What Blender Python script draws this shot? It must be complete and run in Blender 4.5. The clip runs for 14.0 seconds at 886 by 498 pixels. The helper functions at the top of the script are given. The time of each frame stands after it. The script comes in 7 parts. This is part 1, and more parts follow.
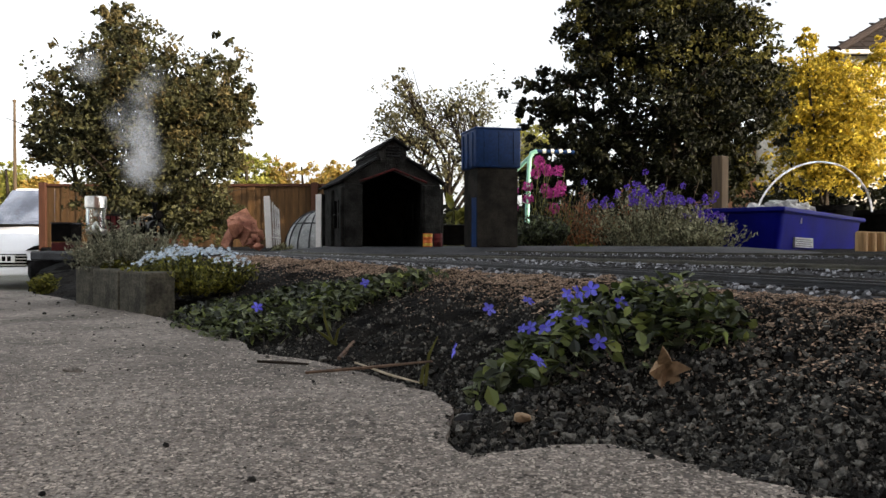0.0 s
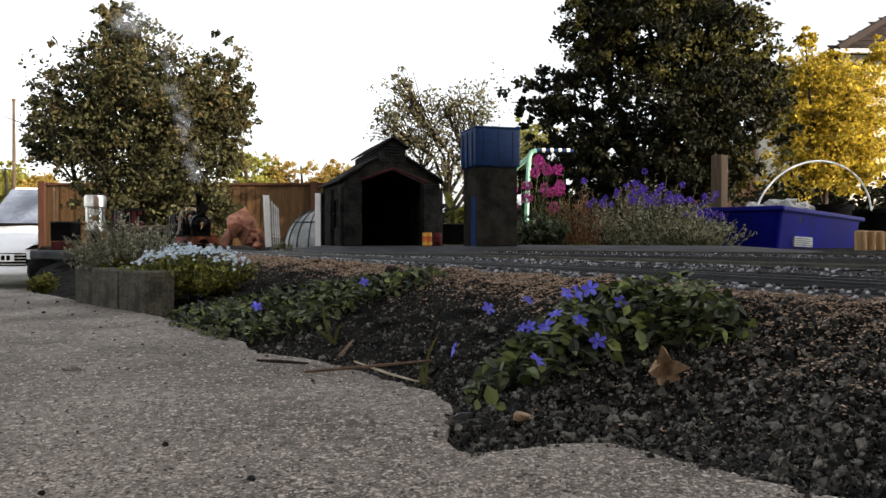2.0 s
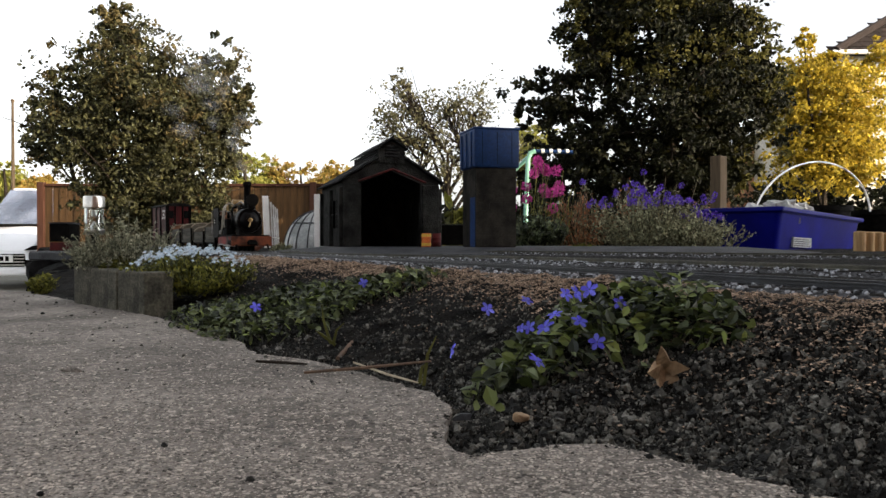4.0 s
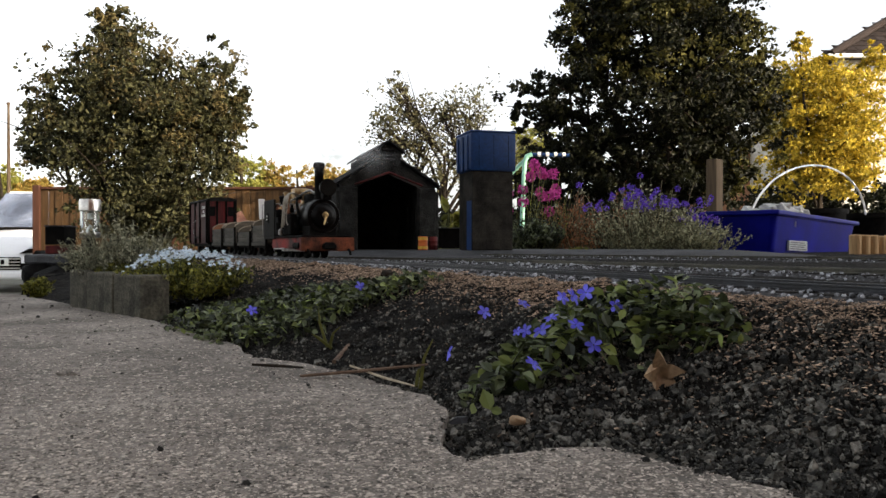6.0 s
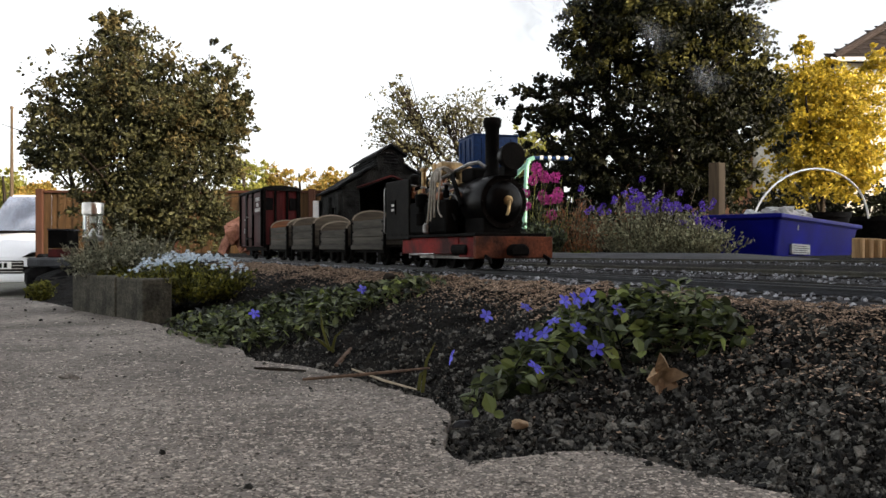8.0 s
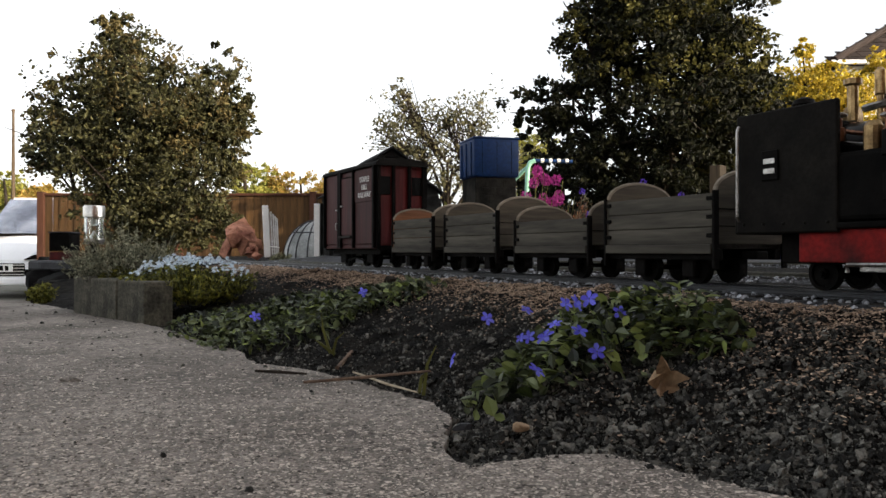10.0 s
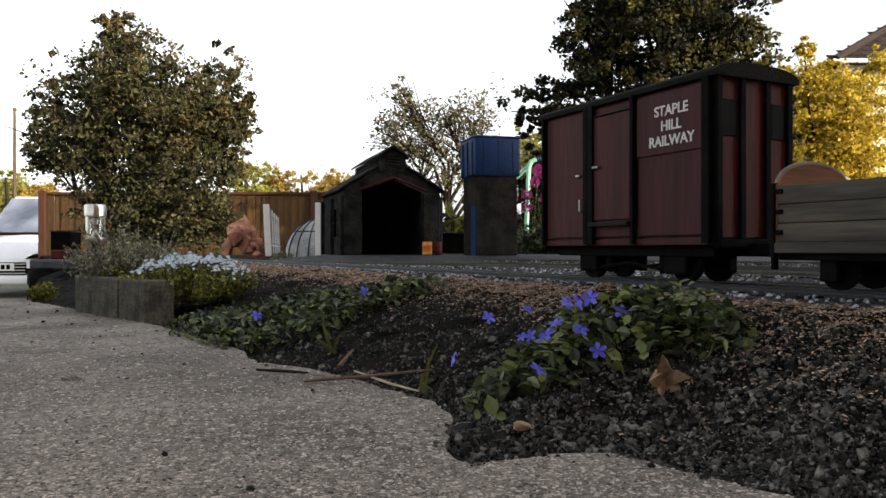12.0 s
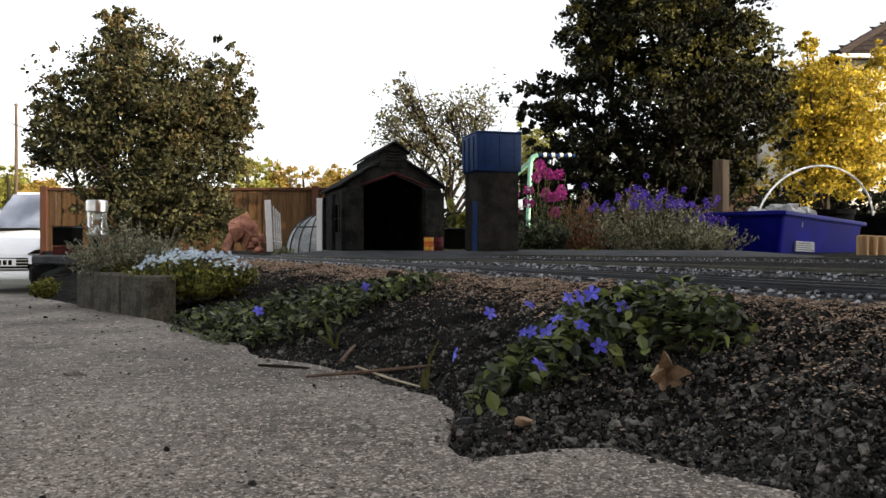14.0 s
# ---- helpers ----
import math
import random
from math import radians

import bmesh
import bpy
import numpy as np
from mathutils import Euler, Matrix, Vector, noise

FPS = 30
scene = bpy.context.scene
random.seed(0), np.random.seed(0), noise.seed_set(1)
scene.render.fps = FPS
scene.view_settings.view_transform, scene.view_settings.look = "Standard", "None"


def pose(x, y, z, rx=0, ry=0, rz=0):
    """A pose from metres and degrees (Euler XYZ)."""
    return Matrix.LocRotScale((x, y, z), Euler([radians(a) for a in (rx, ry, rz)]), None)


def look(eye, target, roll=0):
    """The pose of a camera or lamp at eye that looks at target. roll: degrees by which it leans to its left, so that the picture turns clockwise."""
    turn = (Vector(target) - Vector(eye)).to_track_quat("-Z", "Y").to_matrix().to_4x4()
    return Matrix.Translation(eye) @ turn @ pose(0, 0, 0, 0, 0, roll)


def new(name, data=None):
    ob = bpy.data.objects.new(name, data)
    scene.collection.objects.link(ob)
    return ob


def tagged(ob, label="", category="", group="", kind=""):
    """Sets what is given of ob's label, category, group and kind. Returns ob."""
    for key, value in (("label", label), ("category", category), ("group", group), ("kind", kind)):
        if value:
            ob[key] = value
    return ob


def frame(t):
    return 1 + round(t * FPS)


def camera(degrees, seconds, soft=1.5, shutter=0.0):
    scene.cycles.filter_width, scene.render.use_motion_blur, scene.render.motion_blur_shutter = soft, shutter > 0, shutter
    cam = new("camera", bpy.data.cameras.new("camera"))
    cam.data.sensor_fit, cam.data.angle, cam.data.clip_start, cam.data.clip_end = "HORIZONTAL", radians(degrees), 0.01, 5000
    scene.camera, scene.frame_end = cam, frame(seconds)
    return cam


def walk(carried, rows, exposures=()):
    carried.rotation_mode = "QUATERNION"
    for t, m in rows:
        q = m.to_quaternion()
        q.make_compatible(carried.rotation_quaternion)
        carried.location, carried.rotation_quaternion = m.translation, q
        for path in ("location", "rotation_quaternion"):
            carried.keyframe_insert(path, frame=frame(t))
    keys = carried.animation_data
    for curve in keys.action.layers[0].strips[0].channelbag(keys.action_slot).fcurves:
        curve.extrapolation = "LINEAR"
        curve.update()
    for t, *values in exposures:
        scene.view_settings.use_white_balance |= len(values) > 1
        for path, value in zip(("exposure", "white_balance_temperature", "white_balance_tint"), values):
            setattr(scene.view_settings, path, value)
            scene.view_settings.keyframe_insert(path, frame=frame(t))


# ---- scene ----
cam = camera(60, 14.0, soft=1.5)
walk(cam, [
    (0, pose(0, 0, 0.0845, 89.452, 0, 0.000)), (0.5, pose(0, 0, 0.0845, 89.435, 0, 0.000)),
    (1, pose(0, 0, 0.0845, 89.519, 0, -0.068)), (1.5, pose(0, 0, 0.0845, 89.452, 0, -0.059)),
    (2, pose(0, 0, 0.0845, 89.384, 0, -0.042)), (2.5, pose(0, 0, 0.0845, 89.342, 0, -0.025)),
    (3, pose(0, 0, 0.0845, 89.342, 0, 0.000)), (4.2, pose(0, 0, 0.0845, 89.48, 0, -0.14)),
    (5.5, pose(0, 0, 0.0845, 89.662, 0, -0.304)),
    (6, pose(0, 0, 0.0845, 89.682, 0, -0.363)), (6.5, pose(0, 0, 0.0845, 90.034, 0, -0.515)),
    (7, pose(0, 0, 0.0845, 90.127, 0, -0.540)), (7.5, pose(0, 0, 0.0845, 90.051, 0, -0.405)),
    (8, pose(0, 0, 0.0845, 89.941, 0, -0.194)), (9.2, pose(0, 0, 0.0845, 90.04, 0, -0.14)),
    (10.5, pose(0, 0, 0.0845, 90.177, 0, -0.110)), (11, pose(0, 0, 0.0845, 90.177, 0, -0.101)),
    (11.5, pose(0, 0, 0.0845, 90.084, 0, -0.076)), (12, pose(0, 0, 0.0845, 90.068, 0, -0.042)),
    (12.5, pose(0, 0, 0.0845, 90.127, 0, -0.042)), (13, pose(0, 0, 0.0845, 90.203, 0, -0.042)),
    (13.5, pose(0, 0, 0.0845, 90.034, 0, 0.017)), (14, pose(0, 0, 0.0845, 89.738, 0, 0.068)),
])
scene.cycles.transparent_max_bounces = 96

# ---- light ----
SUN_AZIMUTH = 118.0     # degrees clockwise from +y, the way to the sun
SUN_HEIGHT = 16.0
EXPOSURE = 1.36
scene.view_settings.exposure = EXPOSURE
world = bpy.data.worlds.new("world")
scene.world = world
world.use_nodes = True
wn = world.node_tree.nodes
sky = wn.new("ShaderNodeTexSky")
sky.sky_type, sky.sun_disc = "NISHITA", False
sky.sun_elevation, sky.sun_rotation = radians(SUN_HEIGHT), radians(SUN_AZIMUTH)
sky.air_density, sky.dust_density, sky.ozone_density = 1.0, 2.5, 1.0
hs = wn.new("ShaderNodeHueSaturation")
hs.inputs["Saturation"].default_value = 0.16
world.node_tree.links.new(sky.outputs[0], hs.inputs["Color"])
world.node_tree.links.new(hs.outputs[0], wn["Background"].inputs[0])
wn["Background"].inputs[1].default_value = 0.15
sun = new("sun", bpy.data.lights.new("sun", "SUN"))
sun.data.energy, sun.data.angle, sun.data.color = 3.7, radians(0.5), (1.0, 0.80, 0.55)
az, el = radians(SUN_AZIMUTH), radians(SUN_HEIGHT)
sun.matrix_world = look((math.sin(az) * math.cos(el) * 30, math.cos(az) * math.cos(el) * 30, math.sin(el) * 30), (0, 0, 0))


# ---- materials ----
def mat(name, color, color2=None, scale=20.0, rough=0.8, metal=0.0, bump=0.3, bump_scale=None, fine=None,
        random_mix=0.0, island=False, translucent=0.0, alpha=1.0, detail=6.0, spread=(0.35, 0.65), dist=0.002, coord="Object", spec=0.5, grain=(0.72, 1.25), blotch=None, skew=1.0):
    """A surface of two colours mixed by noise at one scale, speckled at a finer one, with relief."""
    m = bpy.data.materials.new(name)
    m.use_nodes = True
    n, l = m.node_tree.nodes, m.node_tree.links
    b = n["Principled BSDF"]
    b.inputs["Roughness"].default_value, b.inputs["Metallic"].default_value = rough, metal
    b.inputs["Specular IOR Level"].default_value = spec
    tc = n.new("ShaderNodeTexCoord")
    color2 = color2 or tuple(c * 0.7 for c in color)
    n1 = n.new("ShaderNodeTexNoise")
    n1.inputs["Scale"].default_value, n1.inputs["Detail"].default_value = scale, detail
    l.new(tc.outputs[coord], n1.inputs["Vector"])
    ramp = n.new("ShaderNodeMapRange")
    ramp.inputs["From Min"].default_value, ramp.inputs["From Max"].default_value = spread
    l.new(n1.outputs["Fac"], ramp.inputs["Value"])
    mix = n.new("ShaderNodeMix")
    mix.data_type = "RGBA"
    mix.inputs["A"].default_value, mix.inputs["B"].default_value = (*color, 1), (*color2, 1)
    fac = ramp.outputs[0]
    if island or random_mix:
        g = n.new("ShaderNodeNewGeometry") if island else n.new("ShaderNodeObjectInfo")
        rnd = g.outputs["Random Per Island"] if island else g.outputs["Random"]
        w = n.new("ShaderNodeMix")
        w.inputs["Factor"].default_value = random_mix or 0.7
        l.new(fac, w.inputs["A"])
        l.new(rnd, w.inputs["B"])
        fac = w.outputs["Result"]
    if skew != 1.0:
        pw = n.new("ShaderNodeMath")
        pw.operation = "POWER"
        pw.inputs[1].default_value = skew
        l.new(fac, pw.inputs[0])
        fac = pw.outputs[0]
    l.new(fac, mix.inputs["Factor"])
    out = mix.outputs["Result"]
    fs = fine or scale * 9
    n2 = n.new("ShaderNodeTexNoise")
    n2.inputs["Scale"].default_value, n2.inputs["Detail"].default_value = fs, 4.0
    l.new(tc.outputs[coord], n2.inputs["Vector"])
    sp = n.new("ShaderNodeMapRange")
    sp.inputs["From Min"].default_value, sp.inputs["From Max"].default_value = 0.3, 0.7
    sp.inputs["To Min"].default_value, sp.inputs["To Max"].default_value = grain
    l.new(n2.outputs["Fac"], sp.inputs["Value"])
    mul = n.new("ShaderNodeVectorMath")
    mul.operation = "SCALE"
    l.new(out, mul.inputs[0])
    l.new(sp.outputs[0], mul.inputs["Scale"])
    out = mul.outputs[0]
    if blotch:
        n4 = n.new("ShaderNodeTexNoise")
        n4.inputs["Scale"].default_value, n4.inputs["Detail"].default_value = blotch, 5.0
        l.new(tc.outputs[coord], n4.inputs["Vector"])
        r4 = n.new("ShaderNodeMapRange")
        r4.inputs["From Min"].default_value, r4.inputs["From Max"].default_value = 0.35, 0.65
        r4.inputs["To Min"].default_value, r4.inputs["To Max"].default_value = 0.60, 1.28
        l.new(n4.outputs["Fac"], r4.inputs["Value"])
        m4 = n.new("ShaderNodeVectorMath")
        m4.operation = "SCALE"
        l.new(out, m4.inputs[0])
        l.new(r4.outputs[0], m4.inputs["Scale"])
        out = m4.outputs[0]
    l.new(out, b.inputs["Base Color"])
    if bump:
        bp = n.new("ShaderNodeBump")
        bp.inputs["Strength"].default_value, bp.inputs["Distance"].default_value = bump, dist
        if bump_scale:
            n3 = n.new("ShaderNodeTexNoise")
            n3.inputs["Scale"].default_value, n3.inputs["Detail"].default_value = bump_scale, 6.0
            l.new(tc.outputs[coord], n3.inputs["Vector"])
            l.new(n3.outputs["Fac"], bp.inputs["Height"])
        else:
            l.new(n2.outputs["Fac"], bp.inputs["Height"])
        l.new(bp.outputs[0], b.inputs["Normal"])
    if translucent:
        tr = n.new("ShaderNodeBsdfTranslucent")
        l.new(out, tr.inputs["Color"])
        ms = n.new("ShaderNodeMixShader")
        ms.inputs[0].default_value = translucent
        l.new(b.outputs[0], ms.inputs[1])
        l.new(tr.outputs[0], ms.inputs[2])
        l.new(ms.outputs[0], n["Material Output"].inputs["Surface"])
    return m


def wood(name, color, color2, axis=0, scale=14.0, rough=0.75, stretch=12.0, bump=0.3, random_mix=0.25, dist=0.001):
    """Planed or sawn wood with its grain along one axis."""
    m = mat(name, color, color2, scale=scale, rough=rough, bump=bump, random_mix=random_mix, dist=dist, fine=scale * 6, spec=0.2)
    n, l = m.node_tree.nodes, m.node_tree.links
    tc = [q for q in n if q.type == "TEX_COORD"][0]
    mp = n.new("ShaderNodeMapping")
    mp.inputs["Scale"].default_value = [1.0 / stretch if k == axis else 1.0 for k in range(3)]
    for link in list(l):
        if link.from_node == tc:
            to = link.to_socket
            l.new(mp.outputs[0], to)
    l.new(tc.outputs["Object"], mp.inputs[0])
    return m


concrete_mat = mat("concrete", (0.325, 0.287, 0.252), (0.128, 0.118, 0.106), scale=130, detail=12.0, fine=700, rough=0.95, bump=1.0, bump_scale=300, dist=0.0016, spread=(0.28, 0.72), grain=(0.55, 1.4), spec=0.15, blotch=9)
soil_mat = mat("soil", (0.0022, 0.002, 0.0018), (0.016, 0.014, 0.012), scale=45, fine=420, rough=0.95, bump=1.0, bump_scale=260, dist=0.005, grain=(0.3, 1.7), spec=0.1)
ground_mat = mat("driveway_gravel", (0.16, 0.15, 0.13), (0.09, 0.09, 0.06), scale=0.8, fine=30, rough=0.95, bump=0.5, dist=0.02)
clod_mat = mat("clods", (0.0025, 0.0023, 0.002), (0.25, 0.24, 0.21), scale=90, fine=500, rough=0.8, spec=0.25, bump=0.9, island=True, random_mix=0.75, skew=2.7, grain=(0.3, 1.7))
mulch_mat = mat("mulch", (0.03, 0.021, 0.016), (0.60, 0.44, 0.32), scale=60, fine=500, rough=0.95, bump=0.6, island=True, random_mix=0.8, skew=1.05, spec=0.2, grain=(0.5, 1.5))
aggregate_mat = mat("aggregate", (0.05, 0.045, 0.04), (0.66, 0.58, 0.50), scale=90, fine=600, rough=0.9, bump=0.3, island=True, random_mix=0.9, spec=0.2, skew=1.2)
ballast_mat = mat("ballast", (0.013, 0.0135, 0.015), (0.58, 0.60, 0.65), scale=120, fine=700, rough=0.85, bump=0.5, island=True, random_mix=0.85, skew=1.6, spec=0.3)
rail_mat = mat("rail", (0.030, 0.032, 0.038), (0.014, 0.014, 0.015), scale=60, rough=0.42, metal=0.25, bump=0.15, spec=0.35)
oldrail_mat = mat("weathered_rail", (0.085, 0.082, 0.062), (0.035, 0.034, 0.028), scale=40, rough=0.55, metal=0.2, bump=0.2, spec=0.3)
sleeper_mat = mat("sleeper", (0.010, 0.009, 0.008), (0.030, 0.027, 0.024), scale=80, rough=0.85, bump=0.5, spec=0.15)
bed_mat = mat("track_grit", (0.012, 0.012, 0.013), (0.09, 0.09, 0.095), scale=260, fine=900, rough=0.95, bump=1.0, bump_scale=500, dist=0.002, spec=0.15)
slate_mat = mat("slate", (0.014, 0.015, 0.018), (0.045, 0.046, 0.052), scale=14, rough=0.7, bump=0.6, dist=0.003, spec=0.25)
shed_mat = mat("shed_stone", (0.009, 0.009, 0.0086), (0.030, 0.030, 0.028), scale=26, fine=220, rough=0.95, spec=0.08, bump=0.9, dist=0.003)
shed_roof_mat = mat("shed_slate", (0.008, 0.008, 0.0085), (0.022, 0.022, 0.023), scale=30, rough=0.9, spec=0.1, bump=0.6)
shed_dark_mat = mat("shed_window", (0.003, 0.003, 0.003), rough=0.7, bump=0, spec=0.08)
redtrim_mat = mat("red_trim", (0.085, 0.014, 0.014), (0.02, 0.012, 0.011), scale=60, rough=0.8, spec=0.1)
pillar_mat = mat("pillar_stone", (0.009, 0.0085, 0.0075), (0.030, 0.027, 0.023), scale=22, fine=200, rough=0.95, spec=0.1, bump=0.5, dist=0.002)
tank_mat = mat("blue_tank", (0.003, 0.030, 0.115), (0.002, 0.018, 0.07), scale=14, rough=0.6, bump=0.25, spec=0.25)
blue_mat = mat("blue_plastic", (0.003, 0.005, 0.19), (0.002, 0.003, 0.11), scale=5, rough=0.45, bump=0.08, spec=0.08, grain=(0.92, 1.08))
white_mat = mat("white_paint", (0.88, 0.88, 0.87), (0.80, 0.80, 0.78), scale=25, rough=0.55, bump=0.1, grain=(0.93, 1.04))
black_mat = mat("black", (0.0022, 0.0021, 0.002), (0.007, 0.0062, 0.0056), scale=50, rough=0.7, bump=0.2, spec=0.04)
gloss_black_mat = mat("black_enamel", (0.0016, 0.0016, 0.0019), (0.005, 0.0042, 0.004), scale=40, rough=0.3, bump=0.05, spec=0.08)
loco_grey_mat = mat("dark_grey_enamel", (0.011, 0.0095, 0.008), (0.004, 0.0036, 0.0032), scale=45, rough=0.65, bump=0.1, spec=0.05)
loco_red_mat = mat("red_enamel", (0.22, 0.008, 0.007), (0.03, 0.004, 0.004), scale=38, rough=0.55, spec=0.1, bump=0.12)
rust_mat = mat("rusty_orange_paint", (0.20, 0.060, 0.028), (0.030, 0.013, 0.010), scale=38, rough=0.7, bump=0.3, spec=0.1)
brass_mat = mat("brass", (0.42, 0.29, 0.14), (0.14, 0.09, 0.045), scale=70, rough=0.42, metal=1.0, bump=0.1)
steel_mat = mat("steel", (0.40, 0.39, 0.38), (0.14, 0.13, 0.12), scale=80, rough=0.35, metal=1.0, bump=0.15)
rope_mat = mat("pale_hose", (0.40, 0.37, 0.31), (0.25, 0.22, 0.18), scale=200, rough=0.8)
van_red_mat = wood("van_maroon", (0.062, 0.0125, 0.013), (0.030, 0.007, 0.0075), axis=2, scale=40, rough=0.65)
van_end_mat = wood("van_red", (0.085, 0.0075, 0.008), (0.035, 0.005, 0.0055), axis=2, scale=40, rough=0.65)
van_roof_mat = mat("van_roof_felt", (0.007, 0.0065, 0.006), (0.014, 0.013, 0.012), scale=40, rough=0.9, bump=0.4, spec=0.1)
plank_mat = wood("wagon_planks", (0.088, 0.080, 0.064), (0.032, 0.029, 0.024), axis=0, scale=60, rough=0.85, bump=0.5)
endplank_mat = wood("wagon_end_planks", (0.095, 0.080, 0.060), (0.040, 0.034, 0.027), axis=1, scale=60, rough=0.85, bump=0.5)
rustplank_mat = wood("rusty_end_planks", (0.24, 0.105, 0.050), (0.11, 0.05, 0.028), axis=1, scale=60, rough=0.85, bump=0.5)
paleedge_mat = wood("pale_plank_edges", (0.26, 0.22, 0.17), (0.14, 0.12, 0.095), axis=1, scale=60, rough=0.85, bump=0.3)
block_mat = mat("weathered_edging", (0.115, 0.108, 0.084), (0.030, 0.029, 0.023), scale=30, fine=260, rough=0.92, bump=0.7, dist=0.002, spec=0.15, grain=(0.6, 1.4), blotch=26)
fence_mat = wood("fence_boards", (0.088, 0.048, 0.019), (0.022, 0.013, 0.007), axis=2, scale=14, rough=0.85, dist=0.004, random_mix=0.45)
post_mat = wood("softwood_post", (0.105, 0.075, 0.046), (0.06, 0.042, 0.026), axis=2, scale=12, rough=0.8)
log_mat = wood("log_edging", (0.42, 0.27, 0.13), (0.28, 0.18, 0.09), axis=2, scale=20, rough=0.75)
bark_mat = mat("bark", (0.034, 0.026, 0.019), (0.014, 0.011, 0.009), scale=9, fine=60, rough=0.95, bump=0.9, dist=0.01, spec=0.15)
redrock_mat = mat("red_rock", (0.52, 0.25, 0.165), (0.16, 0.062, 0.044), scale=16, fine=150, rough=0.92, bump=0.6, dist=0.003, spec=0.15)
chrome_mat = mat("brushed_steel", (0.62, 0.60, 0.57), (0.5, 0.48, 0.45), scale=50, rough=0.28, metal=1.0, bump=0.05)
mint_mat = mat("mint_paint", (0.30, 0.62, 0.48), (0.24, 0.50, 0.40), scale=20, rough=0.45, bump=0.05)
brick_house_mat = mat("brick_wall", (0.40, 0.20, 0.11), (0.30, 0.15, 0.09), scale=3, fine=25, rough=0.9)
tile_mat = mat("roof_tile", (0.034, 0.024, 0.021), (0.010, 0.008, 0.0075), scale=3, fine=20, rough=0.9, random_mix=0.7, spec=0.15)
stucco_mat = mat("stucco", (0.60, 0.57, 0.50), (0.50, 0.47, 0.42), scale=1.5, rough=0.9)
orange_mat = mat("orange_paint", (0.75, 0.17, 0.02), (0.6, 0.12, 0.02), scale=40, rough=0.45)
yellow_mat = mat("yellow_band", (0.78, 0.50, 0.06), (0.7, 0.42, 0.05), scale=40, rough=0.45)
darkred_mat = mat("dark_red_paint", (0.10, 0.010, 0.010), (0.05, 0.008, 0.008), scale=40, rough=0.6, spec=0.2)
car_mat = mat("car_paint", (0.82, 0.83, 0.86), (0.80, 0.81, 0.84), scale=3, rough=0.16, bump=0, grain=(0.98, 1.02))
lettering_mat = mat("white_lettering", (0.72, 0.70, 0.68), (0.55, 0.53, 0.52), scale=150, rough=0.7, bump=0)
glass_mat = bpy.data.materials.new("glass")
glass_mat.use_nodes = True
_b = glass_mat.node_tree.nodes["Principled BSDF"]
_b.inputs["Base Color"].default_value, _b.inputs["Roughness"].default_value = (0.9, 0.95, 0.95, 1), 0.03
_b.inputs["Transmission Weight"].default_value = 1.0
# Pale metallic base, blotched grey-blue: the sky's reflection put into the glass colour.
carglass_mat = mat("sky_toned_car_glass", (0.80, 0.85, 0.95), (0.40, 0.45, 0.55), scale=2.2, rough=0.05, metal=0.8, bump=0, grain=(0.97, 1.03))


def leafmat(name, c1, c2, translucent=0.35, rough=0.5, skew=1.0, spec=0.28):
    return mat(name, c1, c2, scale=3, fine=60, rough=rough + 0.12, spec=spec, bump=0, island=True, random_mix=0.8, translucent=translucent, skew=skew)


bush_leaf = leafmat("olive_leaves", (0.010, 0.011, 0.005), (0.105, 0.105, 0.045), 0.28, skew=1.4, spec=0.2)
# Autumn olive-brown, with the light on the upper clumps put into its colour.
lit_olive_leaf = leafmat("lit_olive_leaves", (0.030, 0.026, 0.010), (0.17, 0.135, 0.055), 0.35, skew=1.2, spec=0.2)
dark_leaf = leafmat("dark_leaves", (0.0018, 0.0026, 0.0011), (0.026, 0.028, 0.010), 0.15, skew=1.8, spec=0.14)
# Yellow-green copy of the dark leaves: low sunlight put into the colour.
sun_tinted_leaf = leafmat("sun_tinted_green_leaves", (0.018, 0.020, 0.006), (0.16, 0.145, 0.038), 0.35, skew=1.5, spec=0.15)
gold_leaf = leafmat("golden_leaves", (0.075, 0.068, 0.009), (0.70, 0.52, 0.055), 0.42, skew=0.9)
grey_leaf = leafmat("pale_leaves", (0.055, 0.050, 0.024), (0.16, 0.15, 0.075), 0.35)
autumn_leaf = leafmat("autumn_leaves", (0.36, 0.20, 0.045), (0.22, 0.20, 0.045), 0.35)
hedge_leaf = leafmat("yellow_green_leaves", (0.28, 0.26, 0.05), (0.16, 0.18, 0.04), 0.35)
cover_leaf = leafmat("groundcover_leaves", (0.004, 0.007, 0.003), (0.21, 0.25, 0.12), 0.15, 0.3, skew=2.3)
cover_light = leafmat("fresh_leaves", (0.022, 0.034, 0.009), (0.32, 0.38, 0.11), 0.25, 0.35, skew=1.6)
silver_leaf = leafmat("silver_leaves", (0.035, 0.038, 0.018), (0.60, 0.60, 0.38), 0.25, 0.7, skew=1.25)
grey_shrub_leaf = leafmat("downy_grey_leaves", (0.035, 0.038, 0.024), (0.42, 0.42, 0.30), 0.2, 0.7, skew=1.25)
straw_stem = leafmat("straw_stems", (0.03, 0.028, 0.014), (0.34, 0.29, 0.16), 0.2, 0.7, skew=1.6)
lime_leaf = leafmat("lime_leaves", (0.025, 0.030, 0.006), (0.34, 0.33, 0.060), 0.3, skew=1.5)
rust_leaf = leafmat("rusty_leaves", (0.07, 0.035, 0.018), (0.48, 0.20, 0.085), 0.3, skew=1.2)
bluefl_mat = leafmat("blue_petals", (0.24, 0.26, 0.95), (0.09, 0.07, 0.60), 0.35, 0.6)
palefl_mat = leafmat("pale_blue_petals", (0.20, 0.36, 0.54), (0.86, 0.92, 0.94), 0.3, 0.6)
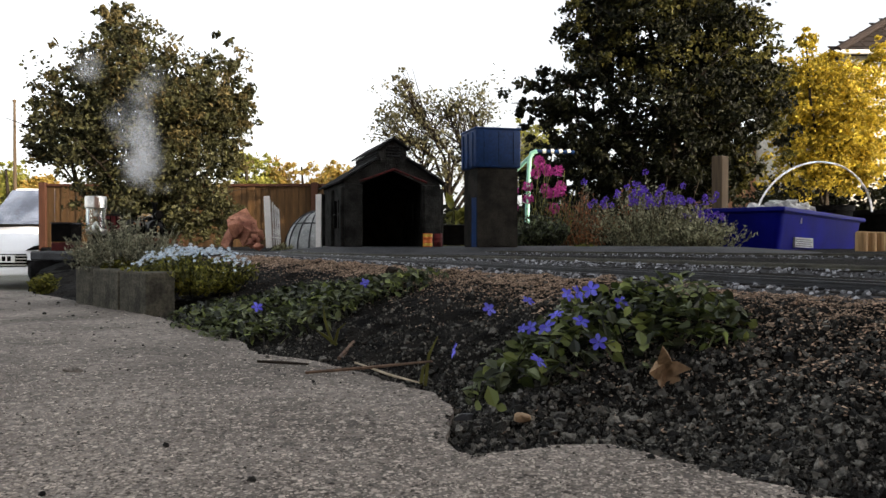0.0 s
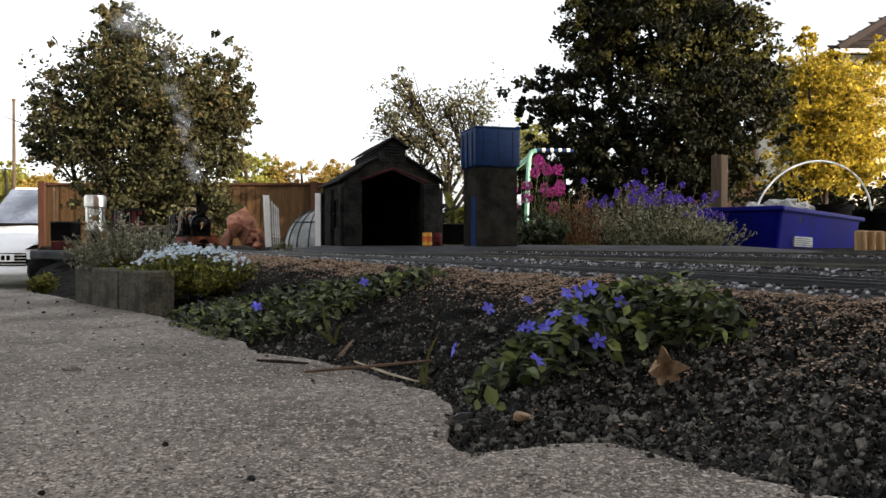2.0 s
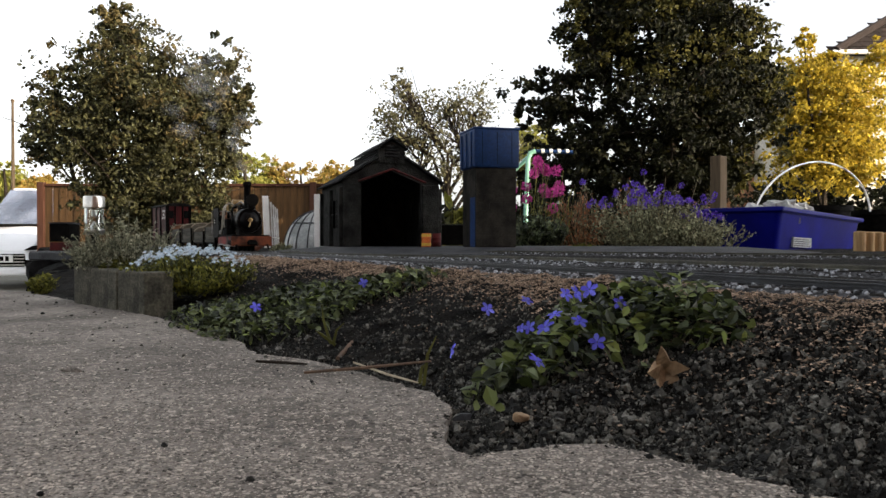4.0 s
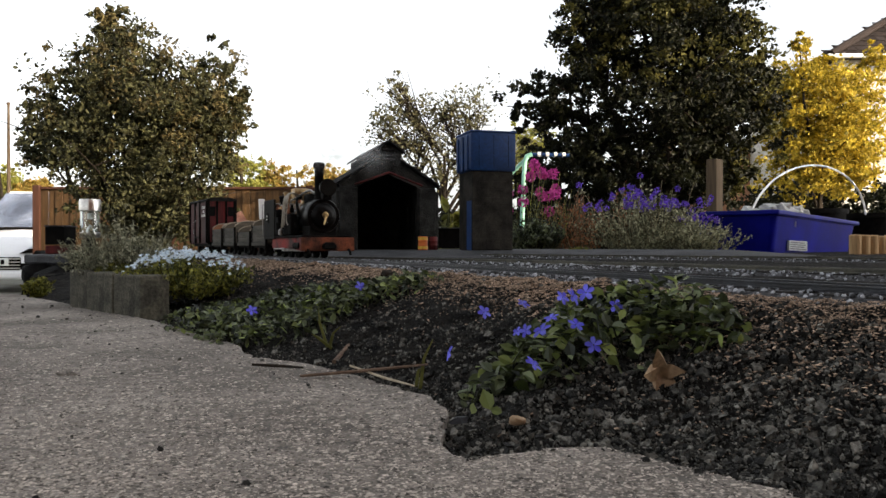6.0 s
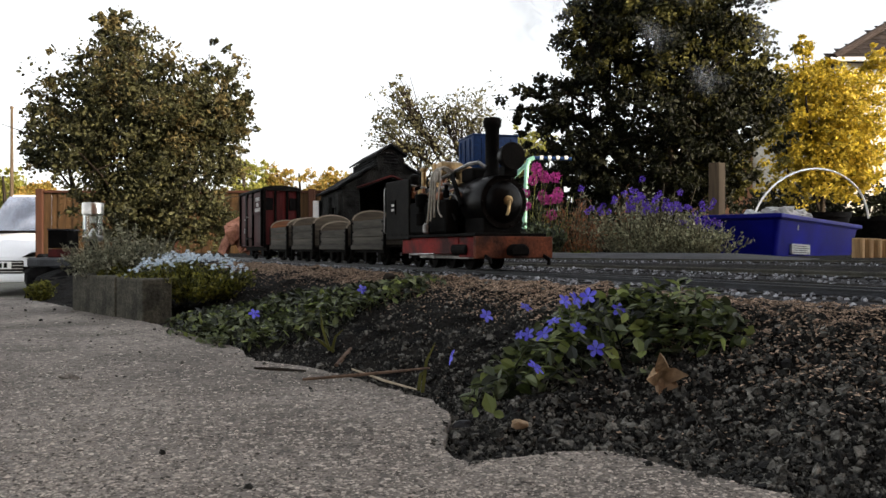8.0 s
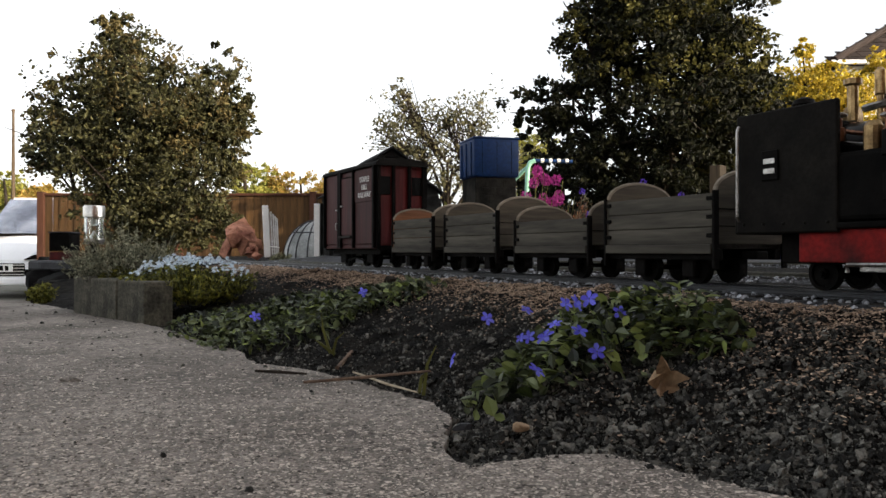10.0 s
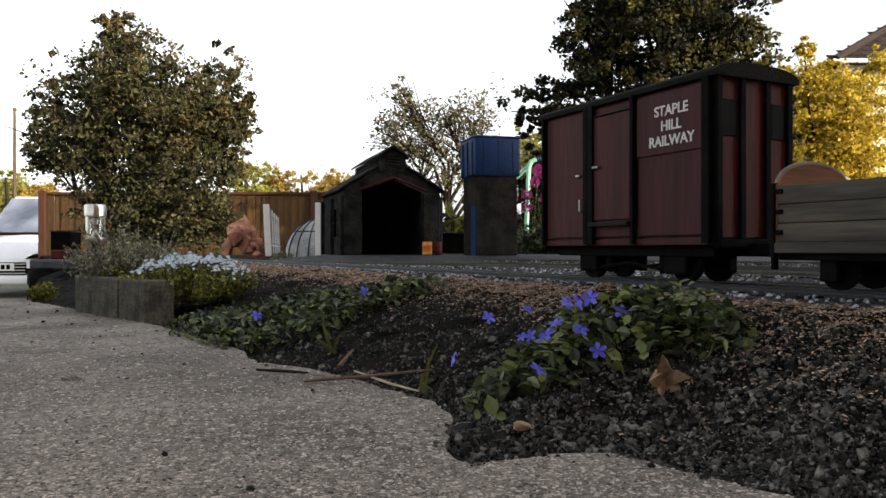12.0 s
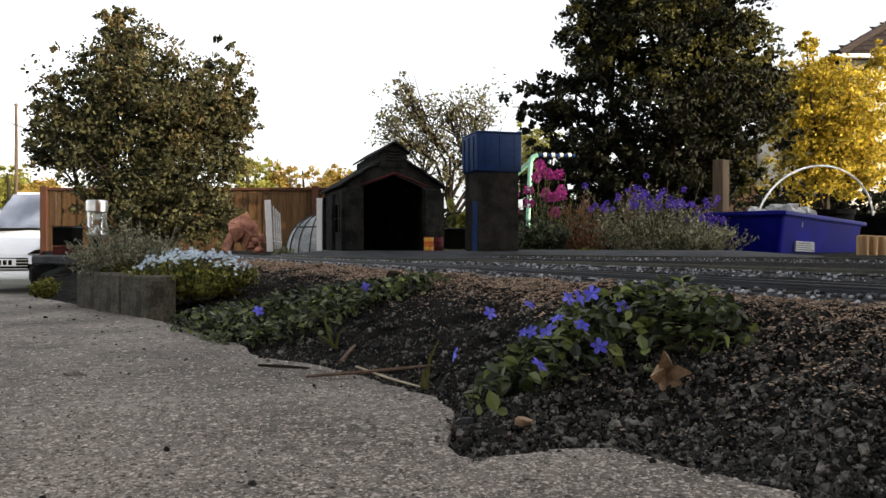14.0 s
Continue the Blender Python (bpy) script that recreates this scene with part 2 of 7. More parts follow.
pinkfl_mat = leafmat("pink_petals", (0.75, 0.09, 0.42), (0.30, 0.03, 0.18), 0.3, 0.6)
purplefl_mat = leafmat("purple_petals", (0.20, 0.09, 0.70), (0.07, 0.03, 0.30), 0.3, 0.6)
twig_mat = mat("twig", (0.17, 0.105, 0.065), (0.09, 0.055, 0.036), scale=200, rough=0.8, bump=0.4)
straw_mat = mat("straw", (0.46, 0.39, 0.28), (0.30, 0.24, 0.16), scale=200, rough=0.7, bump=0.3)
darkstone_mat = mat("dark_stone", (0.004, 0.004, 0.0042), (0.016, 0.016, 0.016), scale=30, rough=0.95, bump=0.8, spec=0.1)
dryleaf_mat = mat("dry_leaf", (0.48, 0.34, 0.20), (0.24, 0.15, 0.085), scale=60, fine=400, rough=0.7, bump=0.5, translucent=0.15)


# ---- mesh helpers ----
def mesh_ob(name, verts, faces, material, smooth=False):
    me = bpy.data.meshes.new(name)
    me.from_pydata(verts, [], faces)
    me.materials.append(material)
    if smooth:
        me.shade_smooth()
    return new(name, me)


def part(name, bm, material, parent=None, label="", smooth=False, at=None):
    """Links a bmesh as one mesh object, under a thing or a part."""
    me = bpy.data.meshes.new(name)
    bmesh.ops.recalc_face_normals(bm, faces=bm.faces)
    bm.to_mesh(me)
    bm.free()
    me.materials.append(material)
    if smooth:
        me.shade_smooth()
        me.set_sharp_from_angle(angle=radians(40))
    ob = new(name, me)
    ob.parent = parent
    if at is not None:
        ob.matrix_basis = at
    if label:
        ob["label"] = label
    return ob


def bm_box(x0, x1, y0, y1, z0, z1, bevel=0.0, bm=None, m=None):
    fresh = bmesh.new()
    bmesh.ops.create_cube(fresh, size=1.0)
    bmesh.ops.scale(fresh, vec=(x1 - x0, y1 - y0, z1 - z0), verts=fresh.verts)
    bmesh.ops.translate(fresh, vec=((x0 + x1) / 2, (y0 + y1) / 2, (z0 + z1) / 2), verts=fresh.verts)
    if bevel:
        bmesh.ops.bevel(fresh, geom=fresh.edges[:], offset=bevel, segments=2, affect="EDGES", profile=0.5)
    if m is not None:
        bmesh.ops.transform(fresh, matrix=m, verts=fresh.verts)
    return merge(bm, fresh)


def merge(bm, fresh):
    if bm is None:
        return fresh
    me = bpy.data.meshes.new("tmp")
    fresh.to_mesh(me)
    fresh.free()
    bm.from_mesh(me)
    bpy.data.meshes.remove(me)
    return bm


def bm_lathe(profile, segs=24, axis="z", bm=None, m=None):
    """A turned form: (radius, height) from end to end, closed at both."""
    fresh = bmesh.new()
    rings = []
    for r, h in profile:
        ring = []
        for k in range(segs):
            a = 2 * math.pi * k / segs
            c, s = r * math.cos(a), r * math.sin(a)
            ring.append(fresh.verts.new({"z": (c, s, h), "x": (h, c, s), "y": (s, h, c)}[axis]))
        rings.append(ring)
    for a, b in zip(rings, rings[1:]):
        for k in range(segs):
            fresh.faces.new((a[k], a[(k + 1) % segs], b[(k + 1) % segs], b[k]))
    fresh.faces.new(rings[0])
    fresh.faces.new(rings[-1])
    if m is not None:
        bmesh.ops.transform(fresh, matrix=m, verts=fresh.verts)
    return merge(bm, fresh)


def bm_tube(points, radii, segs=8, bm=None):
    """A tube along points, with one radius or one for each point."""
    fresh = bmesh.new()
    pts = [Vector(p) for p in points]
    if not hasattr(radii, "__len__"):
        radii = [radii] * len(pts)
    rings, side = [], None
    for k, p in enumerate(pts):
        way = (pts[min(k + 1, len(pts) - 1)] - pts[max(k - 1, 0)]).normalized()
        if side is None:
            side = way.orthogonal().normalized()
        side = (side - way * side.dot(way)).normalized()
        up = way.cross(side)
        rings.append([fresh.verts.new(p + (side * math.cos(a) + up * math.sin(a)) * radii[k])
                      for a in [2 * math.pi * j / segs for j in range(segs)]])
    for a, b in zip(rings, rings[1:]):
        for k in range(segs):
            fresh.faces.new((a[k], a[(k + 1) % segs], b[(k + 1) % segs], b[k]))
    fresh.faces.new(rings[0])
    fresh.faces.new(rings[-1])
    return merge(bm, fresh)


def bm_prism(outline, axis, a, b, bevel=0.0, bm=None):
    """A flat outline pushed through from a to b along x, y or z. The outline's two numbers are the other two axes in order."""
    fresh = bmesh.new()
    put = {"x": lambda u, v, w: (w, u, v), "y": lambda u, v, w: (u, w, v), "z": lambda u, v, w: (u, v, w)}[axis]
    lo = [fresh.verts.new(put(u, v, a)) for u, v in outline]
    hi = [fresh.verts.new(put(u, v, b)) for u, v in outline]
    n = len(outline)
    for k in range(n):
        fresh.faces.new((lo[k], lo[(k + 1) % n], hi[(k + 1) % n], hi[k]))
    fresh.faces.new(lo)
    fresh.faces.new(hi)
    if bevel:
        bmesh.ops.bevel(fresh, geom=fresh.edges[:], offset=bevel, segments=1, affect="EDGES")
    return merge(bm, fresh)


def rot_matrices(rng, n, upright=None):
    """n random turns (n, 3, 3). upright: the largest tilt from level, in radians."""
    a = rng.uniform(0, 2 * np.pi, n)
    t = rng.normal(0, upright, n) if upright is not None else np.arccos(rng.uniform(-1, 1, n))
    b = rng.uniform(0, 2 * np.pi, n)
    ca, sa, ct, st, cb, sb = np.cos(a), np.sin(a), np.cos(t), np.sin(t), np.cos(b), np.sin(b)
    z = np.zeros(n)
    o = np.ones(n)
    ra = np.stack([np.stack([ca, -sa, z], 1), np.stack([sa, ca, z], 1), np.stack([z, z, o], 1)], 1)
    rt = np.stack([np.stack([o, z, z], 1), np.stack([z, ct, -st], 1), np.stack([z, st, ct], 1)], 1)
    rb = np.stack([np.stack([cb, -sb, z], 1), np.stack([sb, cb, z], 1), np.stack([z, z, o], 1)], 1)
    return rb @ rt @ ra


def scatter(name, base_v, base_f, places, turns, sizes, material, parent=None, smooth=False):
    """Many small pieces of one form, joined into one mesh."""
    base_v, base_f = np.array(base_v, float), np.array(base_f, int)
    n, k = len(places), len(base_v)
    sizes = np.asarray(sizes, float).reshape(n, -1)
    v = np.einsum("nij,nkj->nki", turns, base_v[None] * sizes[:, None, :]) + np.asarray(places)[:, None, :]
    f = (base_f[None] + (np.arange(n) * k)[:, None, None]).reshape(-1, base_f.shape[1])
    me = bpy.data.meshes.new(name)
    me.from_pydata(v.reshape(-1, 3), [], f.tolist())
    me.materials.append(material)
    if smooth:
        me.shade_smooth()
    ob = new(name, me)
    ob.parent = parent
    return ob


LEAF_V = [(0, -1, 0), (0.42, -0.1, 0.12), (0, 1, -0.10), (-0.42, -0.1, 0.12)]
LEAF_F = [(0, 1, 2), (0, 2, 3)]
BROAD_V = [(0, -1, 0), (0.45, -0.55, 0.10), (0.55, 0.1, 0.12), (0, 1, -0.15), (-0.55, 0.1, 0.12), (-0.45, -0.55, 0.10)]
BROAD_F = [(0, 1, 2), (0, 2, 3), (0, 3, 4), (0, 4, 5)]
_p = (1 + 5 ** 0.5) / 2
ROCK_V = np.array([(-1, _p, 0), (1, _p, 0), (-1, -_p, 0), (1, -_p, 0), (0, -1, _p), (0, 1, _p), (0, -1, -_p), (0, 1, -_p),
                   (_p, 0, -1), (_p, 0, 1), (-_p, 0, -1), (-_p, 0, 1)]) / 1.9
ROCK_V = ROCK_V * (1 + np.random.RandomState(3).uniform(-0.25, 0.25, (12, 1)))
ROCK_F = [(0, 11, 5), (0, 5, 1), (0, 1, 7), (0, 7, 10), (0, 10, 11), (1, 5, 9), (5, 11, 4), (11, 10, 2), (10, 7, 6), (7, 1, 8),
          (3, 9, 4), (3, 4, 2), (3, 2, 6), (3, 6, 8), (3, 8, 9), (4, 9, 5), (2, 4, 11), (6, 2, 10), (8, 6, 7), (9, 8, 1)]


CHIP_V = [(1, 0.1, 0), (0.2, 1, 0.1), (-1, 0.2, 0), (-0.1, -1, 0.1), (0.2, 0, 1), (0, 0.1, -1)]
CHIP_F = [(0, 1, 4), (1, 2, 4), (2, 3, 4), (3, 0, 4), (1, 0, 5), (2, 1, 5), (3, 2, 5), (0, 3, 5)]
CRUMB_V = [(1.1, 0.1, -0.2), (0.4, 0.9, 0.3), (-0.5, 1.0, -0.3), (-1.0, 0.0, 0.3), (-0.4, -0.9, -0.2), (0.6, -0.8, 0.2), (0.2, 0.1, 1.0), (-0.1, -0.1, -1.0)]
CRUMB_F = [(0, 1, 6), (1, 2, 6), (2, 3, 6), (3, 4, 6), (4, 5, 6), (5, 0, 6), (1, 0, 7), (2, 1, 7), (3, 2, 7), (4, 3, 7), (5, 4, 7), (0, 5, 7)]


def thing(name, at, label, category, group="", kind=""):
    ob = new(name)
    ob.empty_display_size = 0.05
    ob.matrix_basis = at
    return tagged(ob, label, category, group, kind)


# ---- lie of the land ----
EDGE = [(-3.2, 1.62), (-1.4, 1.42), (-0.78, 1.33), (-0.665, 1.2473), (-0.5314, 1.1034), (-0.4077, 0.9563), (-0.3166, 0.8564), (-0.2558, 0.765), (-0.2081, 0.7083), (-0.1681, 0.6447),
        (-0.1477, 0.5915), (-0.1176, 0.5625), (-0.0893, 0.5413), (-0.0594, 0.5077), (-0.036, 0.4703), (-0.016, 0.4448), (-0.0028, 0.425), (0.004, 0.3903), (0.0015, 0.3456),
        (0.0043, 0.3085), (0.0148, 0.3036), (0.0335, 0.3118), (0.0507, 0.3188), (0.0695, 0.3188), (0.0818, 0.3036), (0.0935, 0.2912), (0.1058, 0.2785), (0.1227, 0.262), (0.1383, 0.2484),
        (0.30, 0.20), (0.42, 0.02), (0.62, -0.5), (1.0, -1.6)]
MAIN = [(-1.85, 4.9), (-1.80, 4.35), (-1.66, 3.85), (-1.48, 3.48), (-1.28, 3.15), (-0.96, 2.72), (-0.64, 2.2), (-0.46, 1.86), (-0.29, 1.527), (-0.145, 1.255), (-0.01, 1.005),
        (0.095, 0.80), (0.275, 0.44), (0.48, 0.03), (0.72, -0.45), (1.0, -1.0), (1.4, -1.8)]
LOOP = [(0.95, -0.35), (0.74, 0.15), (0.455, 0.75), (0.12, 1.27), (-0.10, 1.50), (-0.27, 1.70), (-0.385, 1.92), (-0.42, 2.15), (-0.40, 2.5), (-0.30, 2.9), (-0.1, 3.3)]
SIDING = [(1.9, 0.45), (1.4, 0.98), (0.85, 1.50), (0.42, 1.86), (0.10, 2.12), (-0.10, 2.32), (-0.21, 2.52), (-0.29, 2.72), (-0.37, 2.92)]
RAIL_Z = 0.06
GAUGE = 0.032


def spline(points, step=0.01):
    """Even steps along a smooth line through points."""
    p = np.array(points, float)
    p = np.vstack([2 * p[0] - p[1], p, 2 * p[-1] - p[-2]])
    out = []
    for k in range(1, len(p) - 2):
        u = np.linspace(0, 1, 40, endpoint=False)[:, None]
        a, b, c, d = p[k - 1], p[k], p[k + 1], p[k + 2]
        out.append(0.5 * (2 * b + (c - a) * u + (2 * a - 5 * b + 4 * c - d) * u ** 2 + (3 * b - a - 3 * c + d) * u ** 3))
    out = np.vstack(out + [p[-2:-1]])
    s = np.concatenate([[0], np.cumsum(np.hypot(*np.diff(out, axis=0).T))])
    g = np.arange(0, s[-1], step)
    return np.stack([np.interp(g, s, out[:, 0]), np.interp(g, s, out[:, 1])], 1)


main_line, loop_line, siding_line = spline(MAIN), spline(LOOP), spline(SIDING)
edge_line = spline(EDGE, 0.012)
edge_line = edge_line + np.random.RandomState(5).normal(0, 0.0016, edge_line.shape)


def nearest(px, py, line):
    """The distance from each place to a line, and on which side it lies (+: to the line's left)."""
    best = np.full(px.shape, 1e9)
    side = np.zeros(px.shape)
    way = np.gradient(line, axis=0)
    for (x, y), (u, v) in zip(line[::3], way[::3]):
        d = np.hypot(px - x, py - y)
        closer = d < best
        best = np.where(closer, d, best)
        side = np.where(closer, u * (py - y) - v * (px - x), side)
    return best, side


def on_concrete(px, py):
    """Whether each place lies on the concrete path."""
    poly = np.vstack([edge_line, [(1.0, -2.2), (-3.2, -2.2)]])
    inside = np.zeros(px.shape, bool)
    for (x0, y0), (x1, y1) in zip(poly, np.roll(poly, -1, axis=0)):
        if y0 != y1:
            inside ^= ((y0 > py) != (y1 > py)) & (px < (x1 - x0) * (py - y0) / (y1 - y0) + x0)
    return inside


def beside(px, py):
    """The distance to the concrete's edge, and +1 on the soil, -1 on the concrete."""
    return nearest(px, py, edge_line)[0], np.where(on_concrete(px, py), -1.0, 1.0)


def fbm(x, y, f, octaves=3):
    out = 0.0
    for k in range(octaves):
        out += noise.noise(Vector((x * f * 2 ** k, y * f * 2 ** k, 3.7 * k))) / 2 ** k
    return out


def land(px, py, rough=True):
    """The height of the soil."""
    px, py = np.asarray(px, float), np.asarray(py, float)
    de, se = beside(px, py)
    dt, st = nearest(px, py, main_line)
    bank = np.clip((dt - 0.055), 0, None)
    t = np.clip(de / (de + bank + 1e-6), 0, 1)
    z = -0.006 + 0.056 * (t * t * (3 - 2 * t)) ** 0.8
    beyond = (st > 0)
    z = np.where(beyond | (dt < 0.05), 0.050, z)
    z = np.where(se < 0, np.where(de > 0.02, -0.05, -0.012), z)
    if rough:
        amp = np.clip(de / 0.05, 0, 1) * np.where(dt < 0.05, 0.15, 1) * np.where(beyond, 0.25, 1) * (se > 0)
        bumps = np.array([0.006 * fbm(x, y, 14, 2) + 0.004 * fbm(x, y, 60, 3) for x, y in zip(px.ravel(), py.ravel())]).reshape(px.shape)
        z = z + amp * bumps
    off = np.clip((-0.52 * py - 0.02 - px) / 0.05, 0, 1) * (py > 1.30)
    return z - off * 0.66


def build_soil():
    xs = np.concatenate([np.arange(-3.6, -0.8, 0.05), np.arange(-0.8, 0.8, 0.0065), np.arange(0.8, 4.0, 0.05)])
    ys = np.concatenate([np.arange(-2.0, 0.2, 0.05), np.arange(0.2, 1.3, 0.0065), np.arange(1.3, 2.6, 0.03), np.arange(2.6, 5.2, 0.06)])
    gx, gy = np.meshgrid(xs, ys)
    gz = land(gx, gy)
    gz[0, :] = gz[-1, :] = -0.66
    gz[:, 0] = gz[:, -1] = -0.66
    nx, ny = len(xs), len(ys)
    i = np.arange(nx * ny).reshape(ny, nx)
    f = np.stack([i[:-1, :-1], i[:-1, 1:], i[1:, 1:], i[1:, :-1]], -1).reshape(-1, 4)
    ob = mesh_ob("garden_soil", np.stack([gx, gy, gz], -1).reshape(-1, 3), f.tolist(), soil_mat, smooth=True)
    tagged(ob, "dark crumbly garden soil sloping up to the model railway", "soil", kind="structure")


def build_concrete():
    outline = [(x, y) for x, y in edge_line] + [(1.0, -2.2), (-3.2, -2.2)]
    bm = bm_prism(outline, "z", -0.07, 0.0)
    ob = part("concrete_path", bm, concrete_mat)
    tagged(ob, "worn grey concrete path with a broken edge", "path", kind="structure")


def build_ground():
    s = 400
    ob = mesh_ob("ground", [(-s, -s, -0.62), (s, -s, -0.62), (s, s, -0.62), (-s, s, -0.62)], [(0, 1, 2, 3)], ground_mat)
    tagged(ob, "lower gravel drive and open ground", "ground", kind="structure")


def strip(name, line, offset, z0, profile, material, parent):
    """A rail: its profile (side, height) carried along the line."""
    way = np.gradient(line, axis=0)
    way /= np.linalg.norm(way, axis=1)[:, None]
    nrm = np.stack([-way[:, 1], way[:, 0]], 1)
    k = len(profile)
    v = np.concatenate([[(*(p + n * (offset + a)), z0 + h) for a, h in profile] for p, n in zip(line, nrm)])
    m = len(line)
    f = [(r * k + j, r * k + (j + 1) % k, (r + 1) * k + (j + 1) % k, (r + 1) * k + j) for r in range(m - 1) for j in range(k)]
    f += [tuple(range(k)), tuple((m - 1) * k + j for j in range(k))]
    ob = mesh_ob(name, v, f, material)
    ob.parent = parent
    return ob


RAIL_PROFILE = [(-0.0024, -0.0046), (0.0024, -0.0046), (0.0024, -0.0040), (0.0007, -0.0034), (0.0007, -0.0015), (0.0013, -0.0011),
                (0.0013, -0.0003), (0.0009, 0), (-0.0009, 0), (-0.0013, -0.0003), (-0.0013, -0.0011), (-0.0007, -0.0015), (-0.0007, -0.0034), (-0.0024, -0.0040)]
BED_PROFILE = [(-0.058, -0.0125), (0.058, -0.0125), (0.036, -0.0058), (-0.036, -0.0058)]


def build_track(line, rail, label, sink=0.0):
    t = thing("railway_track", pose(0, 0, 0), label, "track", "model railway tracks")
    for side in (-1, 1):
        strip("rail", line[::2], side * GAUGE / 2, RAIL_Z, RAIL_PROFILE, rail, t)
    strip("ballast_bed", line[::2], 0, RAIL_Z - sink, BED_PROFILE, bed_mat, t)["label"] = "dark grit bed under the rails"
    way = np.gradient(line, axis=0)
    me = None
    for k in range(2, len(line), 3):
        a = math.atan2(way[k, 1], way[k, 0])
        m = pose(*line[k], RAIL_Z - 0.0047, 0, 0, math.degrees(a) + random.uniform(-1, 1))
        if me is None:
            s = part("sleeper", bm_box(-0.006, 0.006, -0.036, 0.036, -0.008, 0.0, 0.0008), sleeper_mat, t, at=m)
            me = s.data
        elif k < 900:
            s = new("sleeper", me)
            s.parent, s.matrix_basis = t, m
    return t


def build_ballast():
    rng = np.random.RandomState(11)
    places = []
    for line, count, wide in ((main_line, 20000, 0.075), (loop_line, 14000, 0.075), (siding_line, 7000, 0.07)):
        y = line[:, 1]
        w = np.where((y > 0.25) & (y < 2.2), 1.0, 0.22)
        k = rng.choice(len(line) - 1, count, p=w[:-1] / w[:-1].sum())
        way = line[k + 1] - line[k]
        way /= np.linalg.norm(way, axis=1)[:, None]
        off = rng.normal(0, wide * 0.48, count)
        p = line[k] + way * rng.uniform(-0.01, 0.01, (count, 1)) + np.stack([-way[:, 1], way[:, 0]], 1) * off[:, None]
        bed = RAIL_Z - 0.0060 - np.clip(np.abs(off) - 0.034, 0, 0.03) * 0.28
        z = bed + rng.uniform(-0.0008, 0.0016, count)
        clear = (np.abs(np.abs(off) - GAUGE / 2) > 0.004) & (np.abs(off) < 0.060)
        z = np.minimum(z, RAIL_Z - 0.0046)
        places.append(np.column_stack([p, z])[clear])
    places = np.vstack(places)
    n = len(places)
    size = np.clip(rng.lognormal(-6.5, 0.38, (n, 1)), 0.0007, 0.0030) * rng.uniform(0.7, 1.2, (n, 3))
    ob = scatter("track_ballast", ROCK_V, ROCK_F, places, rot_matrices(rng, n), size, ballast_mat)
    tagged(ob, "pale and dark grey stone chippings round the rails", "ballast", kind="stuff")


def build_crumbs():
    rng = np.random.RandomState(12)
    # clods of dark soil
    far = np.minimum(0.24 + rng.exponential(0.20, 125000), 1.1)
    p = np.column_stack([rng.uniform(-0.62, 0.62, 125000) * far, far])
    p = p[(np.abs(p[:, 0]) < 0.66 * p[:, 1] + 0.05)]
    de, se = beside(p[:, 0], p[:, 1])
    dt, st = nearest(p[:, 0], p[:, 1], main_line)
    keep = ((se > 0) | (de < 0.0022 * rng.exponential(1, len(p)))) & (dt > 0.062 + 0.04 * (p[:, 0] > 0.10) * rng.uniform(0.5, 1, len(p))) & (st < 0) & (rng.uniform(0, 1, len(p)) < 0.75)
    p = p[keep]
    z = land(p[:, 0], p[:, 1]) + 0.001
    z = np.maximum(z, np.where(se[keep] < 0, 0.0, -1))
    n = len(p)
    size = np.clip(rng.lognormal(-7.35, 0.6, (n, 1)), 0.0003, 0.0032) * rng.uniform(0.4, 1.4, (n, 3))
    ob = scatter("soil_clods", CRUMB_V, CRUMB_F, np.column_stack([p, z]), rot_matrices(rng, n), size, clod_mat)
    tagged(ob, "dark brown crumbs and clods of garden soil", "soil", kind="stuff")
    # bark and dry chips below the track
    p = np.column_stack([rng.uniform(-0.5, 0.6, 44000), rng.uniform(0.30, 1.7, 44000)])
    p = np.vstack([p, np.column_stack([rng.uniform(0.06, 0.36, 42000), rng.uniform(0.30, 0.78, 42000)])])
    k = rng.choice(np.flatnonzero((main_line[:, 1] > 0.62) & (main_line[:, 1] < 1.75)), 34000)
    way = main_line[k + 1] - main_line[k]
    way /= np.linalg.norm(way, axis=1)[:, None]
    p = np.vstack([p, main_line[k] + rng.uniform(-0.01, 0.01, (34000, 2)) + np.stack([way[:, 1], -way[:, 0]], 1) * (0.048 + rng.gamma(2.5, 0.022, (34000, 1)))])
    dt, st = nearest(p[:, 0], p[:, 1], main_line)
    de, se = beside(p[:, 0], p[:, 1])
    p = p[(st < 0) & (se > 0) & (dt > 0.045) & (dt < 0.045 + rng.gamma(3.0, 0.025, len(p)) * (1 + 0.1 * (p[:, 0] > 0.14))) & (np.abs(p[:, 0]) < 0.66 * p[:, 1] + 0.05)]
    n = len(p)
    z = land(p[:, 0], p[:, 1]) + 0.002
    size = np.column_stack([rng.uniform(0.0006, 0.003, n), rng.uniform(0.0004, 0.0014, n), rng.uniform(0.0003, 0.0008, n)]) * (0.42 + 0.55 * p[:, 1:2])
    ob = scatter("bark_mulch", CHIP_V, CHIP_F, np.column_stack([p, z]), rot_matrices(rng, n, 0.5), size, mulch_mat)
    tagged(ob, "dry brown bark chips and crumbs below the rails", "mulch", kind="stuff")
    # crumbs strewn on the concrete
    p = np.column_stack([rng.uniform(-0.75, 0.25, 2600), rng.uniform(0.22, 1.25, 2600)])
    de, se = beside(p[:, 0], p[:, 1])
    keep = (se < 0) & (rng.uniform(0, 1, len(p)) < 0.25 + 0.6 * np.exp(-de / 0.06)) & (np.abs(p[:, 0]) < 0.62 * p[:, 1])
    p = p[keep]
    n = len(p)
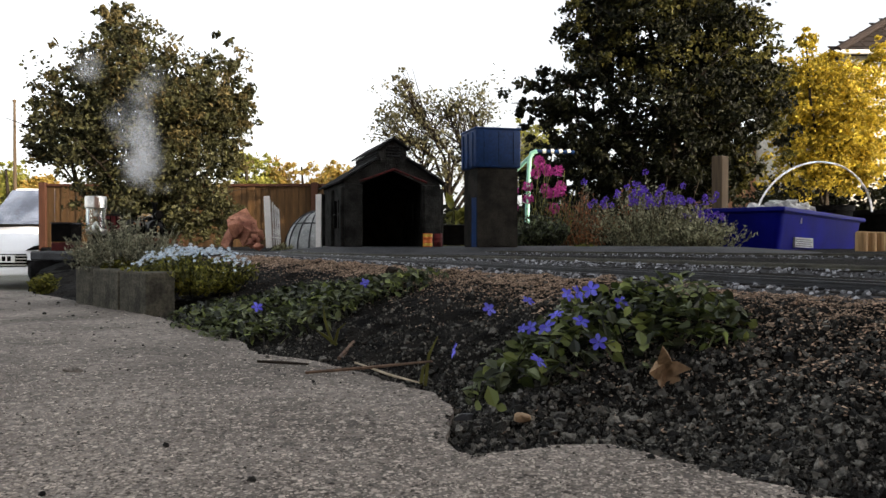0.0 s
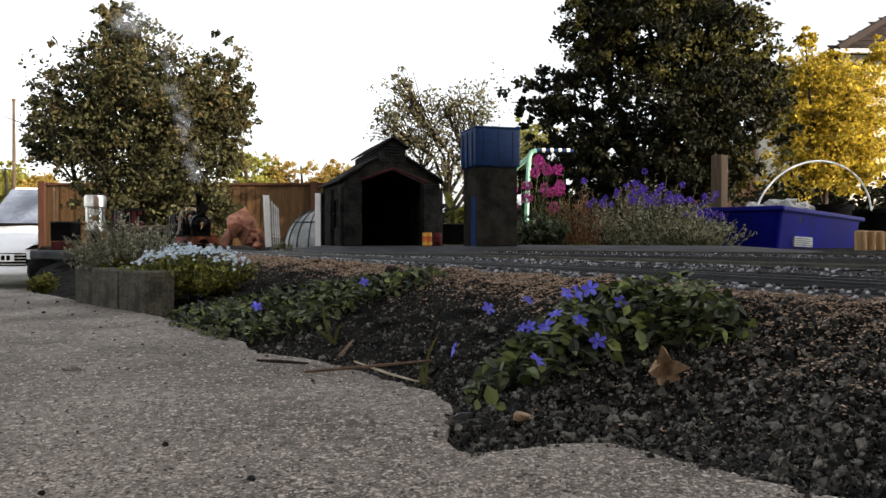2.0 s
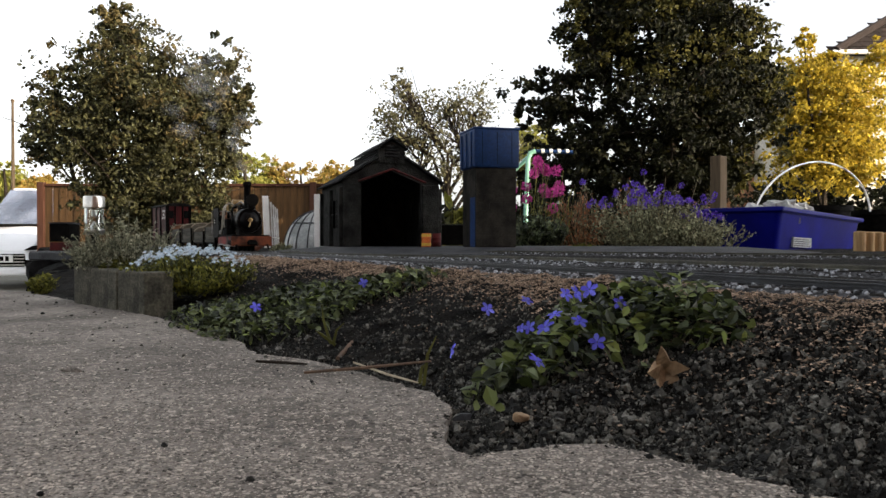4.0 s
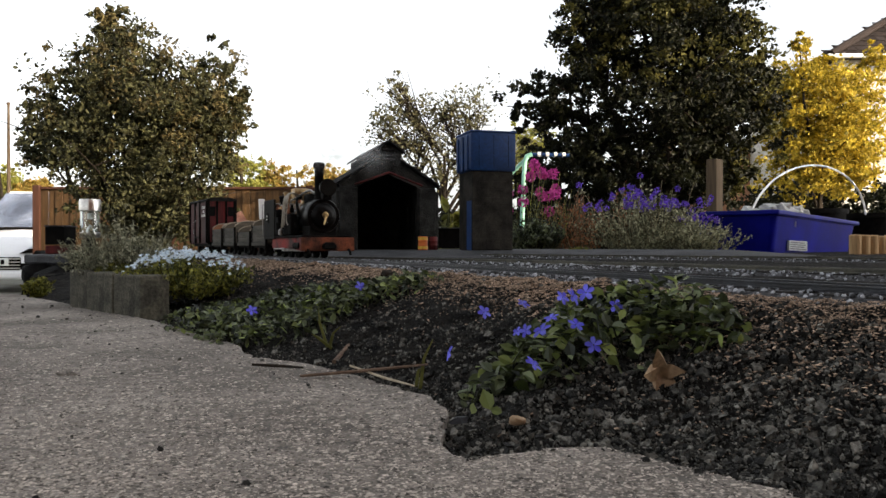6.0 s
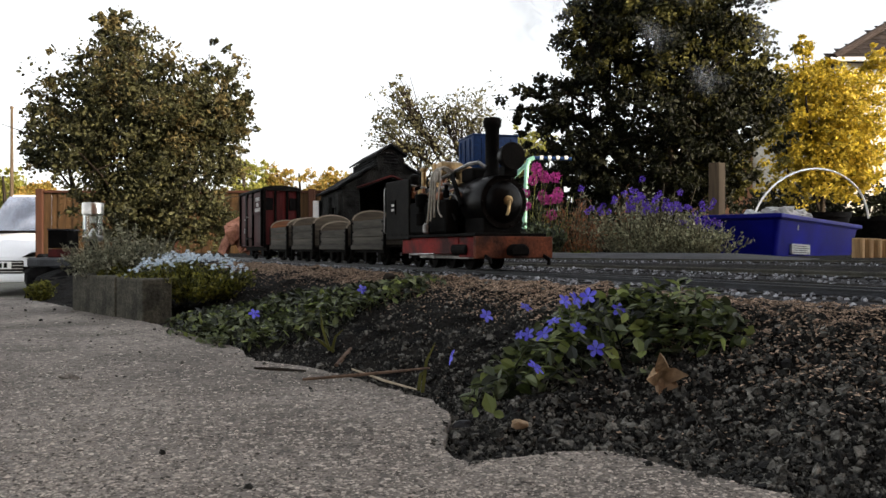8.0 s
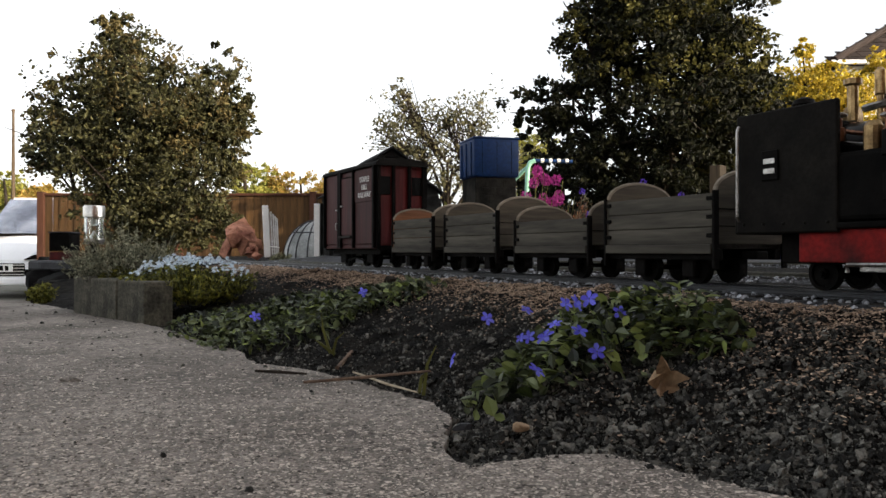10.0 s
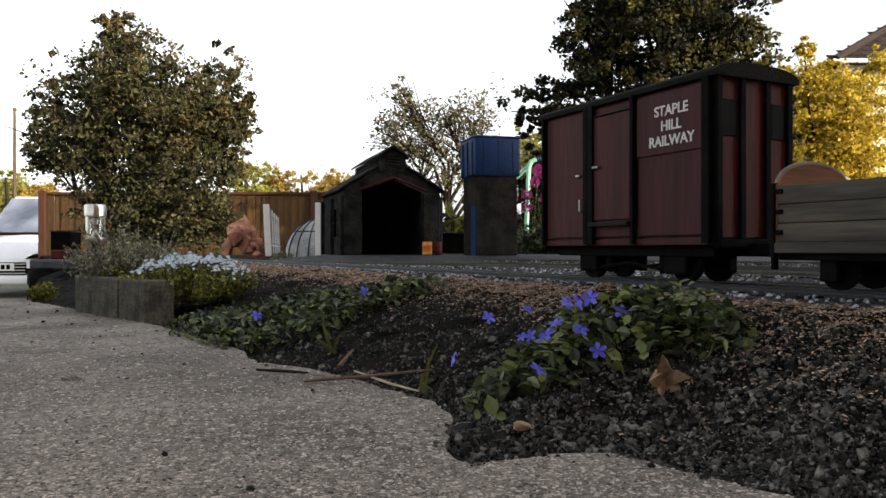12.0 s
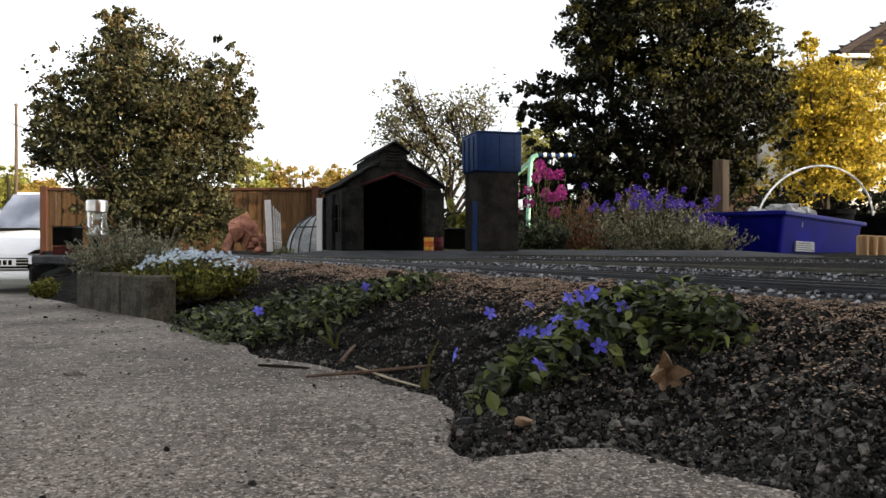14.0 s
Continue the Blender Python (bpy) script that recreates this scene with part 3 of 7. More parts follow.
    s = np.clip(rng.lognormal(-7.2, 0.5, (n, 1)), 0.0004, 0.0022) * (0.6 + 0.5 * p[:, 1:2]) * rng.uniform(0.6, 1.2, (n, 3))
    ob = scatter("path_crumbs", ROCK_V, ROCK_F, np.column_stack([p, s[:, 2] * 0.3]), rot_matrices(rng, n), s, clod_mat)
    tagged(ob, "dark soil crumbs strewn on the concrete path", "soil", kind="stuff")
    # stone grains bedded in the concrete
    far = 0.23 + rng.exponential(0.22, 60000)
    p = np.column_stack([rng.uniform(-0.62, 0.62, 60000) * far, far])
    de, se = beside(p[:, 0], p[:, 1])
    p = p[(se < 0) & (de > 0.003) & (p[:, 1] < 1.3)]
    n = len(p)
    s = np.clip(rng.lognormal(-7.25, 0.42, (n, 1)), 0.0003, 0.0019) * (0.7 + 0.6 * p[:, 1:2]) * rng.uniform(0.6, 1.3, (n, 3))
    grain_v = [(1, 0, 0), (0, 1, 0), (-1, 0.1, 0), (0.1, -1, 0), (0, 0, 1)]
    ob = scatter("concrete_aggregate", grain_v, [(0, 1, 4), (1, 2, 4), (2, 3, 4), (3, 0, 4)], np.column_stack([p, np.full(n, 0.0001)]), rot_matrices(rng, n, 0.02), s * np.array([1, 1, 0.35]), aggregate_mat)
    tagged(ob, "small pale and dark stones showing in the worn concrete", "aggregate", kind="stuff")


build_ground()
build_soil()
build_concrete()
build_track(main_line, rail_mat, "dark steel model railway track on grey ballast")
build_track(loop_line, oldrail_mat, "weathered model railway loop track on grey ballast", 0.0004)
build_track(siding_line, oldrail_mat, "weathered model railway siding into the engine shed", 0.0008)
build_ballast()
build_crumbs()


# ---- model engine shed and water tower ----
def build_shed():
    t = thing("engine_shed", pose(-0.160, 2.45, 0.0681, 0, 0, 18), "dark grey stone model engine shed with a raised roof vent", "model building")
    w, depth, eave, ridge = 0.157, 0.40, 0.2080, 0.3060
    dw, dh, da = 0.098, 0.2021, 0.2418
    # front wall with its door opening, then the other walls
    front = [(-w, 0), (-dw, 0), (-dw, dh), (0, da), (dw, dh), (dw, 0), (w, 0), (w, eave), (0, ridge), (-w, eave)]
    part("front_wall", bm_prism(front, "y", 0, 0.02), shed_mat, t)
    back = [(-w, 0), (w, 0), (w, eave), (0, ridge), (-w, eave)]
    part("back_wall", bm_prism(back, "y", depth - 0.02, depth), shed_mat, t)
    for s in (-1, 1):
        bm = None
        xs = (s * w, s * (w - 0.018))
        cuts = [0.02, 0.055, 0.095, 0.125, 0.165, 0.215, 0.265, 0.38]
        for k in range(len(cuts) - 1):
            if k % 2:
                bm = bm_box(min(xs), max(xs), cuts[k], cuts[k + 1], 0, 0.06, 0, bm)
                bm = bm_box(min(xs), max(xs), cuts[k], cuts[k + 1], 0.15, eave - 0.004, 0, bm)
            else:
                bm = bm_box(min(xs), max(xs), cuts[k], cuts[k + 1], 0, eave - 0.004, 0, bm)
        wall = part("side_wall", bm, shed_mat, t)
        for k in (1, 3, 5):
            bm = bm_box(s * w - s * 0.012 - 0.002, s * w - s * 0.012 + 0.002, cuts[k], cuts[k + 1], 0.06, 0.15)
            bm = bm_box(s * w - 0.007, s * w + 0.002, cuts[k] + 0.015, cuts[k] + 0.02, 0.06, 0.15, 0, bm)
            bm = bm_box(s * w - 0.007, s * w + 0.002, cuts[k], cuts[k + 1], 0.103, 0.107, 0, bm)
            part("window", bm, shed_dark_mat, t)
        for y in (-0.004, 0.175, depth - 0.03):
            part("buttress", bm_box(min(s * (w - 0.001), s * (w + 0.012)), max(s * (w - 0.001), s * (w + 0.012)), y, y + 0.034, 0, eave - 0.02, 0.003), shed_mat, t)
        # corner piers beside the door
        part("door_pier", bm_box(min(s * (dw + 0.002), s * w), max(s * (dw + 0.002), s * w), -0.012, 0.002, 0, dh - 0.004, 0.003), shed_mat, t)
        # roof slope with an overhang, lapped in courses
        slope = math.atan2(ridge - eave, w)
        long = math.hypot(ridge - eave, w) + 0.012
        for c in range(7):
            a0, a1 = long * c / 7, long * (c + 1) / 7 + 0.004
            m = Matrix.Translation((0, 0, ridge + 0.003)) @ Matrix.Rotation(s * slope if s > 0 else slope * s, 4, "Y")
            bm = bm_box(min(s * a0, s * a1), max(s * a0, s * a1), -0.014 if c > 1 else 0.002, depth + 0.014, 0.0, 0.006, 0.001, None, m @ pose(0, 0, 0.0015 * (c % 2)))
            part("roof_course", bm, shed_roof_mat, t)
        bm = bm_tube([(0, -0.014, da + 0.004), (s * (dw + 0.012), -0.014, dh + 0.004)], 0.0036, 6)
        part("door_arch", bm, redtrim_mat, t, "faded red door arch")
    # raised vent along the ridge
    vw, ve, vr = 0.043, ridge + 0.006, 0.3428
    vent = [(-vw, ridge - 0.04), (vw, ridge - 0.04), (vw, ve), (0, vr - 0.006), (-vw, ve)]
    v = part("roof_vent", bm_prism(vent, "y", -0.004, depth - 0.02), shed_mat, t)
    for s in (-1, 1):
        bm = bm_prism([(0, vr), (s * (vw + 0.009), ve - 0.003), (s * (vw + 0.009), ve + 0.003), (0, vr + 0.007)], "y", -0.018, depth + 0.01)
        part("vent_roof", bm, shed_roof_mat, v)
        for k in range(3):
            z = ridge - 0.026 + 0.010 * k
            part("louvre", bm_box(s * vw - 0.004, s * vw + 0.004, 0.02, depth - 0.04, z, z + 0.006, 0.001), shed_roof_mat, v)
    for k in range(4):
        z = ridge - 0.020 + 0.0095 * k
        part("louvre", bm_box(-0.023 + 0.004 * max(0, k - 2), 0.023 - 0.004 * max(0, k - 2), -0.010, 0.000, z, z + 0.005, 0.001, None), shed_roof_mat, v)
    # floor slab before the shed
    rim = [(-0.62, 2.16), (0.1, 1.98), (0.95, 1.92), (1.30, 2.5), (1.0, 3.2), (-0.7, 3.2)]
    mid = Vector((0.2, 2.6))
    bm = bmesh.new()
    low = [bm.verts.new((x, y, 0.046)) for x, y in rim]
    top = [bm.verts.new((x + (mid.x - x) * 0.3, y + (mid.y - y) * 0.3, 0.0681)) for x, y in rim]
    for k in range(6):
        bm.faces.new((low[k], low[(k + 1) % 6], top[(k + 1) % 6], top[k]))
    bm.faces.new(top)
    bm.faces.new(low)
    ob = part("yard_slab", bm, slate_mat)
    tagged(ob, "flat dark slate slab under the engine shed", "slab", kind="structure")


def build_tower():
    t = thing("water_tower", pose(0.1416, 2.29, 0.0679, 0, 0, 16), "dark stone model water tower with a blue ribbed tank", "water tower")
    h1, h2 = 0.2336, 0.3463
    w = 0.063
    bm = bm_box(-w, w, -w, w, 0, h1, 0.004)
    part("pillar", bm, pillar_mat, t)
    for k in range(9):
        z = 0.012 + k * (h1 - 0.02) / 9
        for j in range(3):
            o = (k % 2) * 0.02
            x0 = max(-w + 0.002, -w + j * 0.042 - o + 0.002)
            x1 = min(w - 0.002, -w + (j + 1) * 0.042 - o)
            part("stone", bm_box(x0 - 0.0007, x1, -w - 0.0007, -w + 0.002, z, z + (h1 - 0.02) / 9 - 0.0006, 0.0005), pillar_mat, t)
    part("paint_streak", bm_box(-w - 0.0008, -w + 0.001, -w + 0.006, -w + 0.05, 0.0, h1 * 0.62, 0.0003), tank_mat, t, "blue paint down one face")
    tw = 0.071
    bm = bm_box(-tw, tw, -tw, tw, h1 - 0.004, h2, 0.010)
    tank = part("tank", bm, tank_mat, t, "blue ribbed tank", smooth=True)
    for s in (-1, 1):
        for k in (-0.045, 0.0, 0.045):
            part("groove", bm_box(k - 0.0006, k + 0.0006, min(s * tw, s * (tw + 0.0008)), max(s * tw, s * (tw + 0.0008)), h1 + 0.008, h2 - 0.012, 0.0002), black_mat, tank)
            part("rib", bm_box(min(s * tw, s * (tw + 0.004)), max(s * tw, s * (tw + 0.004)), k - 0.008, k + 0.008, h1, h2 - 0.012, 0.0018), tank_mat, tank)
    part("lid", bm_box(-tw - 0.001, tw + 0.001, -tw - 0.001, tw + 0.001, h2 - 0.006, h2 + 0.001, 0.003), tank_mat, tank)


# ---- trees ----
def crown(name, clumps, leaves, size, material, seed, parent, base=BROAD_V, faces=BROAD_F, hollow=0.45, ragged=0.22, tuft=0.10, per=26):
    """Leaves gathered on many small sprays inside the clumps (centre, radii), with gaps between the sprays."""
    rng = np.random.RandomState(seed)
    vol = np.array([c[1][0] * c[1][1] * c[1][2] for c in clumps]) ** 0.67
    places = []
    for (c, r), share in zip(clumps, vol / vol.sum()):
        n = max(30, int(leaves * share))
        sprays = max(6, n // per)
        v = rng.normal(0, 1, (sprays, 3))
        v /= np.linalg.norm(v, axis=1)[:, None]
        v *= (hollow + (1.0 - hollow) * rng.uniform(0, 1, (sprays, 1)) ** 0.6) * (1 + rng.normal(0, ragged, (sprays, 1)))
        k = rng.randint(0, sprays, n)
        rr = np.array(r)
        wide = rng.uniform(0.5, 1.5, (sprays, 1))[k]
        places.append(np.array(c) + v[k] * rr + rng.normal(0, tuft, (n, 3)) * wide * rr.mean() * np.array([1.0, 1.0, 0.7]))
    places = np.vstack(places)
    n = len(places)
    s = rng.uniform(0.6, 1.25, (n, 1)) * size
    return scatter(name, base, faces, places, rot_matrices(rng, n), np.repeat(s, 3, 1), material, parent)


def build_tree(label, foot, trunk_r, fork, limbs, clumps, leaves, size, material, seed, category="tree", twigs=0, lit_leaves=None, **more):
    """A tapered trunk from foot to fork, limbs out to the clumps, and a crown of leaves."""
    rng = random.Random(seed)
    t = thing("tree" if category == "tree" else "bush", pose(*foot), label, category)
    f = Vector(fork) - Vector(foot)
    off = Vector(foot)
    mid = f * 0.5 + Vector((rng.uniform(-0.1, 0.1), rng.uniform(-0.1, 0.1), 0)) * f.length * 0.4
    part("trunk", bm_tube([(0, 0, 0), mid * 0.5, mid, f], [trunk_r * 1.25, trunk_r, trunk_r * 0.9, trunk_r * 0.75], 10), bark_mat, t, smooth=True)
    local = [(tuple(Vector(c) - off), r) for c, r in clumps]
    for k, (c, r) in enumerate(local[:limbs]):
        c = Vector(c)
        a = f * rng.uniform(0.6, 1.0)
        b = a.lerp(c, 0.5) + Vector([rng.uniform(-0.12, 0.12) * c.length for _ in range(3)])
        bm = bm_tube([a, b, c], [trunk_r * 0.5, trunk_r * 0.32, trunk_r * 0.12], 7)
        for _ in range(twigs):
            e = c + Vector([max(-0.95, min(0.95, rng.gauss(0, 0.55))) * q for q in r])
            g = b.lerp(c, rng.random())
            h = g.lerp(e, 0.5) + Vector([rng.uniform(-0.22, 0.22) * r[0] for _ in range(2)] + [rng.uniform(0.0, 0.3) * r[0]])
            bm = bm_tube([g, h, e], [trunk_r * 0.16, trunk_r * 0.1, trunk_r * 0.04], 5, bm)
        part("limb", bm, bark_mat, t, smooth=True)
    crown("crown", local, leaves, size, material, seed, t, **more)
    # Paler leaves over picked clumps, standing in for light on them.
    if lit_leaves:
        picked, count, m, label2 = lit_leaves
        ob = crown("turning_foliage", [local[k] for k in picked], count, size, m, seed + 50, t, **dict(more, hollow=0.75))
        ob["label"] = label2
    return t


def sph(c, rx, ry=None, rz=None):
    return (c, (rx, ry or rx, rz or rx))


def build_trees():
    build_tree("large olive-green garden bush with small glossy leaves", (-2.4985, 6.5, -0.62), 0.07, (-2.4842, 6.5, 0.1228), 9, [
        sph((-2.7235, 6.5, 1.6066), 0.36, 0.4, 0.40), sph((-3.0346, 6.5, 1.2237), 0.42, 0.45, 0.36), sph((-2.3381, 6.3, 1.235), 0.45, 0.5, 0.45), sph((-2.0773, 6.5, 1.0322), 0.42, 0.5, 0.45),
        sph((-2.6206, 6.2, 0.8059), 0.50, 0.5, 0.40), sph((-3.2271, 6.6, 0.9496), 0.34, 0.4, 0.26), sph((-2.1526, 6.3, 0.5855), 0.44, 0.5, 0.35), sph((-2.5638, 6.4, 0.4521), 0.40, 0.5, 0.35), sph((-1.9149, 6.6, 1.387), 0.26, 0.3, 0.40),
        sph((-2.7714, 6.5, 1.9177), 0.15, 0.2, 0.2), sph((-2.0121, 6.6, 0.2692), 0.3, 0.4, 0.25), sph((-1.7691, 6.6, 1.2412), 0.17, 0.2, 0.22), sph((-3.3729, 6.6, 0.9253), 0.2, 0.2, 0.16), sph((-1.8452, 6.7, 0.8147), 0.14, 0.2, 0.2), sph((-2.281, 6.4, 0.2165), 0.3, 0.3, 0.2)],
        46000, 0.020, bush_leaf, 21, "bush", 5, lit_leaves=((0, 1, 2, 3, 5, 8, 9, 11), 9000, lit_olive_leaf, "olive-brown autumn leaves, light on the upper clumps put into their colour"), hollow=0.35, ragged=0.21, tuft=0.09, per=30)
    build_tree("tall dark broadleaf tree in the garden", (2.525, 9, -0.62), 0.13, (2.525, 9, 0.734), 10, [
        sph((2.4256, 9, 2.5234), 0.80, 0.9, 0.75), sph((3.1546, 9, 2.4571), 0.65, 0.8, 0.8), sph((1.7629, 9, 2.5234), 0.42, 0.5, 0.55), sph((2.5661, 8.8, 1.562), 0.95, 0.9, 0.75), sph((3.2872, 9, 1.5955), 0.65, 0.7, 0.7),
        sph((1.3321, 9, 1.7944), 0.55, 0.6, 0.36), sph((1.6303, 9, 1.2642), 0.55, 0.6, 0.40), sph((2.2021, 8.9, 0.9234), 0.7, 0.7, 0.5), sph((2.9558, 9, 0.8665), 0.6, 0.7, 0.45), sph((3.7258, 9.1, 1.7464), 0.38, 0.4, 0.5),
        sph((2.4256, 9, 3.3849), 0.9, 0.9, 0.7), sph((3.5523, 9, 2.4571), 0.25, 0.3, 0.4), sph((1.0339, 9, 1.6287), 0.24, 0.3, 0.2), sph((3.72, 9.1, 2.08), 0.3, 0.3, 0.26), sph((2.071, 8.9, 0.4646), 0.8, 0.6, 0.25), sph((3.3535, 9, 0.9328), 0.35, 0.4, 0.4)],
        62000, 0.031, dark_leaf, 22, "tree", 6, lit_leaves=((1, 4, 9, 11, 13, 15, 0, 2, 10), 19000, sun_tinted_leaf, "yellow-green leaves with the low sun put into their colour"), hollow=0.3, ragged=0.19, tuft=0.075, per=44)
    build_tree("young golden-leaved tree in low sunlight", (5.6823, 11.5, -0.62), 0.06, (5.7246, 11.5, 0.9991), 8, [
        sph((5.5552, 11.5, 2.4387), 0.55, 0.6, 0.5), sph((6.0633, 11.5, 2.2693), 0.50, 0.6, 0.5), sph((5.2165, 11.5, 1.8459), 0.42, 0.5, 0.5), sph((5.7915, 11.3, 1.6489), 0.65, 0.7, 0.5), sph((5.423, 11.4, 1.243), 0.55, 0.6, 0.4),
        sph((5.4282, 11.5, 3.0738), 0.13, 0.2, 0.26), sph((6.3174, 11.5, 1.6765), 0.42, 0.5, 0.6), sph((6.148, 11.5, 1.0838), 0.5, 0.5, 0.3), sph((5.7669, 11.5, 2.7774), 0.18, 0.2, 0.16), sph((6.6286, 11.6, 2.8008), 0.22, 0.3, 0.35)],
        25000, 0.033, gold_leaf, 23, "tree", 5, hollow=0.3, ragged=0.25, tuft=0.12)
    build_tree("thinly leaved spreading old fruit tree", (0.0574, 13, -0.62), 0.075, (0.1053, 13, 1.0226), 8, [
        sph((-0.6127, 13, 2.3629), 0.5, 0.7, 0.45), sph((0.0574, 13, 2.315), 0.55, 0.7, 0.4), sph((0.5361, 13, 2.2671), 0.45, 0.6, 0.45), sph((-0.3255, 13, 1.7885), 0.75, 0.8, 0.42), sph((0.5361, 13, 1.6927), 0.6, 0.7, 0.4),
        sph((-0.8999, 13, 2.0278), 0.35, 0.5, 0.35), sph((-0.7084, 13, 2.7936), 0.2, 0.3, 0.25), sph((1.1105, 13, 1.597), 0.5, 0.6, 0.5), sph((0.0574, 13, 1.3098), 0.7, 0.6, 0.3)],
        6000, 0.032, grey_leaf, 24, "tree", 34, hollow=0.2, ragged=0.35, tuft=0.14, per=12)
    # woods and hedges far off
    rng = random.Random(8)
    for label, mat_, px in (("yellow-green hedge trees beyond the fence", hedge_leaf, 0), ("orange autumn trees beyond the fence", autumn_leaf, 1)):
        clumps = []
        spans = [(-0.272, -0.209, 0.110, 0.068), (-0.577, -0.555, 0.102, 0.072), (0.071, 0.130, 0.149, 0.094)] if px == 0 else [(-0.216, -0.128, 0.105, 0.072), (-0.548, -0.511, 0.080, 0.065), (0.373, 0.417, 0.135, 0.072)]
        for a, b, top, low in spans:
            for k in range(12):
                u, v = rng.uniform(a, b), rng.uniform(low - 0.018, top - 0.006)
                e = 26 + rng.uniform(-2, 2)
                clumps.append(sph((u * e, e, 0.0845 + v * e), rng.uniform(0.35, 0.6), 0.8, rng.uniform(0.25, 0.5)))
        t = thing("far_trees", pose(0, 0, 0), label, "trees", kind="stuff")
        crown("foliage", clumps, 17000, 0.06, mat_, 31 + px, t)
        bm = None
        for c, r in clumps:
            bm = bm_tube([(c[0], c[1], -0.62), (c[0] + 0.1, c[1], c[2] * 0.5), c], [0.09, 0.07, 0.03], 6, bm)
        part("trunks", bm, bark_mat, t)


# ---- the train ----
def wheelset(x, r, parent, material, spoked=False):
    """An axle with its two wheels."""
    bm = None
    for s in (-1, 1):
        y = s * GAUGE / 2
        prof = [(r * 0.25, y - 0.004), (r * 0.3, y - 0.004), (r * 0.34, y - 0.0015), (r * 0.75, y - 0.0015), (r * 0.78, y - 0.003), (r, y - 0.003),
                (r * 1.0, y + 0.003), (r * 0.78, y + 0.003), (r * 0.75, y + 0.0015), (r * 0.34, y + 0.0015), (r * 0.3, y + 0.004), (r * 0.25, y + 0.004)]
        if spoked:
            for k in range(6):
                bm = bm_box(-r * 0.09, r * 0.09, y - 0.0012, y + 0.0012, 0, r * 0.85, 0, bm, Matrix.Rotation(k * math.pi / 3, 4, "Y"))
            ring = [(r * 0.80, y - 0.003), (r, y - 0.003), (r, y + 0.003), (r * 0.80, y + 0.003), (r * 0.80, y - 0.003)]
            bm = bm_lathe(ring[:4] + [(r * 0.8, y - 0.0029)], 20, "y", bm)
            bm = bm_lathe([(r * 0.25, y - 0.004), (r * 0.25, y + 0.004)], 10, "y", bm)
        else:
            bm = bm_lathe(prof, 20, "y", bm)
    bm = bm_tube([(0, -0.022, 0), (0, 0.022, 0)], 0.002, 8, bm)
    ob = part("wheelset", bm, material, parent, smooth=False, at=pose(x, 0, r))
    spins.append((ob, x, r))
    return ob


spins = []


copper_mat = mat("copper", (0.36, 0.17, 0.10), (0.10, 0.05, 0.032), scale=80, rough=0.4, metal=1.0, bump=0.1)


def enlarge(t, f):
    """Makes a thing built at its empty larger, its axles with it."""
    done = set()
    for ob in t.children_recursive:
        if ob.data.name not in done:
            done.add(ob.data.name)
            ob.data.transform(Matrix.Scale(f, 4))
        ob.matrix_basis = Matrix.Translation(ob.matrix_basis.translation * f)
    for k, (ob, x, r) in enumerate(spins):
        if ob.parent is t:
            spins[k] = (ob, x * f, r * f)


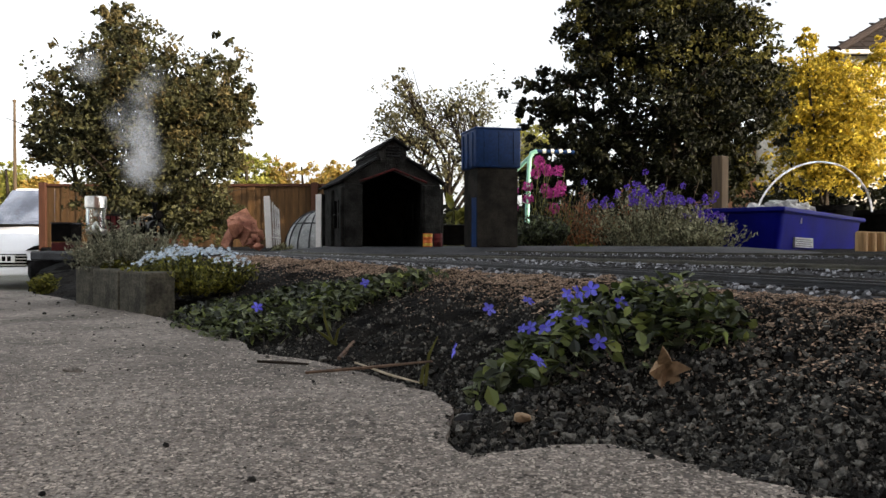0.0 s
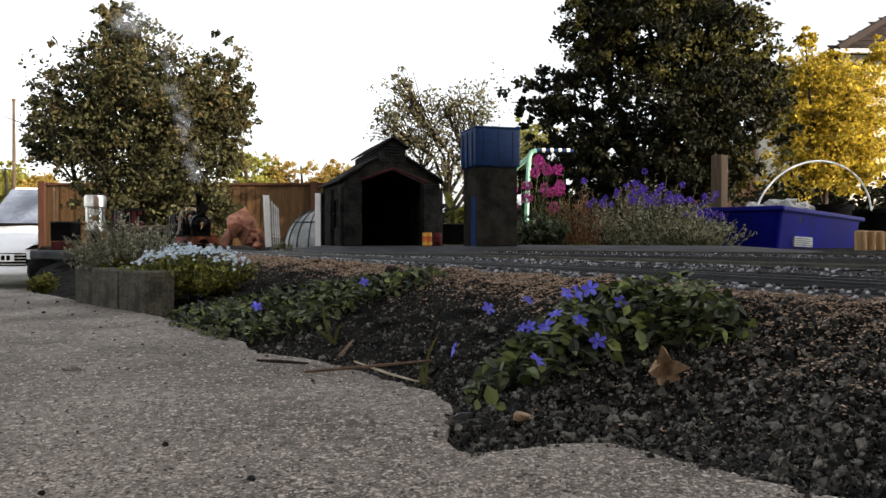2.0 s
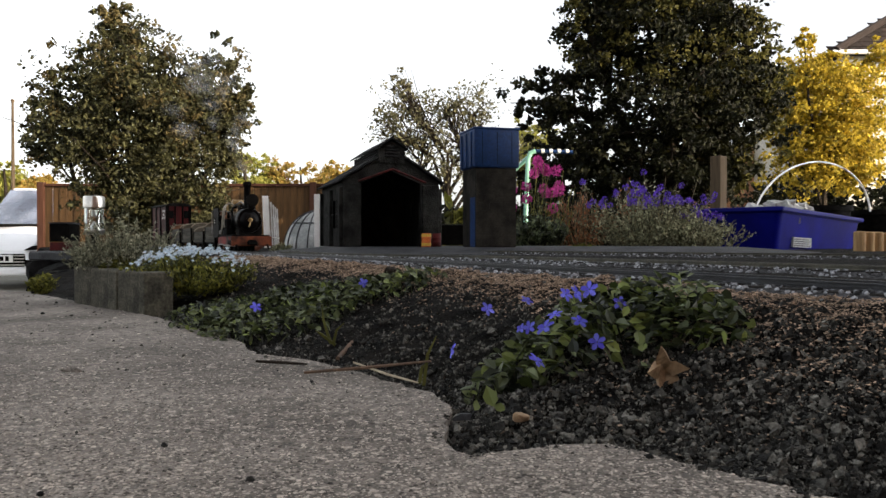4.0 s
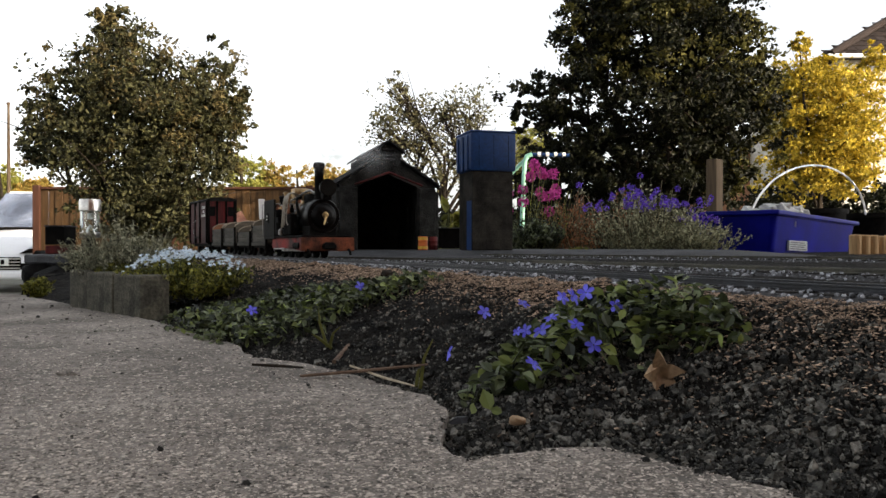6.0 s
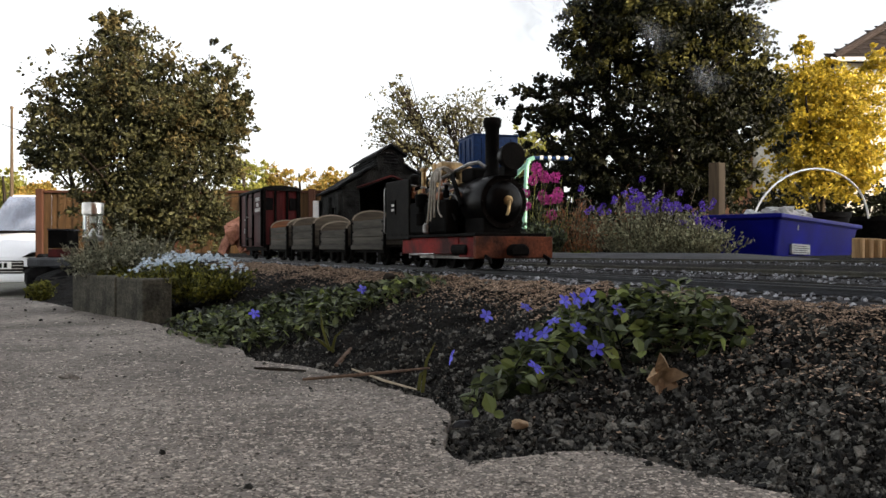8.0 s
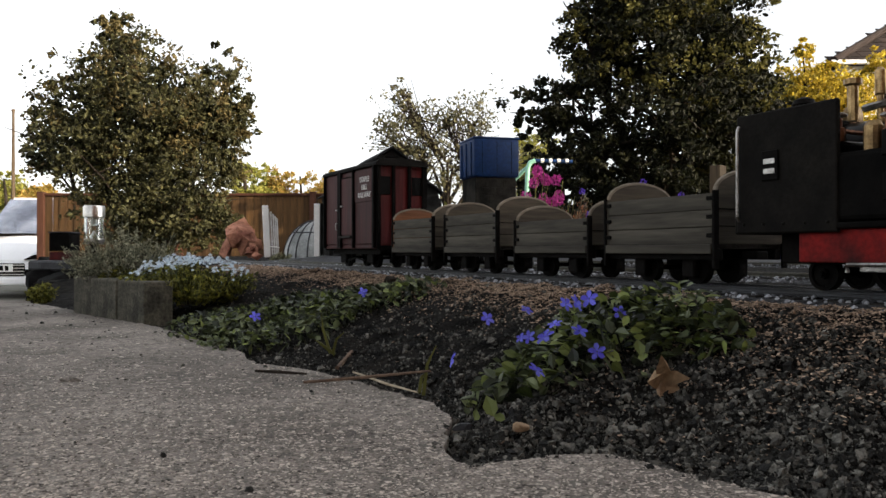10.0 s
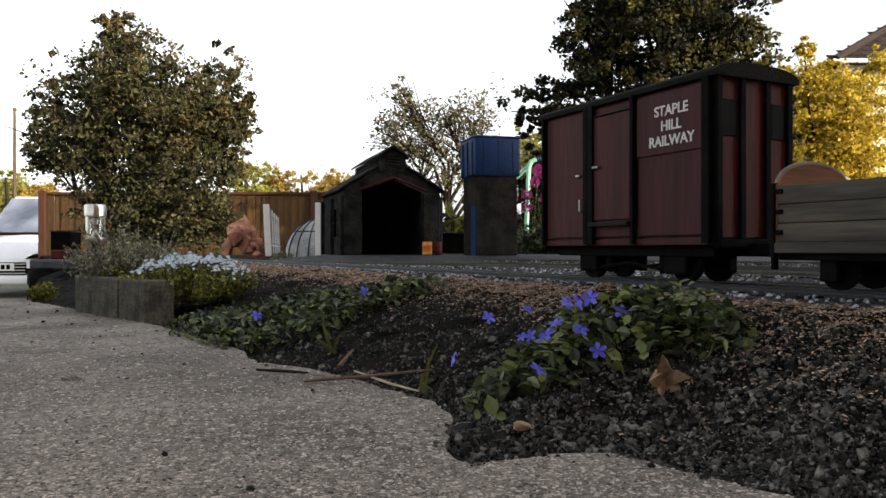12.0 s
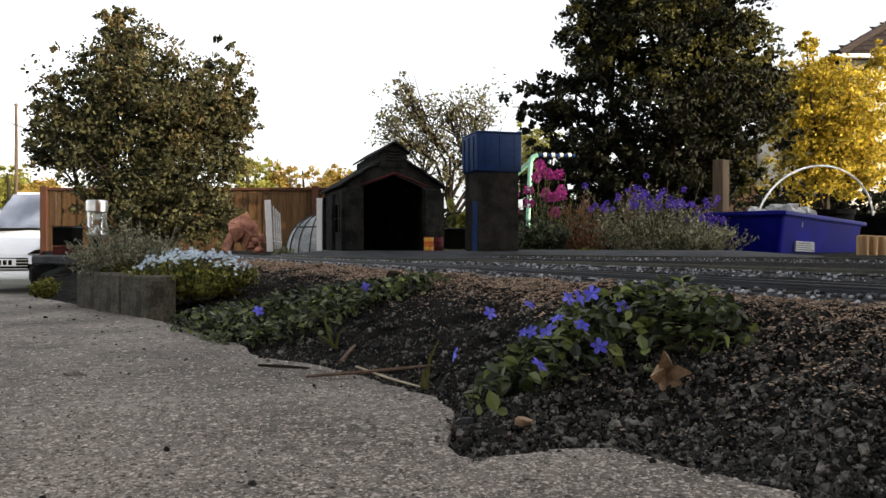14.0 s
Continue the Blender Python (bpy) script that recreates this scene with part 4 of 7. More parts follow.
def build_loco():
    t = thing("steam_locomotive", pose(0, 0, 0), "black and red model saddle steam locomotive with rusty buffer beam", "locomotive")
    part("buffer_beam", bm_box(0.040, 0.047, -0.047, 0.047, 0.013, 0.036, 0.001), rust_mat, t, "rusty orange buffer beam")
    bb = part("coupling", bm_prism([(-0.011, 0.016), (0.011, 0.016), (0.012, 0.023), (0.006, 0.028), (-0.006, 0.028), (-0.012, 0.023)], "x", 0.046, 0.057, 0.0015), black_mat, t)
    part("hook", bm_tube([(0.045, 0.036, 0.016), (0.055, 0.036, 0.012), (0.056, 0.036, 0.006)], 0.0022, 6), black_mat, t)
    part("hook", bm_tube([(0.045, -0.036, 0.016), (0.055, -0.036, 0.012), (0.056, -0.036, 0.008)], 0.0022, 6), black_mat, t)
    part("frame", bm_box(-0.175, 0.040, -0.024, 0.024, 0.016, 0.036, 0.001), black_mat, t)
    for s in (-1, 1):
        part("valance", bm_box(-0.150, -0.005, min(s * 0.036, s * 0.040), max(s * 0.036, s * 0.040), 0.017, 0.036, 0.0008), loco_red_mat, t, "red enamelled valance")
        part("valance", bm_box(-0.003, 0.040, min(s * 0.036, s * 0.040), max(s * 0.036, s * 0.040), 0.014, 0.036, 0.0008), loco_red_mat, t, "red enamelled valance")
        part("cylinder_block", bm_lathe([(0.004, -0.01), (0.0070, -0.009), (0.0070, 0.022), (0.004, 0.024)], 14, "x", None, pose(-0.008, s * 0.036, 0.022)), black_mat, t)
        part("step_rail", bm_tube([(-0.115, s * 0.046, 0.012), (-0.115, s * 0.046, 0.016), (-0.05, s * 0.046, 0.017), (-0.05, s * 0.046, 0.012)], 0.0013, 6), steel_mat, t, "bare steel step rail")
        part("side_tank", bm_box(-0.140, -0.028, min(s * 0.026, s * 0.043), max(s * 0.026, s * 0.043), 0.040, 0.078, 0.003), black_mat, t)
        part("cab_side", bm_box(-0.192, -0.122, min(s * 0.041, s * 0.0445), max(s * 0.041, s * 0.0445), 0.034, 0.108, 0.0012), loco_grey_mat, t, "dark grey cab side")
        plate = part("nameplate", bm_box(-0.172, -0.160, min(s * 0.0445, s * 0.0458), max(s * 0.0445, s * 0.0458), 0.066, 0.084, 0.0005), black_mat, t)
        for k in range(2):
            part("lettering", bm_box(-0.170, -0.162, min(s * 0.0458, s * 0.0462), max(s * 0.0458, s * 0.0462), 0.070 + 0.006 * k, 0.073 + 0.006 * k), steel_mat, plate)
        part("handrail", bm_tube([(-0.188, s * 0.0465, 0.042), (-0.188, s * 0.048, 0.045), (-0.188, s * 0.048, 0.098), (-0.188, s * 0.0465, 0.101)], 0.001, 6), steel_mat, t)
        part("connecting_rod", bm_box(-0.118, 0.012, s * 0.030 - 0.0015, s * 0.030 + 0.0015, 0.012, 0.017, 0.0005), steel_mat, t)
    part("running_plate", bm_box(-0.192, 0.040, -0.044, 0.044, 0.036, 0.0395, 0.0008), black_mat, t)
    part("boiler", bm_lathe([(0.001, -0.142), (0.026, -0.141), (0.026, -0.02), (0.001, -0.019)], 28, "x", None, pose(0, 0, 0.074)), gloss_black_mat, t, smooth=True)
    for x in (-0.118, -0.088, -0.052):
        part("boiler_band", bm_lathe([(0.0255, x), (0.0268, x), (0.0268, x + 0.003), (0.0255, x + 0.003)], 28, "x", None, pose(0, 0, 0.074)), brass_mat, t, smooth=True)
    part("smokebox", bm_lathe([(0.001, -0.021), (0.0285, -0.020), (0.0295, -0.018), (0.0295, 0.022), (0.0285, 0.024), (0.001, 0.024)], 32, "x", None, pose(0, 0, 0.073)), gloss_black_mat, t, smooth=True)
    for a in range(10):
        part("rivet", bm_lathe([(0.0012, 0.0236), (0.0010, 0.0246), (0.0003, 0.0250)], 6, "x", None, pose(0, 0.0262 * math.cos(a * 0.6283), 0.073 + 0.0262 * math.sin(a * 0.6283))), gloss_black_mat, t)
    part("smokebox_saddle", bm_box(-0.02, 0.022, -0.024, 0.024, 0.036, 0.06, 0.002), black_mat, t)
    door = part("smokebox_door", bm_lathe([(0.022, 0.023), (0.0225, 0.025), (0.019, 0.029), (0.012, 0.0315), (0.001, 0.0325)], 28, "x", None, pose(0, 0, 0.073)), gloss_black_mat, t, smooth=True)
    part("ring", bm_lathe([(0.0055, 0.030), (0.0055, 0.0335), (0.003, 0.0345), (0.001, 0.0345)], 16, "x", None, pose(0, 0, 0.074)), brass_mat, door, "brass door wheel")
    part("handle", bm_tube([(0.035, 0, 0.074), (0.0365, -0.002, 0.063), (0.0365, -0.004, 0.058)], 0.0018, 6), brass_mat, door, "brass door handle")
    part("chimney", bm_lathe([(0.0125, 0.098), (0.0095, 0.103), (0.0075, 0.108), (0.0078, 0.154), (0.0098, 0.157), (0.0102, 0.162), (0.0090, 0.166), (0.0068, 0.166), (0.0064, 0.13), (0.001, 0.129)], 24, "z"), black_mat, t, smooth=True)
    lamp = part("headlamp", bm_lathe([(0.004, 0.004), (0.010, 0.006), (0.0125, 0.010), (0.0130, 0.018), (0.0142, 0.019), (0.0142, 0.022), (0.0122, 0.0225), (0.0112, 0.018), (0.001, 0.016)], 24, "x", None, pose(0.014, 0.004, 0.121)), gloss_black_mat, t, smooth=True)
    part("lens", bm_lathe([(0.0115, 0.0), (0.010, 0.002), (0.001, 0.004)], 20, "x", None, pose(0.032, 0.004, 0.121)), black_mat, lamp)
    part("lamp_rim", bm_lathe([(0.0138, 0.0), (0.0148, 0.0006), (0.0148, 0.003), (0.0138, 0.0036)], 24, "x", None, pose(0.0335, 0.004, 0.121)), loco_grey_mat, lamp)
    part("lamp_bracket", bm_box(0.020, 0.032, -0.004, 0.012, 0.100, 0.111, 0.001), black_mat, t)
    part("steam_dome", bm_lathe([(0.014, 0.097), (0.011, 0.101), (0.0105, 0.112), (0.008, 0.118), (0.001, 0.121)], 20, "z", None, pose(-0.062, 0, 0)), brass_mat, t, smooth=True)
    part("sand_box", bm_box(-0.050, -0.022, -0.012, 0.012, 0.098, 0.114, 0.003), black_mat, t)
    rc = part("air_receiver", bm_lathe([(0.001, -0.016), (0.009, -0.015), (0.010, -0.012), (0.010, 0.012), (0.009, 0.015), (0.001, 0.016)], 20, "y", None, pose(-0.098, 0, 0.118)), brass_mat, t, "polished brass air receiver", smooth=True)
    part("top_pipe", bm_tube([(-0.13, -0.01, 0.106), (-0.09, -0.014, 0.108), (-0.03, -0.012, 0.118), (-0.01, -0.012, 0.118), (0.0, -0.008, 0.112)], 0.0022, 6), steel_mat, t)
    part("lubricator", bm_lathe([(0.005, 0.0), (0.005, 0.013), (0.003, 0.016), (0.001, 0.016)], 12, "z", None, pose(-0.108, -0.034, 0.078)), brass_mat, t)
    part("valve", bm_lathe([(0.003, 0.0), (0.003, 0.02), (0.005, 0.021), (0.005, 0.024), (0.001, 0.025)], 10, "z", None, pose(-0.130, -0.02, 0.098)), brass_mat, t)
    part("gauge", bm_lathe([(0.007, 0.0), (0.007, 0.004), (0.001, 0.005)], 16, "x", None, pose(-0.146, 0.0, 0.104)), brass_mat, t)
    part("pump", bm_lathe([(0.007, 0.0), (0.007, 0.014), (0.004, 0.015), (0.004, 0.022), (0.0075, 0.023), (0.0075, 0.036), (0.001, 0.038)], 14, "z", None, pose(-0.088, -0.044, 0.050)), black_mat, t)
    for k, x in enumerate((-0.062, -0.056, -0.050)):
        pts = [(x - 0.01, -0.016, 0.112), (x - 0.006, -0.030, 0.118), (x, -0.044, 0.108), (x + 0.004, -0.0475, 0.080), (x - 0.002 + 0.003 * k, -0.048, 0.050 + 0.004 * k)]
        part("hose", bm_tube([tuple(q) for q in np.array(spline3(pts))], 0.0013, 6), rope_mat, t, "pale looped hose")
    part("hose_end", bm_lathe([(0.002, 0.0), (0.0042, 0.002), (0.0042, 0.010), (0.002, 0.012)], 10, "z", None, pose(-0.064, -0.049, 0.040)), steel_mat, t)
    # pipework, valves and fittings along the visible flanks
    for s in (-1, 1):
        for k, (z, r, m) in enumerate(((0.088, 0.0013, copper_mat), (0.082, 0.0010, steel_mat), (0.062, 0.0017, black_mat))):
            y = s * (0.0265 + 0.004 * k)
            part("pipe", bm_tube(spline3([(-0.138, y, z + 0.006), (-0.118, y, z), (-0.060, y, z - 0.001), (-0.030, y, z + 0.003), (-0.020, y, z - 0.008)]), r, 6), m, t)
        for x, z, r in ((-0.128, 0.084, 0.0042), (-0.098, 0.080, 0.0034), (-0.074, 0.083, 0.0030), (-0.040, 0.080, 0.0036)):
            v = part("valve_body", bm_lathe([(r * 0.5, 0.0), (r, 0.001), (r, 0.008), (r * 0.6, 0.009), (r * 0.6, 0.014), (0.0006, 0.015)], 10, "z", None, pose(x, s * 0.036, z)), copper_mat if x < -0.09 else black_mat, t)
            part("hand_wheel", bm_lathe([(r * 0.9, 0), (r * 1.25, 0.0006), (r * 1.25, 0.0016), (r * 0.9, 0.0022)], 12, "z", None, pose(x, s * 0.036, z + 0.0145)), steel_mat, v)
        part("lever", bm_tube([(-0.132, s * 0.040, 0.070), (-0.126, s * 0.042, 0.092), (-0.124, s * 0.042, 0.106)], 0.0011, 6), steel_mat, t)
        part("oil_can", bm_lathe([(0.0045, 0), (0.0045, 0.007), (0.002, 0.010), (0.0006, 0.019)], 10, "z", None, pose(-0.052, s * 0.038, 0.078)), copper_mat, t, "small copper oil can")
        part("mud_hole_door", bm_lathe([(0.004, 0), (0.0055, 0.0006), (0.0055, 0.002), (0.001, 0.0026)], 12, "y", None, pose(-0.085, s * 0.0425, 0.060)) if s > 0 else bm_lathe([(0.004, 0), (0.0055, -0.0006), (0.0055, -0.002), (0.001, -0.0026)], 12, "y", None, pose(-0.085, -0.0425, 0.060)), black_mat, t)
        for k in range(5):
            part("rivet", bm_lathe([(0.0012, 0), (0.0010, s * 0.0005), (0.0003, s * 0.0008)], 6, "y", None, pose(-0.186 + k * 0.0145, s * 0.0445, 0.040)), loco_grey_mat, t)
    part("safety_valve", bm_lathe([(0.006, 0.098), (0.004, 0.101), (0.004, 0.114), (0.0055, 0.116), (0.003, 0.119), (0.001, 0.120)], 14, "z", None, pose(-0.128, 0.006, 0)), copper_mat, t, smooth=True)
    part("whistle", bm_lathe([(0.0018, 0.098), (0.0018, 0.112), (0.003, 0.113), (0.003, 0.126), (0.001, 0.128)], 10, "z", None, pose(-0.120, -0.010, 0)), brass_mat, t, smooth=True)
    part("steam_pipe", bm_tube(spline3([(-0.066, 0.012, 0.108), (-0.05, 0.024, 0.108), (-0.03, 0.030, 0.096), (-0.012, 0.032, 0.07)]), 0.0026, 7), black_mat, t)
    part("steam_pipe", bm_tube(spline3([(-0.066, -0.012, 0.108), (-0.05, -0.024, 0.106), (-0.03, -0.030, 0.094), (-0.012, -0.032, 0.07)]), 0.0026, 7), black_mat, t)
    part("chain", bm_tube(spline3([(-0.046, -0.040, 0.112), (-0.036, -0.0455, 0.098), (-0.040, -0.047, 0.066), (-0.030, -0.047, 0.058)]), 0.0010, 5), rope_mat, t)
    part("rope_coil", bm_lathe([(0.0045, -0.002), (0.0065, -0.0015), (0.0065, 0.0015), (0.0045, 0.002)], 16, "y", None, pose(-0.050, -0.043, 0.104)), rope_mat, t, "pale coiled rope")
    part("weatherboard", bm_box(-0.145, -0.142, -0.041, 0.041, 0.0395, 0.101, 0.0008), black_mat, t)
    part("cab_floor", bm_box(-0.192, -0.145, -0.041, 0.041, 0.0395, 0.0415), black_mat, t)
    part("rear_sheet", bm_box(-0.194, -0.191, -0.0435, 0.0435, 0.034, 0.085, 0.0008), loco_grey_mat, t)
    for x in (-0.018, -0.062, -0.106):
        wheelset(x, 0.0135, t, black_mat)
    wheelset(-0.150, 0.010, t, black_mat)
    enlarge(t, 1.037)
    return t


def spline3(points):
    p = np.array(points, float)
    s = np.concatenate([[0], np.cumsum(np.linalg.norm(np.diff(p, axis=0), axis=1))])
    g = np.linspace(0, s[-1], 18)
    out = np.stack([np.interp(g, s, p[:, k]) for k in range(3)], 1)
    for _ in range(2):
        out[1:-1] = 0.25 * out[:-2] + 0.5 * out[1:-1] + 0.25 * out[2:]
    return out


def build_driver():
    bm = bm_lathe([(0.006, 0), (0.0085, 0.004), (0.0085, 0.022), (0.010, 0.036), (0.008, 0.042), (0.0035, 0.045), (0.0035, 0.047), (0.0055, 0.050), (0.0058, 0.055), (0.0075, 0.058), (0.006, 0.061), (0.001, 0.063)], 14)
    ob = part("driver_figurine", bm, loco_grey_mat, smooth=True)
    return tagged(ob, "small plain grey driver figurine in the locomotive cab", "figurine")


def build_wagon(tone, end_tone, label, planks=3):
    """An open wagon with three planks a side and rounded ends."""
    t = thing("open_wagon", pose(0, 0, 0), label, "wagon", "open wagons of the train")
    L, W = 0.0563, 0.035
    top = 0.0300 + planks * 0.0120
    part("floor", bm_box(-L, L, -W, W, 0.026, 0.030, 0.0006), sleeper_mat, t)
    for s in (-1, 1):
        part("sole_bar", bm_box(-L - 0.002, L + 0.002, min(s * 0.026, s * 0.032), max(s * 0.026, s * 0.032), 0.018, 0.026, 0.0008), black_mat, t)
        for k in range(planks):
            z = 0.0295 + k * 0.0120
            part("side_plank", bm_box(-L, L, min(s * W, s * (W - 0.003)), max(s * W, s * (W - 0.003)), z, z + 0.0115, 0.0006), tone, t)
        part("bottom_rail", bm_box(-L - 0.001, L + 0.001, min(s * (W + 0.0022), s * (W - 0.003)), max(s * (W + 0.0022), s * (W - 0.003)), 0.0225, 0.0292, 0.0006), tone, t)
        for e in (-1, 1):
            for k in range(planks):
                part("corner_strap", bm_box(e * (L - 0.001) - 0.0032, e * (L - 0.001) + 0.0032, min(s * W, s * (W + 0.0012)), max(s * W, s * (W + 0.0012)), 0.034 + k * 0.013, 0.037 + k * 0.013, 0.0003), black_mat, t)
            part("stanchion", bm_box(e * (L + 0.0028) - 0.0013, e * (L + 0.0028) + 0.0013, min(s * (W + 0.0016), s * (W - 0.003)), max(s * (W + 0.0016), s * (W - 0.003)), 0.012, top + 0.001, 0.0005), black_mat, t)
            part("axle_box", bm_box(e * 0.026 - 0.006, e * 0.026 + 0.006, min(s * 0.022, s * 0.028), max(s * 0.022, s * 0.028), 0.005, 0.019, 0.0012), black_mat, t)
    for e in (-1, 1):
        arc = [(-W, 0.0295), (W, 0.0295), (W, top)] + [(W * 0.96 * math.cos(a), top + 0.0150 * math.sin(a)) for a in np.linspace(0.05, math.pi - 0.05, 14)] + [(-W, top)]
        board = part("end_board", bm_prism(arc, "x", e * L, e * (L + 0.003)), rustplank_mat if end_tone is rustplank_mat and e < 0 else endplank_mat, t)
        rim = [(e * (L + 0.0015), W * 0.96 * math.cos(a), top + 0.0150 * math.sin(a)) for a in np.linspace(0.05, math.pi - 0.05, 16)]
        part("worn_edge", bm_tube(rim, 0.0017, 6), paleedge_mat, board, "pale worn top edge")
        for z in (0.0415, 0.0535)[:planks - 1]:
            part("joint_batten", bm_box(min(e * (L + 0.003), e * (L + 0.0036)), max(e * (L + 0.003), e * (L + 0.0036)), -W + 0.001, W - 0.001, z, z + 0.0008), black_mat, t)
        part("buffer", bm_box(min(e * L, e * (L + 0.013)), max(e * L, e * (L + 0.013)), -0.006, 0.006, 0.0185, 0.0245, 0.001), black_mat, t)
        wheelset(e * 0.026, 0.0115, t, black_mat, True)
    return t


def build_van():
    t = thing("goods_van", pose(0, 0, 0), "maroon model goods van with white lettering and sliding doors", "van")
    L, W, z0, z1 = 0.1023, 0.0375, 0.031, 0.147
    part("body", bm_box(-L + 0.002, L - 0.002, -W + 0.002, W - 0.002, z0, z1), van_red_mat, t)
    roof = [(W + 0.004, z1 - 0.002), (W + 0.004, z1 + 0.001)] + [((W + 0.004) * math.cos(a), z1 + 0.001 + 0.008 * math.sin(a)) for a in np.linspace(0.15, math.pi - 0.15, 13)] + [(-W - 0.004, z1 + 0.001), (-W - 0.004, z1 - 0.002)]
    part("roof", bm_prism(roof, "x", -L - 0.006, L + 0.006), van_roof_mat, t, "dark felted curved roof", smooth=False)
    for s in (-1, 1):
        y = s * W
        def slab(name, x0, x1, za, zb, out, material, label="", bev=0.0006, parent=t):
            return part(name, bm_box(x0, x1, min(y, y + s * out), max(y, y + s * out), za, zb, bev), material, parent, label)
        for x0, x1 in ((-L + 0.004, -0.039), (-0.030, 0.016), (0.026, L - 0.006)):
            slab("side_panel", x0, x1, z0 + 0.004, z1 - 0.004, 0.001, van_red_mat)
        door = slab("sliding_door", -0.030, 0.020, z0 + 0.018, z1 - 0.010, 0.0030, van_red_mat)
        for x, w in ((-L, 0.003), (-0.040, 0.006), (-0.0335, 0.0065), (0.020, 0.004), (L - 0.007, 0.007)):
            slab("upright", x, x + w, z0 - 0.002, z1 - 0.001, 0.0050, black_mat)
        slab("door_sill", -0.030, 0.020, z0 + 0.013, z0 + 0.0165, 0.0075, sleeper_mat)
        slab("door_rail", -0.030, 0.022, z1 - 0.012, z1 - 0.0105, 0.0040, black_mat)
        slab("sole_bar", -L, L, z0 - 0.003, z0 + 0.002, 0.0008, van_red_mat)
        part("door_handle", bm_box(-0.0265, -0.0185, min(y + s * 0.0032, y + s * 0.006), max(y + s * 0.0032, y + s * 0.006), 0.092, 0.0945, 0.0008), steel_mat, door, "bright metal door handle")
        part("door_handle", bm_box(-0.052, -0.046, min(y + s * 0.001, y + s * 0.004), max(y + s * 0.001, y + s * 0.004), 0.087, 0.0895, 0.0008), steel_mat, t, "bright metal door handle")
        part("grab_iron", bm_tube([(-0.0425, y + s * 0.001, 0.056), (-0.0425, y + s * 0.006, 0.058), (-0.0425, y + s * 0.006, 0.067), (-0.0425, y + s * 0.001, 0.069)], 0.0011, 6), steel_mat, t, "bright metal grab iron")
        board = slab("name_board", 0.026, L - 0.006, 0.096, z1 - 0.006, 0.0024, van_red_mat)
        for k, word in enumerate(("STAPLE", "HILL", "RAILWAY")):
            cu = bpy.data.curves.new("lettering", "FONT")
            cu.body, cu.size, cu.align_x, cu.extrude, cu.offset = word, 0.0108, "CENTER", 0.0002, 0.0002
            ob = new("lettering", cu)
            dg = bpy.context.evaluated_depsgraph_get()
            me = bpy.data.meshes.new_from_object(ob.evaluated_get(dg))
            bpy.data.objects.remove(ob)
            me.materials.clear()
            me.materials.append(lettering_mat)
            o = new("lettering", me)
            o.parent = board
            o.matrix_basis = pose(0.0635, y + s * 0.0026, 0.1245 - 0.0112 * k, 90, 0, 0 if s < 0 else 180)
        # trussing below the floor
        part("frame_beam", bm_box(-L + 0.008, L - 0.008, min(s * 0.0235, s * 0.0285), max(s * 0.0235, s * 0.0285), 0.0195, z0 + 0.001, 0.0008), black_mat, t)
        part("brake_shoe", bm_box(-0.036, -0.030, min(s * 0.015, s * 0.021), max(s * 0.015, s * 0.021), 0.006, 0.022, 0.001), black_mat, t)
        part("brake_shoe", bm_box(0.030, 0.036, min(s * 0.015, s * 0.021), max(s * 0.015, s * 0.021), 0.006, 0.022, 0.001), black_mat, t)
        part("axle_guard", bm_box(-0.065, -0.041, min(s * 0.023, s * 0.027), max(s * 0.023, s * 0.027), 0.006, 0.022, 0.002), black_mat, t)
        part("axle_guard", bm_box(0.041, 0.065, min(s * 0.023, s * 0.027), max(s * 0.023, s * 0.027), 0.006, 0.022, 0.002), black_mat, t)
        part("brake_rod", bm_tube([(-0.035, s * 0.026, 0.010), (0.0, s * 0.026, 0.014), (0.035, s * 0.026, 0.010)], 0.0014, 6), black_mat, t)
    for e in (-1, 1):
        x = e * L
        def plate(name, ya, yb, za, zb, out, material, label=""):
            return part(name, bm_box(min(x, x + e * out), max(x, x + e * out), ya, yb, za, zb, 0.0006), material, t, label)
        for ya, yb in ((-0.036, -0.013), (-0.011, 0.011), (0.013, 0.036)):
            plate("end_panel", ya, yb, z0 + 0.002, z1 + 0.004, 0.001, van_end_mat, "faded red end panel")
        for yy in (-W, -0.0150, 0.0100, W - 0.005):
            plate("end_upright", yy, yy + 0.005, z0 - 0.003, z1 + 0.002, 0.004, black_mat)
        for yy in (-0.025, 0.025):
            plate("end_window", yy - 0.008, yy + 0.008, 0.104, 0.130, 0.0022, shed_dark_mat, "dark end window")
        plate("headstock", -W, W, z0 - 0.005, z0 + 0.001, 0.006, black_mat)
        plate("buffer", -0.007, 0.007, z0 - 0.010, z0 - 0.002, 0.020, black_mat)
        wheelset(e * 0.056, 0.0145, t, black_mat)
    return t


build_shed()
build_tower()
build_trees()
loco = build_loco()
driver = build_driver()
wagons = [build_wagon(plank_mat, end_tone, label, planks) for end_tone, label, planks in (
    (endplank_mat, "weathered grey-brown open wagon with rounded plank ends", 3), (endplank_mat, "low-sided weathered open wagon with rounded plank ends", 2),
    (endplank_mat, "weathered grey-brown open wagon with rounded plank ends", 3), (rustplank_mat, "weathered open wagon with a rusty orange rounded end", 3))]
van = build_van()


# ---- what stands round the garden ----
def build_shade_wall():
    # Unseen wall, added to keep sun and part of the sky off the foreground.
    bm = bm_box(-0.5, 16.5, -2.7, -2.25, -0.62, 4.9)
    ob = part("wall_south", bm, brick_house_mat)
    tagged(ob, "unseen brick wall added behind the path to shade the foreground", "wall", kind="structure")


